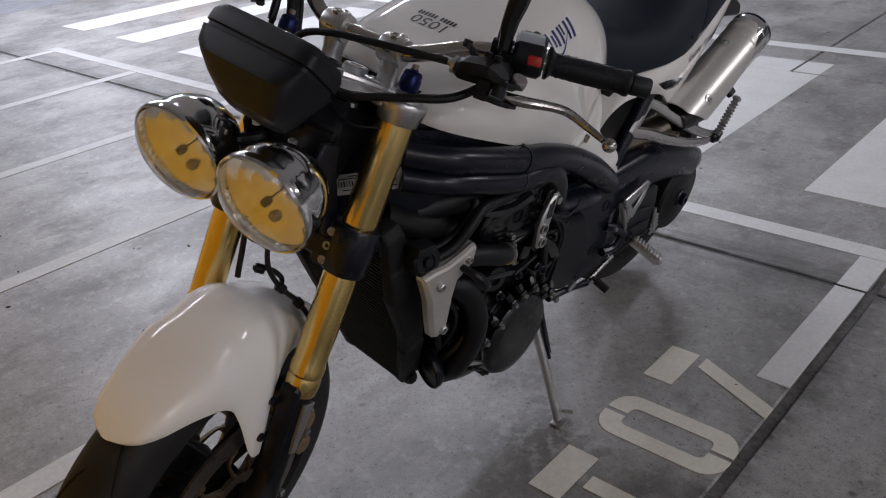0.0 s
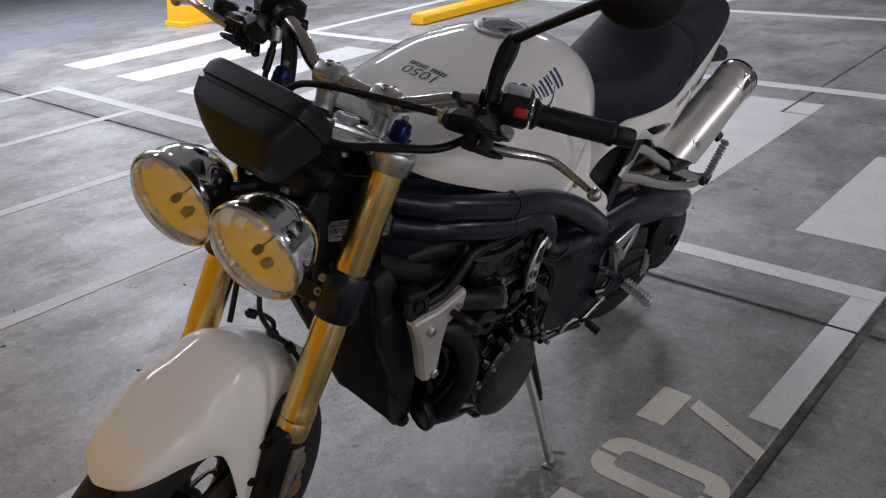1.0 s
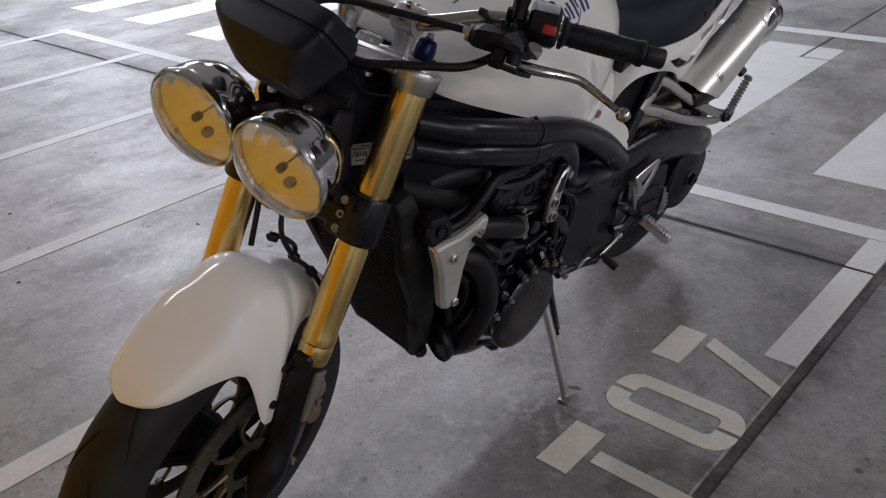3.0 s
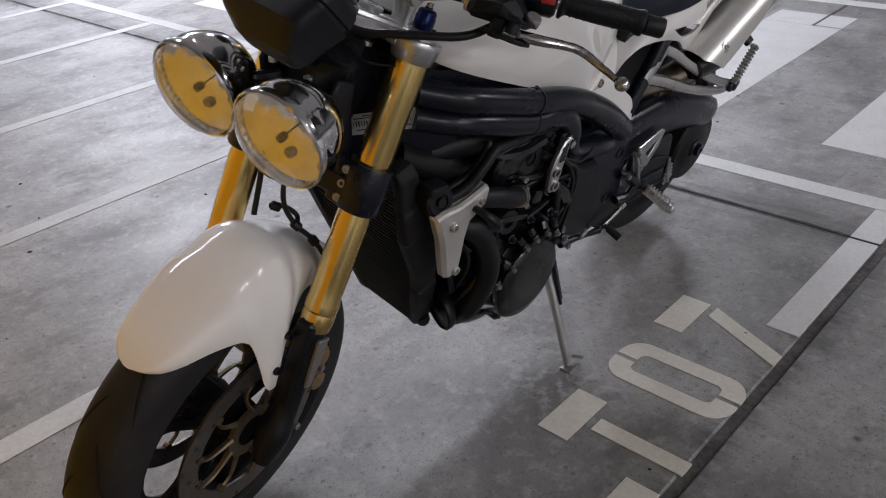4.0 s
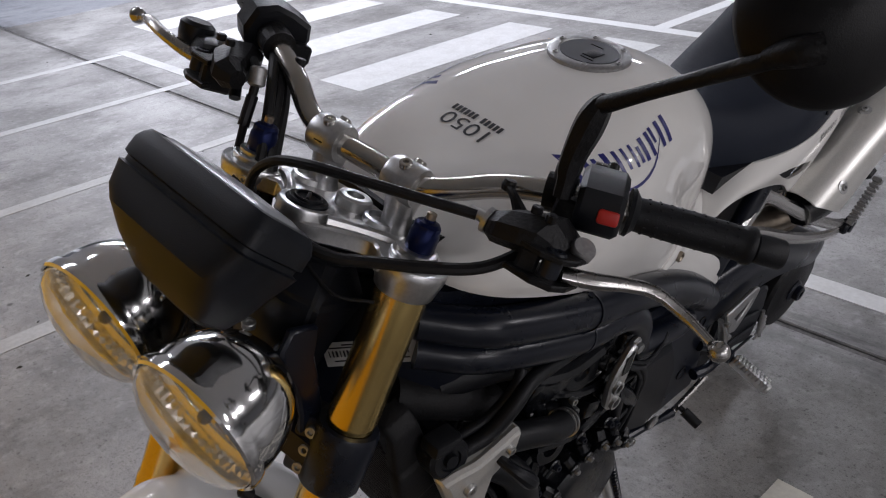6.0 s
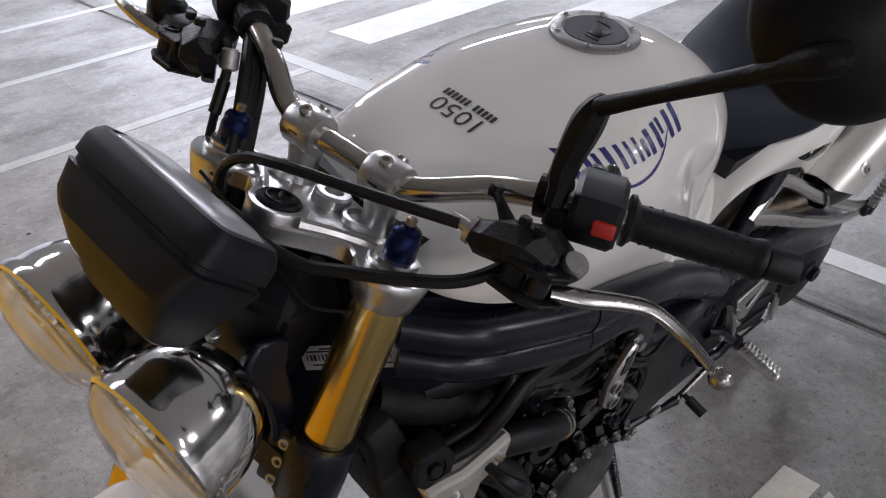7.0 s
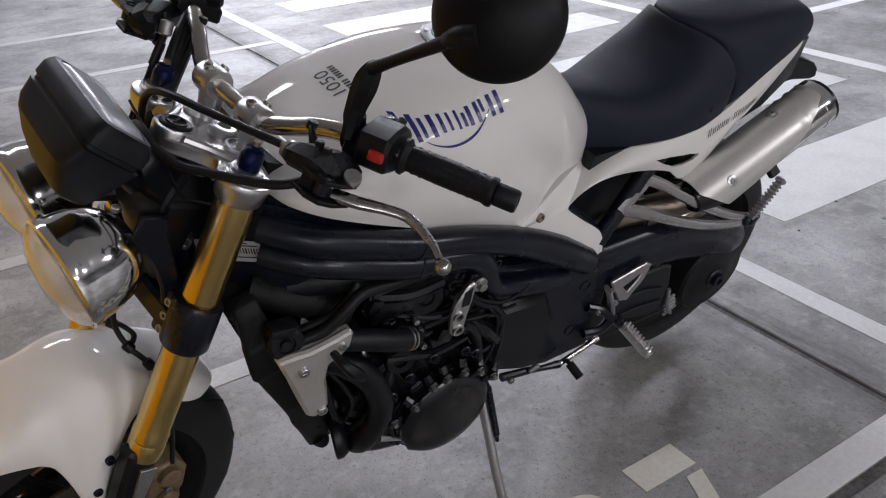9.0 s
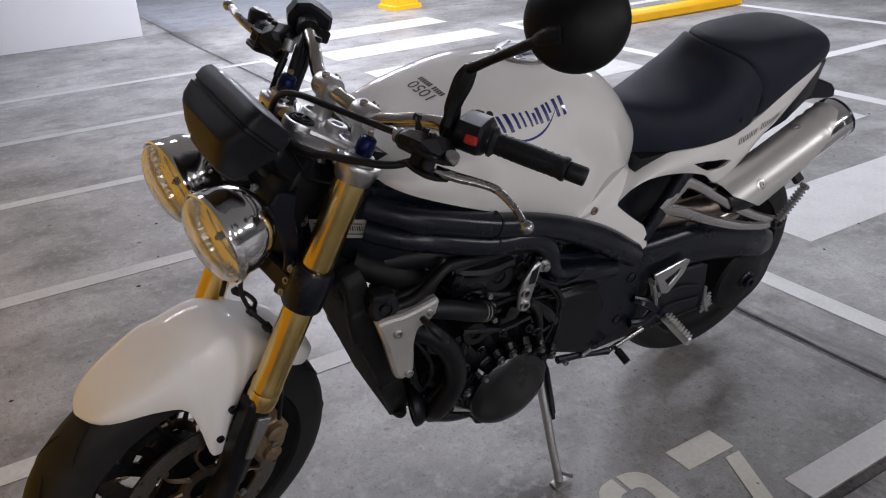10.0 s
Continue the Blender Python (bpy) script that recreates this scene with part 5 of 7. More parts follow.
def decal(polys, at, ex, ey, ray, tree, lift=0.0007):
    """Flat (x, y) polygons laid onto a surface: each point goes to at + x*ex + y*ey and then along ray until it meets the tree."""
    bm = bmesh.new()
    for poly in polys:
        vs = [bm.verts.new((x, y, 0)) for x, y in poly]
        bm.faces.new(vs)
    bmesh.ops.subdivide_edges(bm, edges=[e for e in bm.edges if e.calc_length() > 0.012], cuts=3, use_grid_fill=True)
    bmesh.ops.triangulate(bm, faces=bm.faces)
    d = Vector(ray).normalized()
    for v in bm.verts:
        o = Vector(at) + v.co.x * Vector(ex) + v.co.y * Vector(ey) - d * 0.15
        hit = tree.ray_cast(o, d)
        if hit[0]:
            v.co = hit[0] + (hit[1] if hit[1].dot(d) < 0 else -hit[1]) * lift
        else:
            v.co = o + d * 0.15
    return bm


# maker's emblem as plain blue strokes, taller towards the ends, and a sweeping underline
EMBLEM = [(0.0075, 0.0068, 0, 1), (0.021, 0.0064, 0, 1), (0.030, 0.005, 0.1, 0.9), (0.0415, 0.0064, 0, 1), (0.053, 0.005, 0.1, 1), (0.063, 0.004, 0.1, 1), (0.0735, 0.004, 0, 1), (0.082, 0.005, 0.05, 0.8), (0.0905, 0.0064, 0, 1), (0.103, 0.0064, 0, 1), (0.1115, 0.005, 0.42, 1), (0.125, 0.0068, 0, 1), (0.1375, 0.0068, 0, 1)]
for s in (1, -1):
    ex = Vector((-1.0, 0.0, 0.045)) if s > 0 else Vector((1.0, 0, -0.045))
    at = (0.914, s * 0.2, 0.957) if s > 0 else (0.734, s * 0.2, 0.965)
    ey = Vector((0.20 * s, 0, 1.0))
    for x, wide, low, high in EMBLEM:
        tall = 0.0200 + 0.0080 * abs(x / 0.0725 - 1) ** 1.6
        x, wide, y0 = x * 1.24, wide * 1.12, 0.010 - tall / 2
        bm = decal([[(x - wide / 2, y0 + tall * low), (x + wide / 2, y0 + tall * low), (x + wide / 2, y0 + tall * high), (x - wide / 2, y0 + tall * high)]], at, ex, ey, (0, -s, 0), tank_tree)
        part("emblem_bar", bm, BLUE_PAINT, tank, "blue stroke of the maker's emblem", smooth=0, recalc=False)
    n = 22
    top = [(0.034 + 0.116 * k / n, -0.003 - 0.0135 * math.sin(math.pi * (k / n) ** 0.80) + 0.012 * (k / n) ** 3) for k in range(n + 1)]
    polys = [[a, (a[0], a[1] - 0.0012 - 0.0026 * math.sin(math.pi * k / n)), (b[0], b[1] - 0.0012 - 0.0026 * math.sin(math.pi * (k + 1) / n)), b] for k, (a, b) in enumerate(zip(top, top[1:]))]
    bm = decal(polys, at, ex, ey, (0, -s, 0), tank_tree)
    bmesh.ops.remove_doubles(bm, verts=bm.verts, dist=0.0002)
    part("emblem_arc", bm, BLUE_PAINT, tank, "blue sweeping underline", smooth=0, recalc=False)


def lettering(text, size):
    cu = bpy.data.curves.new("lettering", "FONT")
    cu.body, cu.size, cu.resolution_u, cu.align_x, cu.align_y = text, size, 3, "CENTER", "CENTER"
    ob = bpy.data.objects.new("lettering", cu)
    scene.collection.objects.link(ob)
    me = ob.to_mesh()
    polys = [[tuple(me.vertices[i].co[:2]) for i in p.vertices] for p in me.polygons]
    ob.to_mesh_clear()
    bpy.data.objects.remove(ob)
    bpy.data.curves.remove(cu)
    return polys


# tank front: number, with a line of plain bars beneath; it reads from the saddle
down = (0, 0, -1)
bm = decal([[(x * 1.28, y) for x, y in p] for p in lettering("1050", 0.030)], (0.944, -0.008, 1.1), (0, -1, 0), (1, 0, 0), down, tank_tree)
part("capacity_number", bm, INK, tank, "dark grey number 1050", smooth=0, recalc=False)
bars = [[(-0.040 + k * 0.0067, 0), (-0.040 + k * 0.0067 + 0.0046, 0), (-0.040 + k * 0.0067 + 0.0046, 0.0095), (-0.040 + k * 0.0067, 0.0095)] for k in range(12) if k != 5]
for bar_outline in bars:
    bm = decal([bar_outline], (0.9215, -0.010, 1.1), (0, -1, 0), (1, 0, 0), down, tank_tree)
    part("lettering_bar", bm, INK, tank, smooth=0, recalc=False)

# seat: rider's saddle and pillion pad
def pad(stations, n_u=36, n_s=18):
    """stations: u, half width, top, edge height; the section is a soft arch with a skirt."""
    secs = []
    for u, w, t, e in stations:
        d = t - e
        secs.append((u, [(0, t), (w * 0.40, t - d * 0.03), (w * 0.72, t - d * 0.13), (w * 0.92, t - d * 0.36), (w * 1.0, t - d * 0.66), (w * 0.985, e), (w * 0.93, e - 0.012)]))
    bm = bmesh.new()
    g = lofted(secs, n_u, n_s)
    vs = rings(bm, [list(r) for r in g], closed=False, caps=False)
    bm.faces.new(vs[0])
    bm.faces.new(vs[-1][::-1])
    for a, b in zip(vs, vs[1:]):
        bm.faces.new((a[0], b[0], b[-1], a[-1]))
    return bm


def bowed(bm):
    """The joint between the two pads bows forward along the middle."""
    for v in bm.verts:
        v.co.x += 0.085 * max(0, 1 - (v.co.y / 0.118) ** 2) * math.exp(-((v.co.x - 0.165) / 0.075) ** 2)
    return bm


seat_bm = bowed(pad([(0.530, 0.050, 0.918, 0.800), (0.50, 0.062, 0.900, 0.786), (0.46, 0.076, 0.886, 0.780), (0.40, 0.103, 0.878, 0.784), (0.33, 0.126, 0.892, 0.792), (0.27, 0.131, 0.922, 0.801), (0.22, 0.128, 0.955, 0.812), (0.192, 0.125, 0.972, 0.822), (0.181, 0.121, 0.970, 0.830)], 60))
rider_seat = part("rider_seat", seat_bm, VINYL, bike, "blue-black vinyl rider saddle", 60)
seat_bm = bowed(pad([(0.172, 0.117, 0.968, 0.832), (0.163, 0.121, 0.980, 0.836), (0.12, 0.119, 0.988, 0.855), (0.05, 0.110, 0.990, 0.884), (-0.02, 0.094, 0.982, 0.900), (-0.075, 0.075, 0.966, 0.905), (-0.115, 0.056, 0.946, 0.900), (-0.142, 0.038, 0.926, 0.890), (-0.160, 0.018, 0.904, 0.880)], 60))
part("pillion_pad", seat_bm, VINYL, bike, "blue-black vinyl pillion pad", 60)
for s in (1, -1):
    bm = bmesh.new()
    lathe(bm, [(0.006, -0.002), (0.006, 0.002), (0.004, 0.003), (0.0005, 0.003)], axis((0.235, s * 0.130, 0.842), (0, s, 0.2)), 12)
    part("seat_stud", bm, PLASTIC, rider_seat)

# tail cowl with its air slot, and the side panel running down to a fin
UPPER = [(0.468, 0.063, 0.764), (0.446, 0.079, 0.776), (0.419, 0.098, 0.786), (0.389, 0.113, 0.793), (0.338, 0.127, 0.799), (0.277, 0.131, 0.804), (0.225, 0.128, 0.811), (0.139, 0.119, 0.845), (0.074, 0.109, 0.880), (0.004, 0.095, 0.906), (-0.07, 0.073, 0.912), (-0.112, 0.045, 0.902), (-0.150, 0.022, 0.886)]
LOWER = [(0.545, 0.122, 0.712), (0.510, 0.122, 0.738), (0.46, 0.124, 0.752), (0.382, 0.126, 0.746), (0.30, 0.126, 0.722), (0.250, 0.124, 0.690), (0.185, 0.118, 0.712), (0.116, 0.110, 0.768), (0.05, 0.098, 0.800), (-0.03, 0.076, 0.842), (-0.092, 0.046, 0.868), (-0.138, 0.024, 0.874)]
SLOT = [(0.356, 0.767), (0.315, 0.7645), (0.262, 0.756), (0.240, 0.751), (0.232, 0.745), (0.245, 0.737), (0.268, 0.732), (0.292, 0.732), (0.320, 0.745)]
def inside(poly, x, y):
    hit = False
    for (x0, y0), (x1, y1) in zip(poly, poly[1:] + poly[:1]):
        if (y0 > y) != (y1 > y) and x < (x1 - x0) * (y - y0) / (y1 - y0) + x0:
            hit = not hit
    return hit


tail_trees = {}
for s in (1, -1):
    up, lo = spline(UPPER, 300), spline(LOWER, 300)
    rows = []
    for a, b in zip(up, lo):
        rows.append([a + (b - a) * q + np.array((0, 0.008 * math.sin(math.pi * q), 0)) for q in np.linspace(0, 1, 60)])
    rows = np.array(rows) * np.array((1, s, 1))
    bm = bmesh.new()
    grid_shell(bm, rows, 0.006, (0, -s, -0.2), lambda p: not inside(SLOT, p[0], p[2]))
    tail_trees[s] = BVHTree.FromBMesh(bm)
    cowl = part("tail_cowl", bm, WHITE, bike, "glossy white tail cowl with an air slot", 40)
    if s > 0:
        tail = cowl
    seam = spline([(0.672, 0.141, 0.726), (0.63, 0.133, 0.743), (0.589, 0.120, 0.757), (0.536, 0.097, 0.763), (0.468, 0.063, 0.764)], 30)
    waist = [np.array((0.670, 0.1415, 0.718)) + (np.array((0.544, 0.124, 0.711)) - np.array((0.670, 0.1415, 0.718))) * q for q in np.linspace(0, 1, 30)]
    fin = spline([(0.668, 0.142, 0.716), (0.60, 0.137, 0.672), (0.52, 0.132, 0.630), (0.462, 0.129, 0.594), (0.440, 0.127, 0.568), (0.428, 0.126, 0.558)], 46)
    inner = spline([(0.544, 0.124, 0.711), (0.532, 0.1245, 0.699), (0.49, 0.1255, 0.664), (0.452, 0.126, 0.634), (0.434, 0.126, 0.606), (0.425, 0.126, 0.575), (0.426, 0.126, 0.560)], 31)
    bm = bmesh.new()
    # a lip tucked under the tank, the panel down to its waist, and the fin below
    rows = [[a + np.array((0, -0.035 * (1 - q), 0.004 * (1 - q))) for q in (0, 0.5, 0.97)] + [a + (b - a) * q + np.array((0, 0.004 * math.sin(math.pi * q), 0)) for q in np.linspace(0, 1, 10)] for a, b in zip(seam, waist)]
    grid_shell(bm, np.array(rows) * np.array((1, s, 1)), 0.006, (0, -s, 0))
    top = np.vstack([np.array(waist)[::2], inner])
    rows = [[a + (b - a) * q for q in np.linspace(0, 1, 8)] for a, b in zip(top, fin)]
    grid_shell(bm, np.array(rows) * np.array((1, s, 1)), 0.006, (0, -s, 0))
    panel = part("side_panel", bm, WHITE, bike, "white side panel ending in a fin", 40)
    bm = bmesh.new()
    lathe(bm, [(0.0085, -0.004), (0.0085, 0.001), (0.006, 0.002), (0.004, -0.001), (0.0005, -0.001)], axis((0.621, s * 0.1395, 0.727), (0, s, 0)), 16)
    part("panel_fastener", bm, PIPE, panel)
    ex = Vector((-0.966, 0, 0.258)) if s > 0 else Vector((0.966, 0, -0.258))
    at = (0.222, 0.2, 0.779) if s > 0 else (0.075, -0.2, 0.818)
    x = 0.0
    for k in range(11):   # two words as thin slanting strokes, the first of each a little taller
        tall, wide = (0.0165, 0.0085) if k in (0, 5) else (0.0135, 0.0030 if k == 7 else 0.0078)
        strokes = [(x, 0.0024)] + ([(x + wide - 0.0022, 0.0020)] if wide > 0.004 else [])
        polys = [[(a, 0), (a + w, 0), (a + w + 0.003, tall), (a + 0.003, tall)] for a, w in strokes]
        bm = decal(polys, at, ex, (0.26 * s, 0, 0.966), (0, -s, 0), tail_trees[s])
        part("lettering_bar", bm, INK, cowl, smooth=0, recalc=False)
        x += wide + 0.0046 + (0.010 if k == 4 else 0)
bm = bmesh.new()
rings(bm, [[(u, v * w, z) for v, z in ((1, hi), (-1, hi), (-0.9, lo), (0.9, lo))] for u, w, hi, lo in ((0.48, 0.10, 0.79, 0.74), (0.30, 0.11, 0.79, 0.72), (0.15, 0.105, 0.83, 0.74), (0.0, 0.090, 0.89, 0.77), (-0.12, 0.055, 0.89, 0.80))])
part("seat_base", bm, PLASTIC, bike, "black seat pan and undertray")

# rear light and plate carrier
bm = bmesh.new()
rings(bm, [[(u, v, z) for v, z in ((0.045, hi), (-0.045, hi), (-0.05, lo), (0.05, lo))] for u, hi, lo in ((-0.05, 0.840, 0.78), (-0.13, 0.836, 0.785), (-0.205, 0.808, 0.772), (-0.220, 0.795, 0.775))])
bmesh.ops.bevel(bm, geom=list(bm.edges), offset=0.004, segments=1, affect="EDGES")
part("rear_carrier", bm, PLASTIC, bike, "dark plastic carrier behind the tail")

# ---- frame, engine, radiator, exhaust, swing arm, stand ----
for s in (1, -1):
    def side(pts):
        return [(u, s * v, w) for u, v, w in pts]
    bm = bmesh.new()
    tube(bm, side([(1.108, 0.104, 0.853), (1.060, 0.142, 0.843), (1.02, 0.156, 0.832), (0.90, 0.170, 0.795), (0.82, 0.170, 0.773), (0.74, 0.162, 0.740), (0.65, 0.147, 0.690), (0.56, 0.137, 0.632), (0.47, 0.128, 0.567)]), [0.022, 0.0225, 0.023, 0.023, 0.023, 0.024, 0.027, 0.030, 0.028], 70, 20)
    upper = part("frame_tube", bm, FRAME, bike, "satin black twin-tube frame rail")
    bm = bmesh.new()
    tube(bm, side([(1.108, 0.104, 0.809), (1.060, 0.142, 0.800), (1.0, 0.160, 0.786), (0.90, 0.171, 0.756), (0.835, 0.172, 0.746), (0.785, 0.171, 0.728), (0.752, 0.168, 0.692), (0.735, 0.163, 0.650), (0.712, 0.157, 0.618), (0.66, 0.150, 0.598), (0.59, 0.147, 0.578), (0.53, 0.138, 0.556)]), [0.021, 0.021, 0.0215, 0.0215, 0.0215, 0.0215, 0.021, 0.020, 0.020, 0.021, 0.021, 0.018], 70, 20)
    lower = part("frame_tube", bm, FRAME, bike, "satin black twin-tube frame rail")
    bm = bmesh.new()
    for u, w, r in ((0.893, 0.793, 0.0245), (0.893, 0.7545, 0.0232)):
        tube(bm, side([(u + 0.002, 0.1705, w + 0.001), (u - 0.002, 0.1705, w - 0.001)]), r, 2, 20)
    lathe(bm, [(0.004, 0.0), (0.004, 0.003), (0.001, 0.003)], axis((0.893, s * 0.172, 0.819), (0, s * 0.3, 1)), 10)
    part("weld_collar", bm, FRAME, upper)
    # cast plate round the swing arm pivot
    bm = bmesh.new()
    outer = [(0.700, 0.714), (0.60, 0.667), (0.485, 0.602), (0.452, 0.580), (0.428, 0.535), (0.415, 0.45), (0.400, 0.345), (0.405, 0.312), (0.52, 0.308), (0.585, 0.325), (0.60, 0.42), (0.585, 0.50), (0.60, 0.545), (0.665, 0.575), (0.715, 0.60), (0.742, 0.66)]
    window = [(0.695, 0.660), (0.640, 0.650), (0.592, 0.618), (0.640, 0.624), (0.690, 0.640)]
    plate(bm, outer, 0.036, Matrix.Translation((0, s * 0.120 + 0.018, 0)) @ pose(0, 0, 0, 90, 0, 0), 0.008, window)
    cast = part("frame_plate", bm, FRAME, bike, "black cast frame plate")
    for u, w, r in ((0.461, 0.505, 0.014), (0.472, 0.388, 0.014)):
        bm = bmesh.new()
        lathe(bm, [(r, -0.004), (r, 0.0015), (r * 0.85, 0.0025), (r * 0.7, -0.003), (0.0006, -0.003)], axis((u, s * 0.138, w), (0, s, 0)), 20)
        part("pivot_cap", bm, CAST_BLACK, cast)
# headstock gusset
bm = bmesh.new()
rings(bm, [[(u, v * w, z) for v, z in ((1, hi), (-1, hi), (-1, lo), (1, lo))] for u, w, hi, lo in ((1.195, 0.016, 0.905, 0.70), (1.175, 0.026, 0.912, 0.68), (1.090, 0.1135, 0.895, 0.72), (1.02, 0.138, 0.885, 0.76), (0.96, 0.14, 0.87, 0.80))])
bmesh.ops.bevel(bm, geom=list(bm.edges), offset=0.008, segments=2, affect="EDGES")
headstock = part("headstock", bm, FRAME, bike, "black frame headstock")
lab_x = Vector((-0.068, 0.070, 0.022)).normalized()
lab_n = Vector((0.717, 0.697, 0.0))
lab_n = (lab_n - lab_x * lab_n.dot(lab_x)).normalized()
lab_m = Matrix((lab_x, lab_n, lab_x.cross(lab_n))).transposed().to_4x4()
lab_m.translation = Vector((1.137, 0.065, 0.795)) + lab_n * 0.0022
bm = bmesh.new()
block(bm, lab_m, (0.105, 0.0008, 0.036), 0)
sticker = part("maker_label", bm, PAPER, headstock, "white paper data label")
bm = bmesh.new()
for k in range(22):
    block(bm, lab_m @ Matrix.Translation((-0.046 + k * 0.0042, 0.0008, -0.001)), (0.0010 + 0.0012 * (k * 7 % 3) / 2, 0.0006, 0.009), 0)
for z, n in ((0.010, 0.085), (-0.010, 0.09), (-0.014, 0.06)):
    block(bm, lab_m @ Matrix.Translation((0, 0.0008, z)), (n, 0.0006, 0.0016), 0)
part("print_bars", bm, INK, sticker)
for u, w in ((1.176, 0.856), (1.192, 0.809)):
    bm = bmesh.new()
    bolt(bm, (u, 0.040, w), (0.45, 1, 0), 0.0062, 0.008)
    lathe(bm, [(0.009, -0.03), (0.009, -0.001), (0.007, 0.0)], axis((u, 0.040, w), (0.45, 1, 0)), 12)
    part("headstock_bolt", bm, BOLT, headstock)
# airbox and underside filler below the tank
bm = bmesh.new()
rings(bm, [[(u, v * w, z) for v, z in ((0.8, hi), (-0.8, hi), (-1, (hi + lo) / 2), (-0.8, lo), (0.8, lo), (1, (hi + lo) / 2))] for u, w, hi, lo in ((1.085, 0.105, 0.94, 0.80), (1.0, 0.142, 0.915, 0.70), (0.85, 0.148, 0.86, 0.72), (0.70, 0.125, 0.78, 0.62), (0.60, 0.105, 0.75, 0.54), (0.50, 0.095, 0.77, 0.50))])
part("airbox", bm, RADIATOR_PAINT, bike, "black airbox below the tank")

# engine
bm = bmesh.new()
def hull(sections):
    rings(bm, [[(u, v, w) for v, w in sec] for u, sec in sections])
def sect(w, lo, hi, c=0.25):
    d = (hi - lo) * c
    return [(w * 0.75, hi), (-w * 0.75, hi), (-w, hi - d), (-w, lo + d), (-w * 0.75, lo), (w * 0.75, lo), (w, lo + d), (w, hi - d)]
hull([(0.60, sect(0.10, 0.34, 0.52)), (0.64, sect(0.125, 0.31, 0.56)), (0.80, sect(0.135, 0.285, 0.56)), (0.92, sect(0.135, 0.30, 0.54)), (0.97, sect(0.11, 0.33, 0.48))])
crank = part("crankcase", bm, ENGINE, bike, "black engine crankcase", 30)
bm = bmesh.new()
rings(bm, [[(u0 + du, v, w) for du, v in ((0.10, 0.15), (0.10, -0.15), (-0.10, -0.15), (-0.10, 0.15))] for u0, w in ((0.815, 0.50), (0.825, 0.56))])
for k in range(5):
    rings(bm, [[(0.822 + k * 0.004 + du * q, v * q, 0.555 + k * 0.018 + dz) for du, v in ((0.105, 0.155), (0.105, -0.155), (-0.10, -0.155), (-0.10, 0.155))] for q, dz in ((0.96, 0), (1.0, 0.003), (1.0, 0.012), (0.96, 0.015))])
rings(bm, [[(0.845 + du * q, v * q, w) for du, v in ((0.115, 0.165), (0.115, -0.165), (-0.12, -0.165), (-0.12, 0.165))] for q, w in ((0.96, 0.64), (1.0, 0.65), (1.0, 0.705), (0.92, 0.73))])
bmesh.ops.bevel(bm, geom=[e for e in bm.edges if e.calc_length() > 0.03], offset=0.005, segments=1, affect="EDGES")
part("cylinder_head", bm, ENGINE, bike, "black finned cylinder block and head", 30)
# left covers: a flange, a smooth domed cover and the bolt towers along its upper edge
bm = bmesh.new()
lathe(bm, [(0.128, -0.03), (0.128, 0.006), (0.122, 0.012), (0.0005, 0.014)], axis((0.812, 0.128, 0.388), (0, 1, 0), (0, 0, 1)), 48)
cov = axis((0.792, 0.128, 0.345), (0, 1, 0), (0, 0, 1))
lathe(bm, [(0.108, -0.03), (0.108, 0.010), (0.106, 0.016), (0.100, 0.020), (0.097, 0.024), (0.095, 0.042), (0.088, 0.049), (0.070, 0.0535), (0.040, 0.056), (0.0005, 0.057)], cov, 56)
cover = part("generator_cover", bm, ENGINE, bike, "black round generator cover")
for u, w in ((0.913, 0.402), (0.872, 0.422), (0.838, 0.457), (0.809, 0.464), (0.772, 0.462), (0.735, 0.444), (0.700, 0.412)):
    at = Vector((u, 0.184, w))
    d = Vector((0.792, 0.184, 0.345)) - at
    d.normalize()
    bm = bmesh.new()
    lathe(bm, [(0.0115, -0.05), (0.0105, -0.002), (0.009, 0.0), (0.0005, 0.0)], axis(at, (0, 1, 0)), 14)
    tube(bm, [at + Vector((0, -0.020, 0)) - d * 0.018, at + Vector((0, -0.010, 0)), at + Vector((0, -0.014, 0)) + d * 0.020], [0.009, 0.0095, 0.006], 8, 8)
    part("bolt_tower", bm, ENGINE, cover)
    bm = bmesh.new()
    bolt(bm, at + Vector((0, 0.001, 0)), (0, 1, 0), 0.0046, 0.005)
    part("tower_bolt", bm, BOLT, cover)
# low lugs with dark screws round the rest of the cover's rim
for deg in (172, 204, 236, 268, 300, 332, 4):
    a = radians(deg)
    d = Vector((math.cos(a), 0, math.sin(a)))
    at = Vector((0.792, 0.150, 0.345)) + d * 0.103
    bm = bmesh.new()
    lathe(bm, [(0.0125, -0.03), (0.0120, -0.002), (0.0105, 0.0), (0.0005, 0.0)], axis(at, (0, 1, 0)), 14)
    tube(bm, [at - Vector((0, 0.004, 0)), at - d * 0.014 + Vector((0, 0.002, 0)), at - d * 0.030 + Vector((0, 0.008, 0))], [0.009, 0.008, 0.004], 8, 8)
    part("cover_lug", bm, ENGINE, cover)
    bm = bmesh.new()
    bolt(bm, at + Vector((0, 0.001, 0)), (0, 1, 0), 0.0055, 0.005)
    part("cover_bolt", bm, FRAME, cover)
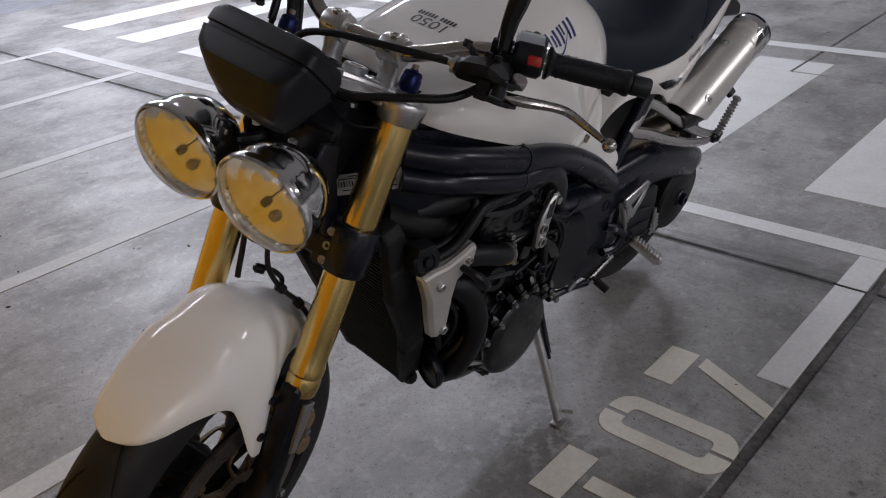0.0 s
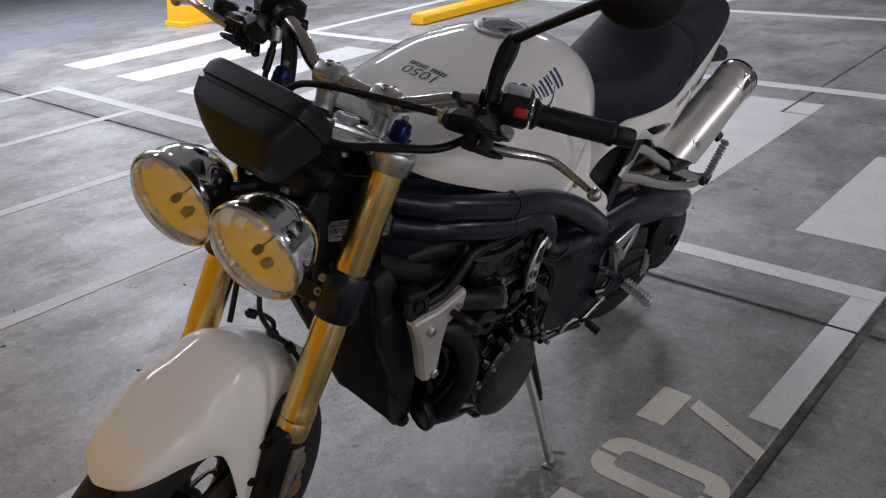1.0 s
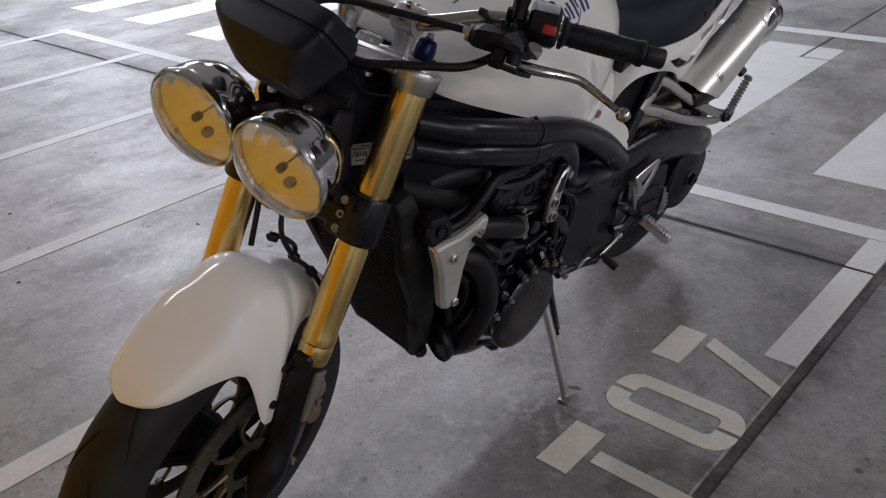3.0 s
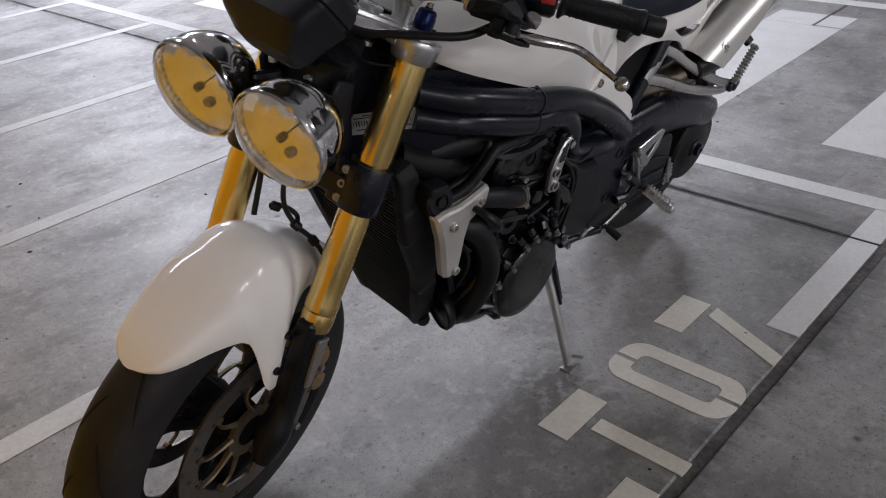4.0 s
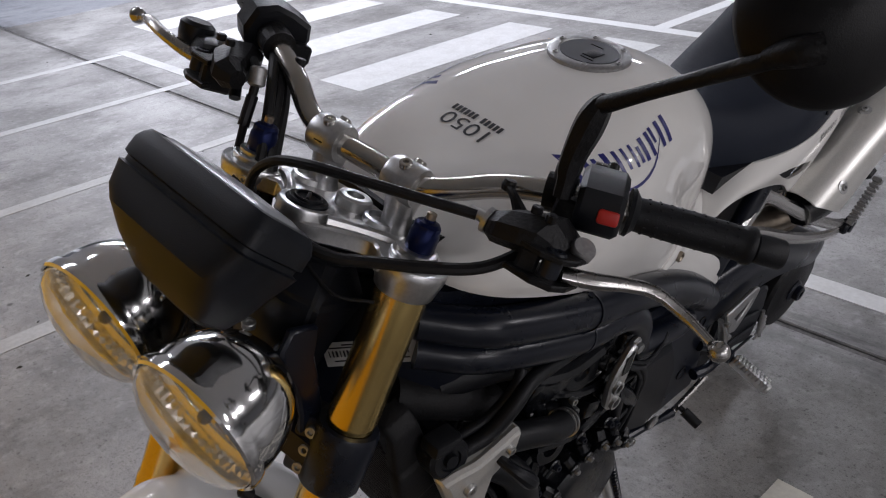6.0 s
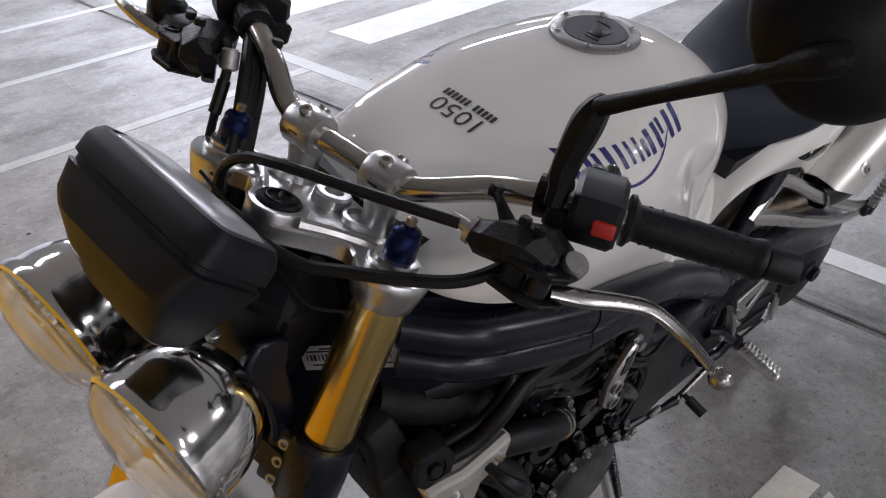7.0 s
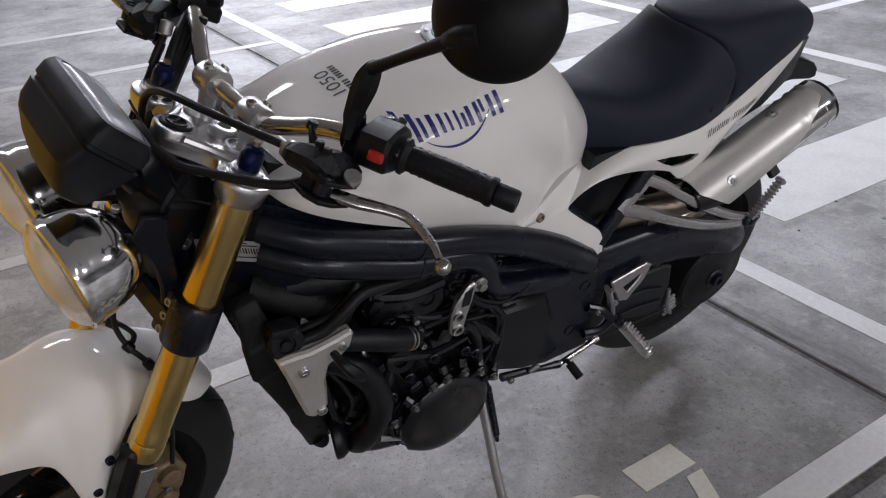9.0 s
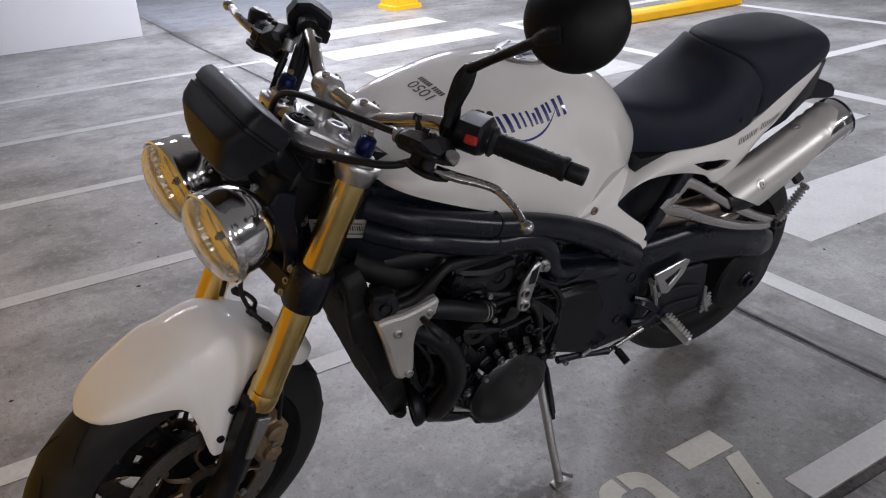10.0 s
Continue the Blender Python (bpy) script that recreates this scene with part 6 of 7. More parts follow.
# seam bead between the flange and the cover
bm = bmesh.new()
tube(bm, [cov @ Vector((0.101 * math.cos(a), 0.101 * math.sin(a), 0.021)) for a in np.linspace(0, 2 * math.pi, 49)], 0.0022, 96, 6)
part("cover_seam", bm, FRAME, cover)
bm = bmesh.new()
plate(bm, [(0.69, 0.555), (0.575, 0.545), (0.54, 0.47), (0.545, 0.37), (0.60, 0.345), (0.665, 0.375), (0.70, 0.45)], 0.05, Matrix.Translation((0, 0.158, 0)) @ pose(0, 0, 0, 90, 0, 0), 0.014)
sprocket_cover = part("sprocket_cover", bm, PLASTIC, bike, "black plastic sprocket cover")
# small upper engine castings, water pump, starter bosses
for u, v, w, r, l in ((0.90, 0.150, 0.545, 0.030, 0.035), (0.93, 0.145, 0.50, 0.028, 0.03), (0.955, 0.12, 0.43, 0.034, 0.03), (0.90, 0.148, 0.60, 0.022, 0.028), (0.76, 0.150, 0.56, 0.026, 0.025), (0.70, 0.140, 0.54, 0.022, 0.03), (0.86, 0.160, 0.665, 0.036, 0.018), (0.79, 0.160, 0.672, 0.034, 0.018), (0.94, 0.14, 0.375, 0.02, 0.03), (0.74, 0.150, 0.61, 0.03, 0.02), (0.70, 0.145, 0.50, 0.018, 0.03), (0.97, 0.12, 0.52, 0.02, 0.03)):
    bm = bmesh.new()
    lathe(bm, [(r, -0.03), (r, l * 0.7), (r * 0.82, l), (r * 0.4, l), (r * 0.35, l * 0.8), (0.0005, l * 0.8)], axis((u, v - 0.01, w), (0.15, 1, 0.1)), 18)
    part("engine_boss", bm, ENGINE, crank)
for pts, r in (([(0.97, 0.13, 0.36), (0.95, 0.155, 0.42), (0.93, 0.16, 0.48), (0.92, 0.16, 0.53)], 0.010), ([(0.93, 0.165, 0.56), (0.88, 0.172, 0.55), (0.83, 0.168, 0.53), (0.76, 0.16, 0.53)], 0.008), ([(0.91, 0.15, 0.64), (0.84, 0.172, 0.625), (0.77, 0.165, 0.63)], 0.007), ([(0.96, 0.15, 0.70), (0.90, 0.168, 0.695), (0.84, 0.17, 0.70)], 0.012), ([(0.78, 0.155, 0.58), (0.74, 0.17, 0.55), (0.70, 0.165, 0.50)], 0.014)):
    bm = bmesh.new()
    tube(bm, pts, r, 16, 8)
    part("engine_rib", bm, ENGINE, crank)
for u, v, w in ((0.887, 0.182, 0.639), (0.878, 0.182, 0.615), (0.868, 0.182, 0.574)):
    bm = bmesh.new()
    bolt(bm, (u, v - 0.004, w), (0.1, 1, 0.1), 0.0056, 0.006)
    part("engine_bolt", bm, BOLT, crank)

# ribs, webs, screw bosses and plugs cast into the engine's left side
rng = random.Random(11)
for k in range(26):
    u, w = rng.uniform(0.70, 0.955), rng.uniform(0.40, 0.69)
    if (u - 0.812) ** 2 + (w - 0.388) ** 2 < 0.128 ** 2:
        continue
    bm = bmesh.new()
    kind, r = rng.random(), rng.uniform(0.007, 0.016)
    v = 0.150 + rng.uniform(-0.004, 0.012)
    if kind < 0.12:
        tilt = rng.uniform(-20, 20)
        block(bm, pose(u, v, w, 0, tilt, 0), (rng.uniform(0.03, 0.075), 0.03, rng.uniform(0.005, 0.010)), 0.002, 1)
        part("engine_rib", bm, ENGINE, crank)
    elif kind < 0.72:
        lathe(bm, [(r, -0.02), (r, 0.006), (r * 0.85, 0.010), (r * 0.5, 0.010), (r * 0.45, 0.006), (0.0005, 0.006)], axis((u, v, w), (rng.uniform(-0.3, 0.4), 1, rng.uniform(-0.1, 0.5))), 12)
        part("engine_boss", bm, ENGINE, crank)
    else:
        block(bm, pose(u, v, w, rng.uniform(-15, 15), rng.uniform(-40, 40), 0), (rng.uniform(0.02, 0.045), 0.035, rng.uniform(0.018, 0.034)), 0.004, 2)
        part("engine_boss", bm, ENGINE, crank)
for u, v, w in ((0.748, 0.176, 0.492), (0.775, 0.180, 0.515), (0.842, 0.180, 0.530), (0.886, 0.176, 0.500), (0.915, 0.172, 0.462), (0.935, 0.168, 0.412)):
    bm = bmesh.new()
    lathe(bm, [(0.010, -0.03), (0.010, 0.0), (0.008, 0.002)], axis((u, v, w), (0.1, 1, 0.15)), 12)
    part("engine_boss", bm, ENGINE, crank)
    bm = bmesh.new()
    bolt(bm, (u, v + 0.002, w), (0.1, 1, 0.15), 0.0056, 0.006)
    part("engine_bolt", bm, FRAME, crank)
bm = bmesh.new()
tube(bm, [(0.925, 0.155, 0.338), (0.892, 0.160, 0.322), (0.855, 0.157, 0.299)], [0.007, 0.0045, 0.006], 8, 8)
part("sump_clip", bm, ALLOY, crank, "bright sump clip")

# cast engine hanger with two holes, and its bolt
bm = bmesh.new()
hang = Matrix.Translation((0, 0.199, 0)) @ pose(0, 0, 0, 90, 0, 0)
plate(bm, [(0.806, 0.694), (0.796, 0.700), (0.788, 0.692), (0.793, 0.660), (0.799, 0.630), (0.803, 0.600), (0.810, 0.590), (0.822, 0.590), (0.830, 0.600), (0.832, 0.640), (0.824, 0.664)], 0.012, hang, 0.003)
for u, w, r in ((0.817, 0.606, 0.0105), (0.819, 0.636, 0.0105)):
    ring_solid(bm, [(r, -0.001), (r, 0.004), (r * 0.65, 0.004), (r * 0.65, -0.001)], axis((u, 0.200, w), (0, 1, 0)), 20)
hanger = part("engine_hanger", bm, ALLOY, bike, "silver cast engine hanger")
bm = bmesh.new()
for u, w in ((0.817, 0.606), (0.819, 0.636)):
    lathe(bm, [(0.0068, 0), (0.0066, 0.0014), (0.0005, 0.0014)], axis((u, 0.1992, w), (0, 1, 0)), 16)
plate(bm, [(0.812, 0.684), (0.797, 0.690), (0.800, 0.655), (0.815, 0.655)], 0.0012, Matrix.Translation((0, 0.2002, 0)) @ pose(0, 0, 0, 90, 0, 0), 0)
part("hanger_recess", bm, ENGINE, hanger)
bm = bmesh.new()
lathe(bm, [(0.013, -0.03), (0.013, 0.0), (0.0145, 0.002), (0.0145, 0.006)], axis((0.770, 0.178, 0.673), (0, 1, 0)), 20)
bolt(bm, (0.770, 0.184, 0.673), (0, 1, 0), 0.0085, 0.010, False)
part("frame_bolt", bm, BOLT, bike, "zinc frame bolt")

# hoses
def hose(name, pts, r, material=RUBBER, label="", n=36):
    bm = bmesh.new()
    tube(bm, pts, r, n, 14)
    return part(name, bm, material, bike, label)


hose("coolant_hose", [(1.06, 0.15, 0.67), (1.02, 0.17, 0.655), (0.97, 0.182, 0.640), (0.93, 0.186, 0.622), (0.895, 0.180, 0.607), (0.875, 0.16, 0.597)], 0.0185, label="black rubber coolant hose")
bm = bmesh.new()
for k in (-0.0035, 0.0035):
    ring_solid(bm, [(0.0185, -0.002), (0.0205, -0.002), (0.0205, 0.002), (0.0185, 0.002)], axis((0.903 + k, 0.182, 0.611 + k * 0.4), (0.9, 0.25, 0.4)), 24)
part("hose_clip", bm, BOLT, bike, "zinc hose clip")
hose("coolant_hose", [(1.02, 0.13, 0.575), (0.99, 0.155, 0.565), (0.955, 0.165, 0.518), (0.935, 0.167, 0.452), (0.944, 0.162, 0.394), (0.958, 0.148, 0.348), (0.955, 0.12, 0.31)], 0.0225, label="black lower coolant hose")
hose("coolant_hose", [(1.07, 0.10, 0.73), (1.0, 0.125, 0.735), (0.94, 0.13, 0.715), (0.90, 0.12, 0.70)], 0.024, label="thick black hose behind the radiator")
hose("breather_pipe", [(1.085, 0.165, 0.675), (1.045, 0.175, 0.690), (1.015, 0.180, 0.720), (0.985, 0.176, 0.738), (0.93, 0.168, 0.728), (0.86, 0.165, 0.722), (0.80, 0.168, 0.715)], 0.0095, label="black bent steel coolant pipe")
hose("breather_pipe", [(1.075, 0.150, 0.68), (1.03, 0.162, 0.70), (1.0, 0.166, 0.73), (0.985, 0.160, 0.745)], 0.0075)
hose("wiring_lead", [(0.80, 0.19, 0.60), (0.77, 0.18, 0.57), (0.745, 0.17, 0.52), (0.73, 0.165, 0.46), (0.71, 0.165, 0.41)], 0.009)
hose("wiring_lead", [(0.79, 0.178, 0.66), (0.735, 0.180, 0.60), (0.70, 0.176, 0.54), (0.69, 0.170, 0.47), (0.70, 0.165, 0.40), (0.72, 0.16, 0.37)], 0.0035)
hose("wiring_lead", [(0.80, 0.172, 0.59), (0.75, 0.176, 0.585), (0.69, 0.168, 0.57), (0.66, 0.16, 0.56)], 0.003)
hose("wiring_lead", [(0.74, 0.172, 0.63), (0.715, 0.178, 0.575), (0.71, 0.175, 0.50), (0.725, 0.168, 0.43)], 0.004)
hose("wiring_lead", [(1.03, 0.11, 0.55), (1.02, 0.13, 0.50), (1.01, 0.14, 0.44), (0.99, 0.13, 0.40)], 0.006)
hose("wiring_lead", [(1.03, 0.14, 0.57), (1.0, 0.16, 0.52), (0.98, 0.15, 0.46), (0.985, 0.13, 0.40), (0.99, 0.11, 0.37)], 0.004)

hose("intake_duct", [(1.125, 0.085, 0.735), (1.08, 0.105, 0.715), (1.03, 0.118, 0.690), (0.99, 0.12, 0.655)], 0.027, RADIATOR_PAINT, "fat black duct behind the radiator")
hose("wiring_lead", [(0.80, 0.185, 0.66), (0.76, 0.186, 0.625), (0.725, 0.184, 0.60), (0.70, 0.178, 0.55), (0.705, 0.172, 0.50), (0.74, 0.170, 0.48)], 0.0045)
hose("wiring_lead", [(0.775, 0.180, 0.64), (0.72, 0.184, 0.612), (0.665, 0.172, 0.600), (0.64, 0.165, 0.605)], 0.0035)

# radiator, its silver shields, horn
rad_dir = Vector((0.150, 0, 0.455)).normalized()
rad_m = axis((1.083, 0.0, 0.525), Vector((rad_dir.z, 0, -rad_dir.x)), (0, 0, 1))
def rp(v, q, d=0.0):
    """A point of the radiator: v to the left, q up along it, d forward."""
    return Vector((1.083, v, 0.525)) + rad_dir * q + Vector((rad_dir.z, 0, -rad_dir.x)) * d
bm = bmesh.new()
def rad_slab(ys, d0, d1):
    rings(bm, [[rp(v, q, d) for v, q in ys] for d in (d0, d1)])
rad_slab([(0.120, 0.215), (0.132, 0.10), (0.128, -0.02), (0.075, -0.235), (-0.075, -0.235), (-0.128, -0.02), (-0.132, 0.10), (-0.120, 0.215)], -0.022, 0.018)
bmesh.ops.bevel(bm, geom=list(bm.edges), offset=0.005, segments=1, affect="EDGES")
radiator = part("radiator", bm, FINS, bike, "black radiator with fine fins", 30)
for k in range(40):
    q = 0.205 - k * 0.0108
    half_w = np.interp(q, [-0.235, -0.02, 0.10, 0.215], [0.070, 0.120, 0.124, 0.114])
    bm = bmesh.new()
    block(bm, Matrix.Translation(rp(0, q, 0.019)) @ rad_m.to_3x3().to_4x4(), (half_w * 2, 0.0035, 0.004), 0)
    part("fin", bm, FINS, radiator)
for s in (1, -1):
    bm = bmesh.new()
    rings(bm, [[rp(s * (v + dv), q, d) for dv, d in ((0.012, -0.026), (0.012, f - 0.006), (0.007, f), (-0.014, f - 0.002), (-0.014, -0.026))] for v, q, f in ((0.112, 0.224, 0.012), (0.124, 0.205, 0.014), (0.126, 0.15, 0.024), (0.132, 0.145, 0.028), (0.132, 0.085, 0.038), (0.128, 0.075, 0.034), (0.124, -0.03, 0.024), (0.110, -0.085, 0.022), (0.113, -0.09, 0.025), (0.096, -0.145, 0.022), (0.072, -0.235, 0.020))])
    bmesh.ops.bevel(bm, geom=list(bm.edges), offset=0.0025, segments=1, affect="EDGES")
    tube(bm, [rp(s * 0.078, -0.22, 0), rp(s * 0.078, -0.246, -0.005), rp(s * 0.078, -0.256, -0.01)], [0.017, 0.015, 0.008], 8, 10)
    part("radiator_tank", bm, RADIATOR_PAINT, radiator, "black radiator side tank")
    bm = bmesh.new()
    block(bm, pose(1.100, s * 0.150, 0.680, 8 * s, 12, 0), (0.052, 0.036, 0.044), 0.009, 2)
    block(bm, pose(1.106, s * 0.156, 0.704, 0, -8, 0), (0.042, 0.030, 0.020), 0.006, 2)
    lathe(bm, [(0.027, -0.012), (0.027, 0.004), (0.022, 0.008), (0.014, 0.008), (0.013, 0.005), (0.009, 0.005), (0.008, 0.011), (0.0005, 0.011)], axis((1.104, s * 0.166, 0.684), (0.15, s, 0.25)), 20)
    part("mount_rubber", bm, RUBBER, radiator, "dusty rubber radiator mount")
    bm = bmesh.new()
    outline = [(1.124, 0.664), (1.10, 0.671), (1.055, 0.678), (1.012, 0.688), (1.004, 0.684), (1.010, 0.655), (1.026, 0.640), (1.046, 0.632), (1.049, 0.600), (1.043, 0.555), (1.039, 0.520), (1.050, 0.504), (1.066, 0.500), (1.076, 0.512), (1.090, 0.555), (1.106, 0.610)]
    t2 = bmesh.new()
    plate(t2, outline, 0.024, Matrix.Translation((0, 0.194, 0)) @ pose(0, 0, 0, 90, 0, 0), 0.006)
    tube(t2, [(1.119, 0.187, 0.659), (1.10, 0.187, 0.666), (1.055, 0.187, 0.673), (1.012, 0.187, 0.683)], 0.0075, 14, 8)
    for v in t2.verts:   # dished: the lower end leans in
        v.co.y -= 0.018 * max(0, (0.62 - v.co.z) / 0.12) + 0.010 * max(0, (v.co.x - 1.08) / 0.04)
        v.co.y *= s
    join(bm, t2)
    shield = part("radiator_shield", bm, SHIELD, bike, "matt silver radiator shield")
    for u, v, w in ((1.087, 0.1915, 0.637), (1.052, 0.1795, 0.518), (1.026, 0.194, 0.664)):
        bm = bmesh.new()
        bolt(bm, (u, s * v, w), (0, s, 0), 0.0085 if w < 0.66 else 0.006, 0.005)
        part("shield_bolt", bm, BOLT, shield)
    bm = bmesh.new()
    tube(bm, [(1.040, s * 0.19, 0.655), (1.035, s * 0.215, 0.650), (1.020, s * 0.225, 0.632), (1.005, s * 0.222, 0.612)], [0.006, 0.008, 0.011, 0.007], 12, 10)
    part("indicator_stalk", bm, PLASTIC, shield, "short black stalk on the shield")
bm = bmesh.new()
hm = axis((0.990, 0.112, 0.338), (0.9, -0.25, -0.12))
lathe(bm, [(0.024, -0.020), (0.036, -0.014), (0.042, -0.004), (0.043, 0.006), (0.040, 0.009), (0.036, 0.005), (0.018, 0.004), (0.010, 0.008), (0.0005, 0.008)], hm, 28)
tube(bm, [(1.02, 0.10, 0.37), (1.04, 0.08, 0.42), (1.03, 0.06, 0.47)], 0.006, 8, 8)
part("horn", bm, PLASTIC, bike, "black horn under the radiator")
# exhaust: headers, collector, silencers
for v in (-0.09, 0.0, 0.09):
    bm = bmesh.new()
    tube(bm, [(0.95, v, 0.64), (1.0, v, 0.62), (1.025, v * 0.95, 0.55), (1.02, v * 0.9, 0.44), (0.985, v * 0.8, 0.33), (0.92, v * 0.7, 0.285), (0.82, v * 0.6, 0.262)], 0.020, 40, 14)
    part("exhaust_header", bm, ENGINE, bike, "blackened steel exhaust header")
bm = bmesh.new()
tube(bm, [(0.955, 0.12, 0.312), (0.90, 0.115, 0.278), (0.84, 0.105, 0.255), (0.77, 0.09, 0.255)], 0.022, 12, 14)
part("sump_pipe", bm, ENGINE, bike, "black pipe along the sump")
bm = bmesh.new()
tube(bm, [(0.80, 0.0, 0.26), (0.70, 0.0, 0.25), (0.56, 0.0, 0.28), (0.46, 0.03, 0.42), (0.40, 0.07, 0.58), (0.31, 0.085, 0.60), (0.22, 0.10, 0.605), (0.17, 0.125, 0.635)], [0.035, 0.04, 0.035, 0.028, 0.026, 0.026, 0.03, 0.034], 60, 18)
tube(bm, [(0.30, 0.08, 0.605), (0.26, 0.0, 0.60), (0.22, -0.10, 0.605), (0.17, -0.125, 0.635)], [0.026, 0.026, 0.03, 0.034], 20, 16)
part("link_pipe", bm, PIPE, bike, "tan discoloured exhaust link pipe")
bm = bmesh.new()
rings(bm, [[(u, 0.085 + v, w) for v, w in ((0.03, hi), (-0.03, hi), (-0.03, lo), (0.03, lo))] for u, hi, lo in ((0.30, 0.600, 0.565), (0.26, 0.585, 0.535), (0.18, 0.560, 0.525), (0.10, 0.565, 0.545))])
bmesh.ops.bevel(bm, geom=list(bm.edges), offset=0.006, segments=2, affect="EDGES")
part("silencer_box", bm, PIPE, bike, "tan steel exhaust box")
for s in (1, -1):
    a, b = Vector((0.196, s * 0.138, 0.650)), Vector((-0.130, s * 0.120, 0.768))
    d = (b - a).normalized()
    em = axis(a, d, (0, 0, 1))
    L = (b - a).length
    bm = bmesh.new()
    lathe(bm, [(0.049, 0.030), (0.0515, 0.034), (0.052, 0.040), (0.052, L - 0.03), (0.0535, L - 0.028), (0.0535, L - 0.006), (0.051, L), (0.046, L + 0.002), (0.046, L - 0.006), (0.020, L - 0.008), (0.020, L - 0.05), (0.0006, L - 0.05)], em, 48)
    can = part("silencer", bm, CHROME, bike, "polished steel silencer under the tail")
    bm = bmesh.new()
    out = em.to_3x3().inverted() @ Vector((0.12, s * 1.0, 0.55))
    mid = math.atan2(out.y, out.x)
    rows = []
    for q in np.linspace(0, 1, 40):
        spread = 1.0 - 0.85 * q - 0.75 * max(0, (q - 0.62) / 0.38) ** 2
        lift = 0.004 + (0.002 * math.sin((q - 0.80) * 70) if q > 0.80 else 0)
        rows.append([em @ Vector(((0.052 + lift) * math.cos(mid + s * t), (0.052 + lift) * math.sin(mid + s * t), z0 + q * (L - 0.028 - z0))) for t in np.linspace(-1.75, spread, 30) for z0 in (-0.036 + 0.080 * min(1, max(0, (t + 0.4) / 1.6)),)])
    def to_axis(p):
        w = Vector(p) - a
        w = w - d * w.dot(d)
        return -np.array(w.normalized())
    grid_shell(bm, rows, 0.0025, to_axis)
    shield = part("heat_shield", bm, SHIELD, can, "matt silver heat shield")
    bm = bmesh.new()
    lathe(bm, [(0.030, -0.030), (0.036, -0.015), (0.046, 0.012), (0.0495, 0.031)], em, 32)
    part("front_cone", bm, ENGINE, can, "black front cone")
    bm = bmesh.new()
    t = mid + s * 1.30
    block(bm, em @ pose(0.060 * math.cos(t), 0.060 * math.sin(t), 0.17, 0, 0, math.degrees(t)), (0.022, 0.014, 0.026), 0.003, 1)
    part("mount_tab", bm, CAST_BLACK, can)
    for z in (0.040, 0.212):
        t = mid + (-0.10 if z < 0.1 else -1.20)
        n = em.to_3x3() @ Vector((math.cos(t), math.sin(t), 0))
        p = em @ Vector((0.0555 * math.cos(t), 0.0555 * math.sin(t), z))
        bm = bmesh.new()
        lathe(bm, [(0.0125, -0.002), (0.0125, 0.001), (0.010, 0.002)], axis(p, n), 18)
        bolt(bm, p, n, 0.0068, 0.005)
        part("shield_bolt", bm, BOLT, can)
    bm = bmesh.new()
    ring_solid(bm, [(0.0465, L - 0.004), (0.0525, L - 0.004), (0.0525, L + 0.004), (0.0465, L + 0.004)], em, 40)
    part("end_ring", bm, FRAME, can, "sooty end ring")
    # alloy pillion hanger
    bm = bmesh.new()
    def sp(pts):
        return [(u, s * v, w) for u, v, w in pts]
    arm = dict(flat=0.62, ref=(0, 1, 0))
    tube(bm, sp([(0.348, 0.122, 0.716), (0.314, 0.130, 0.699), (0.26, 0.145, 0.666), (0.201, 0.160, 0.631), (0.12, 0.172, 0.590), (0.062, 0.178, 0.568)]), [0.012, 0.0115, 0.0115, 0.0115, 0.011, 0.011], 30, 8, **arm)
    tube(bm, sp([(0.396, 0.122, 0.660), (0.340, 0.136, 0.642), (0.27, 0.152, 0.613), (0.186, 0.168, 0.583), (0.10, 0.176, 0.561), (0.062, 0.178, 0.562)]), [0.014, 0.014, 0.013, 0.012, 0.011, 0.011], 30, 8, **arm)
    tube(bm, sp([(0.344, 0.122, 0.718), (0.370, 0.122, 0.687), (0.398, 0.122, 0.656)]), 0.014, 8, 8, **arm)
    hang_ob = part("pillion_hanger", bm, HANGER, bike, "polished cast alloy pillion hanger")
    bm = bmesh.new()
    lathe(bm, [(0.010, -0.012), (0.014, -0.008), (0.014, 0.008), (0.010, 0.012)], axis((0.060, s * 0.180, 0.562), (0, s, 0)), 18)
    block(bm, pose(0.050, s * 0.186, 0.566, 0, -35, 0), (0.018, 0.020, 0.03), 0.004)
    part("peg_pivot", bm, FRAME, hang_ob)
    bm = bmesh.new()
    pg = axis((0.064, s * 0.190, 0.574), (-0.55, 0, 0.80), (0, 1, 0))
    steps = [(0.0065, 0.0)]
    for k in range(10):
        z = 0.008 + k * 0.0082
        steps += [(0.0065, z), (0.0095, z + 0.0008), (0.0095, z + 0.0042), (0.0065, z + 0.005)]
    steps += [(0.0065, 0.091), (0.0098, 0.093), (0.0098, 0.100), (0.006, 0.103)]
    lathe(bm, [(r * 1.25, z) for r, z in steps], pg @ pose(0, 0, 0, 0, 0, 45), 4)
    part("pillion_peg", bm, ALLOY_DULL, hang_ob, "folded ribbed pillion peg")
    # subframe rails
    bm = bmesh.new()
    tube(bm, sp([(0.345, 0.112, 0.735), (0.385, 0.113, 0.668), (0.432, 0.113, 0.590)]), 0.017, 12, 12)
    tube(bm, sp([(0.54, 0.090, 0.70), (0.47, 0.100, 0.640), (0.43, 0.108, 0.600)]), 0.015, 12, 10)
    tube(bm, sp([(0.42, 0.108, 0.615), (0.36, 0.110, 0.690), (0.27, 0.10, 0.76), (0.05, 0.08, 0.85)]), 0.0125, 20, 10)
    part("subframe_tube", bm, FRAME, bike, "black subframe tube")

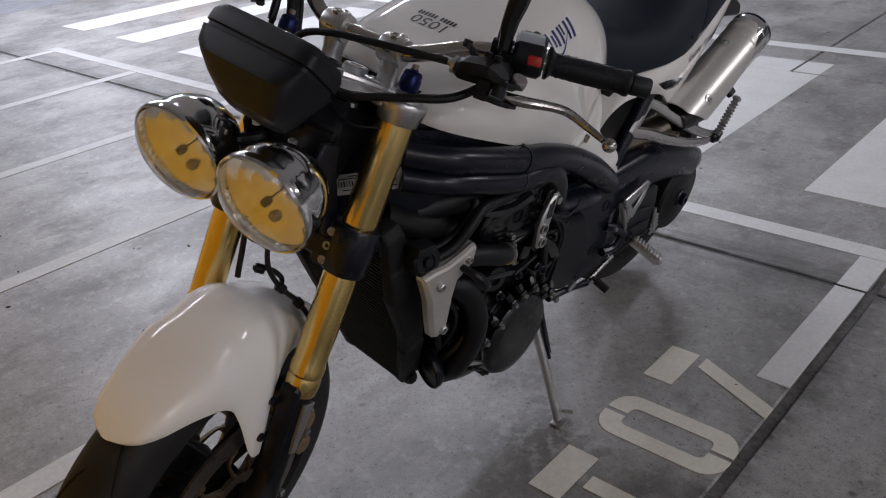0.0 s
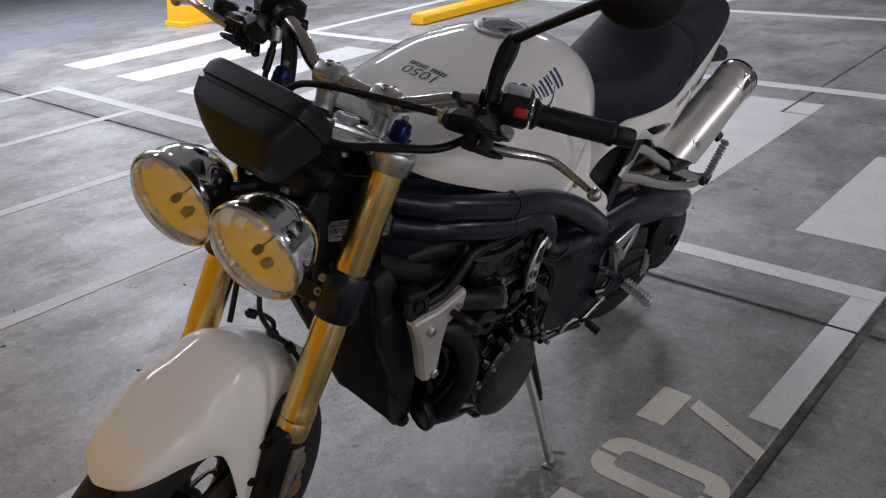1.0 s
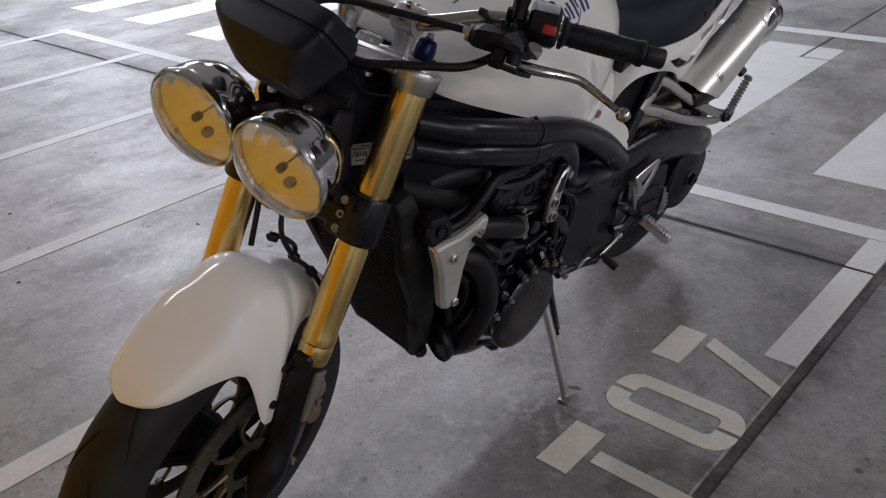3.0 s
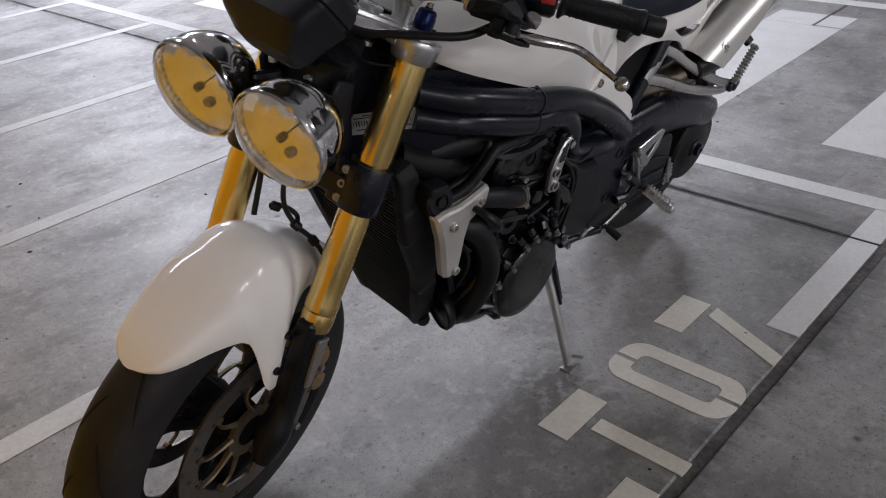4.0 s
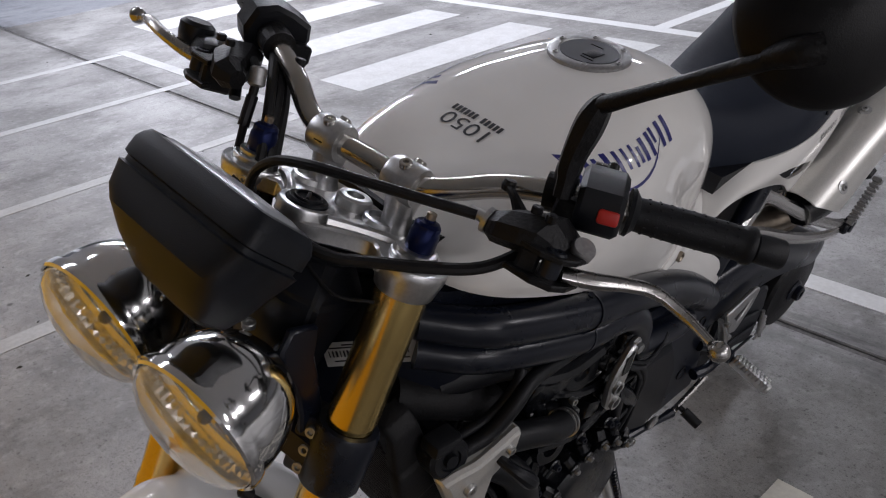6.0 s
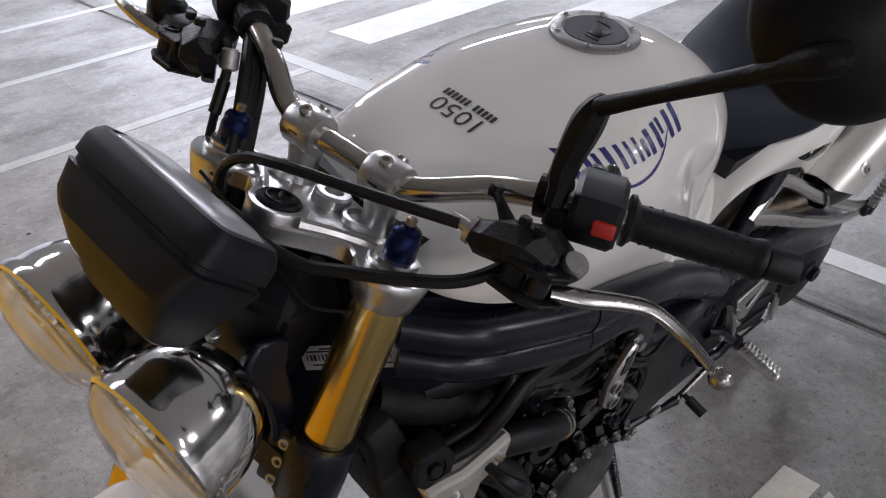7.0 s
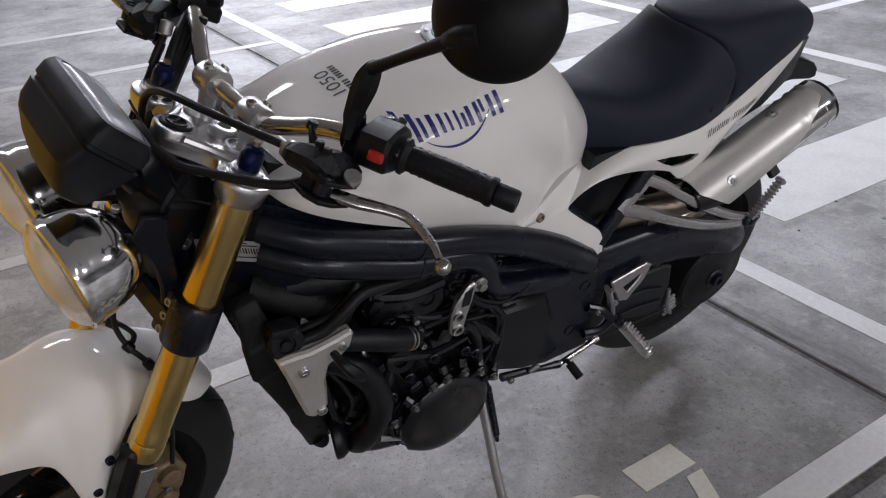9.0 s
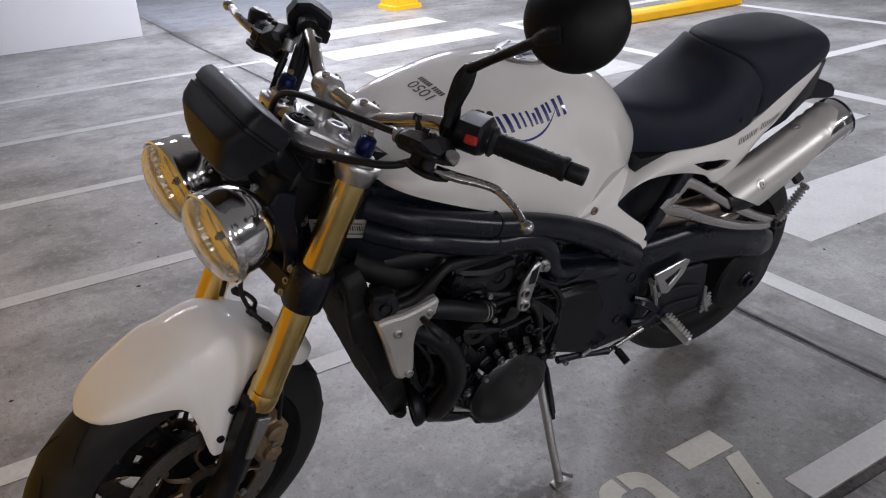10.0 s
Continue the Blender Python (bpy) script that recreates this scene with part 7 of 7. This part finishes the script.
# inner mudguard and shock below the saddle
bm = bmesh.new()
rings(bm, [[(u, v * 0.075, z) for v, z in ((1, hi - 0.02), (0.8, hi), (-0.8, hi), (-1, hi - 0.02), (-1, lo), (1, lo))] for u, hi, lo in ((0.53, 0.74, 0.50), (0.46, 0.74, 0.52), (0.36, 0.73, 0.60), (0.24, 0.735, 0.66), (0.10, 0.79, 0.74))])
part("inner_mudguard", bm, PLASTIC, bike, "black inner mudguard below the saddle")

# swing arm on the left, with its hub, sprocket guard and chain guard
bm = bmesh.new()
loops = []
for u, c, hi, lo, t in ((0.47, 0.100, 0.575, 0.430, 0.03), (0.42, 0.102, 0.577, 0.448, 0.034), (0.30, 0.104, 0.580, 0.466, 0.036), (0.24, 0.105, 0.575, 0.462, 0.036), (0.18, 0.106, 0.560, 0.454, 0.036), (0.08, 0.108, 0.530, 0.430, 0.036), (0.0, 0.108, 0.490, 0.40, 0.034), (-0.05, 0.106, 0.465, 0.40, 0.026)):
    e = t * 0.6
    loops.append([(u, c + t, hi - 0.02), (u, c + e, hi), (u, c - e, hi), (u, c - t, hi - 0.02), (u, c - t, lo + 0.02), (u, c - e, lo), (u, c + e, lo), (u, c + t, lo + 0.02)])
rings(bm, loops)
bmesh.ops.bevel(bm, geom=[e for e in bm.edges if e.calc_length() > 0.02], offset=0.004, segments=1, affect="EDGES")
swing = part("swing_arm", bm, FRAME, bike, "black single-sided swing arm", 40)
bm = bmesh.new()
plate(bm, [(0.39, 0.472), (0.22, 0.464), (0.198, 0.452), (0.186, 0.40), (0.192, 0.325), (0.205, 0.312), (0.27, 0.330), (0.342, 0.356), (0.39, 0.40)], 0.014, Matrix.Translation((0, 0.140, 0)) @ pose(0, 0, 0, 90, 0, 0), 0.005)
for k in range(3):
    tube(bm, [(0.385 - k * 0.015, 0.142, 0.41 - k * 0.045), (0.30, 0.1445, 0.425 - k * 0.05), (0.215 - k * 0.01, 0.142, 0.40 - k * 0.04)], 0.003, 12, 6)
part("chain_guard", bm, POD, swing, "dark plastic chain guard")
bm = bmesh.new()
for k in range(4):
    block(bm, pose(0.158 + k * 0.004, 0.142, 0.308 + k * 0.014, 0, 28, 0), (0.040 - k * 0.004, 0.006, 0.005), 0.0015)
tube(bm, [(0.186, 0.142, 0.385), (0.182, 0.144, 0.355), (0.172, 0.144, 0.325), (0.150, 0.142, 0.296)], 0.0045, 12, 8)
part("guard_rack", bm, ALLOY_DULL, swing, "alloy guard ribs")
bm = bmesh.new()
sm = axis((0.004, 0.100, 0.334), (0, 1, 0))
lathe(bm, [(0.096, -0.03), (0.098, -0.016), (0.098, 0.014), (0.093, 0.021), (0.062, 0.024), (0.058, 0.026), (0.030, 0.028), (0.0006, 0.028)], sm, 48)
part("rear_hub_cover", bm, CAST_BLACK, swing, "black round hub and sprocket cover")
bm = bmesh.new()
lathe(bm, [(0.026, 0.02), (0.026, 0.030), (0.022, 0.034), (0.0175, 0.034), (0.0175, 0.044), (0.015, 0.046), (0.008, 0.046), (0.007, 0.040), (0.0006, 0.040)], sm, 18)
part("axle_nut", bm, FRAME, swing, "large black axle nut")

# foot controls
bm = bmesh.new()
fm = Matrix.Translation((0, 0.158, 0)) @ pose(0, 0, 0, 90, 0, 0)
plate(bm, [(0.407, 0.506), (0.316, 0.523), (0.299, 0.514), (0.309, 0.477), (0.345, 0.432), (0.369, 0.439), (0.391, 0.478)], 0.008, fm, 0.002, [(0.368, 0.478), (0.322, 0.500), (0.328, 0.484), (0.350, 0.458)])
heel = part("heel_guard", bm, ALLOY, bike, "silver heel guard with a window")
bm = bmesh.new()
tube(bm, [(0.412, 0.152, 0.492), (0.398, 0.155, 0.465), (0.388, 0.157, 0.438), (0.380, 0.158, 0.412)], [0.007, 0.009, 0.010, 0.009], 16, 10, flat=0.7)
hanger2 = part("footrest_hanger", bm, ALLOY_DULL, bike, "small grey cast footrest hanger")
bm = bmesh.new()
tube(bm, [(0.440, 0.140, 0.440), (0.405, 0.152, 0.425), (0.376, 0.160, 0.400)], [0.010, 0.011, 0.012], 10, 10)
tube(bm, [(0.376, 0.160, 0.402), (0.400, 0.156, 0.372), (0.440, 0.148, 0.372)], [0.011, 0.010, 0.011], 10, 10)
block(bm, pose(0.368, 0.168, 0.394, 0, 20, 0), (0.022, 0.022, 0.024), 0.005)
part("footrest_clevis", bm, FRAME, hanger2, "black footrest clevis")
for u, w in ((0.409, 0.490), (0.386, 0.448), (0.432, 0.441)):
    bm = bmesh.new()
    bolt(bm, (u, 0.163, w), (0, 1, 0), 0.0055, 0.005)
    part("hanger_bolt", bm, BOLT, hanger2)
bm = bmesh.new()
p0, p1 = Vector((0.362, 0.178, 0.388)), Vector((0.346, 0.250, 0.358))
pm = axis(p0, p1 - p0, (0, 0, 1))
block(bm, pm @ pose(0, 0, 0.040), (0.016, 0.024, 0.080), 0.004)
for k in range(9):
    for j in (-1, 0, 1):
        block(bm, pm @ pose(j * 0.0078, 0.0, 0.008 + k * 0.0082) @ pose(0, 0.008, 0), (0.0055, 0.014, 0.005), 0.001, 1)
lathe(bm, [(0.010, 0.078), (0.010, 0.083), (0.006, 0.086), (0.0006, 0.086)], pm, 12)
part("rider_footrest", bm, ALLOY, bike, "ribbed silver rider footrest")
bm = bmesh.new()
tube(bm, [(0.397, 0.155, 0.344), (0.450, 0.156, 0.330), (0.505, 0.157, 0.316)], [0.0065, 0.0055, 0.0065], 12, 10)
shifter = part("shift_lever", bm, LEVER, bike, "straight polished shift lever")
bm = bmesh.new()
tube(bm, [(0.500, 0.157, 0.318), (0.545, 0.156, 0.328), (0.585, 0.153, 0.338), (0.645, 0.147, 0.344)], [0.009, 0.006, 0.0075, 0.009], 16, 10)
part("shift_linkage", bm, FRAME, shifter, "black shift linkage")
bm = bmesh.new()
block(bm, pose(0.574, 0.160, 0.348, 0, 20, 0), (0.026, 0.010, 0.012), 0.003)
part("linkage_joint", bm, ALLOY, shifter)
bm = bmesh.new()
bolt(bm, (0.630, 0.158, 0.340), (0, 1, 0), 0.007, 0.006)
part("linkage_bolt", bm, BOLT, shifter)
bm = bmesh.new()
tube(bm, [(0.487, 0.162, 0.330), (0.485, 0.175, 0.326)], 0.005, 3, 8)
tube(bm, [(0.485, 0.172, 0.326), (0.481, 0.205, 0.314)], 0.0095, 3, 14)
part("toe_peg", bm, RUBBER, shifter, "black rubber toe peg")

# side stand, from its pivot to its foot on the floor
top, foot = Vector((0.692, 0.133, 0.345)), Vector((0.669, 0.254, 0.066))
bm = bmesh.new()
tube(bm, [top, top.lerp(foot, 0.25), top.lerp(foot, 0.6) + Vector((0.004, 0.004, 0)), foot], [0.012, 0.0112, 0.0102, 0.0102], 20, 12)
stand = part("side_stand", bm, ALLOY, bike, "worn grey metal side stand, folded down")
bm = bmesh.new()
block(bm, Matrix.Translation(foot) @ pose(0, 0, 0, 13, 0, 0) @ Matrix.Translation((0.0, 0.006, -0.006)), (0.042, 0.030, 0.007), 0.002)
part("stand_foot", bm, ALLOY_DULL, stand)
bm = bmesh.new()
tube(bm, [foot + Vector((0.0, 0.004, 0.03)), foot + Vector((-0.012, 0.026, 0.034))], 0.0045, 3, 8)
part("stand_tang", bm, ALLOY_DULL, stand)
bm = bmesh.new()
block(bm, Matrix.Translation(top + Vector((0.004, -0.004, 0.02))) @ pose(0, 0, 0, 10, -8, 0), (0.05, 0.03, 0.06), 0.006)
bolt(bm, top + Vector((0.004, 0.012, 0.01)), (0, 1, 0.2), 0.008, 0.008, False)
part("stand_bracket", bm, FRAME, stand, "black stand bracket")
bm = bmesh.new()
coil = []
s0, s1 = top + Vector((-0.010, 0.016, 0.005)), top.lerp(foot, 0.46) + Vector((-0.012, 0.008, 0.0))
sm2 = axis(s0, s1 - s0)
L2 = (s1 - s0).length
for k in range(17 * 8 + 1):
    t = k / 8 * 2 * math.pi
    coil.append(sm2 @ Vector((0.0062 * math.cos(t), 0.0062 * math.sin(t), L2 * (0.08 + 0.84 * k / (17 * 8)))))
tube(bm, coil, 0.0019, len(coil), 5, smooth=False)
tube(bm, [s0, s1], 0.0045, 2, 8)
part("return_spring", bm, FRAME, stand, "black return spring")
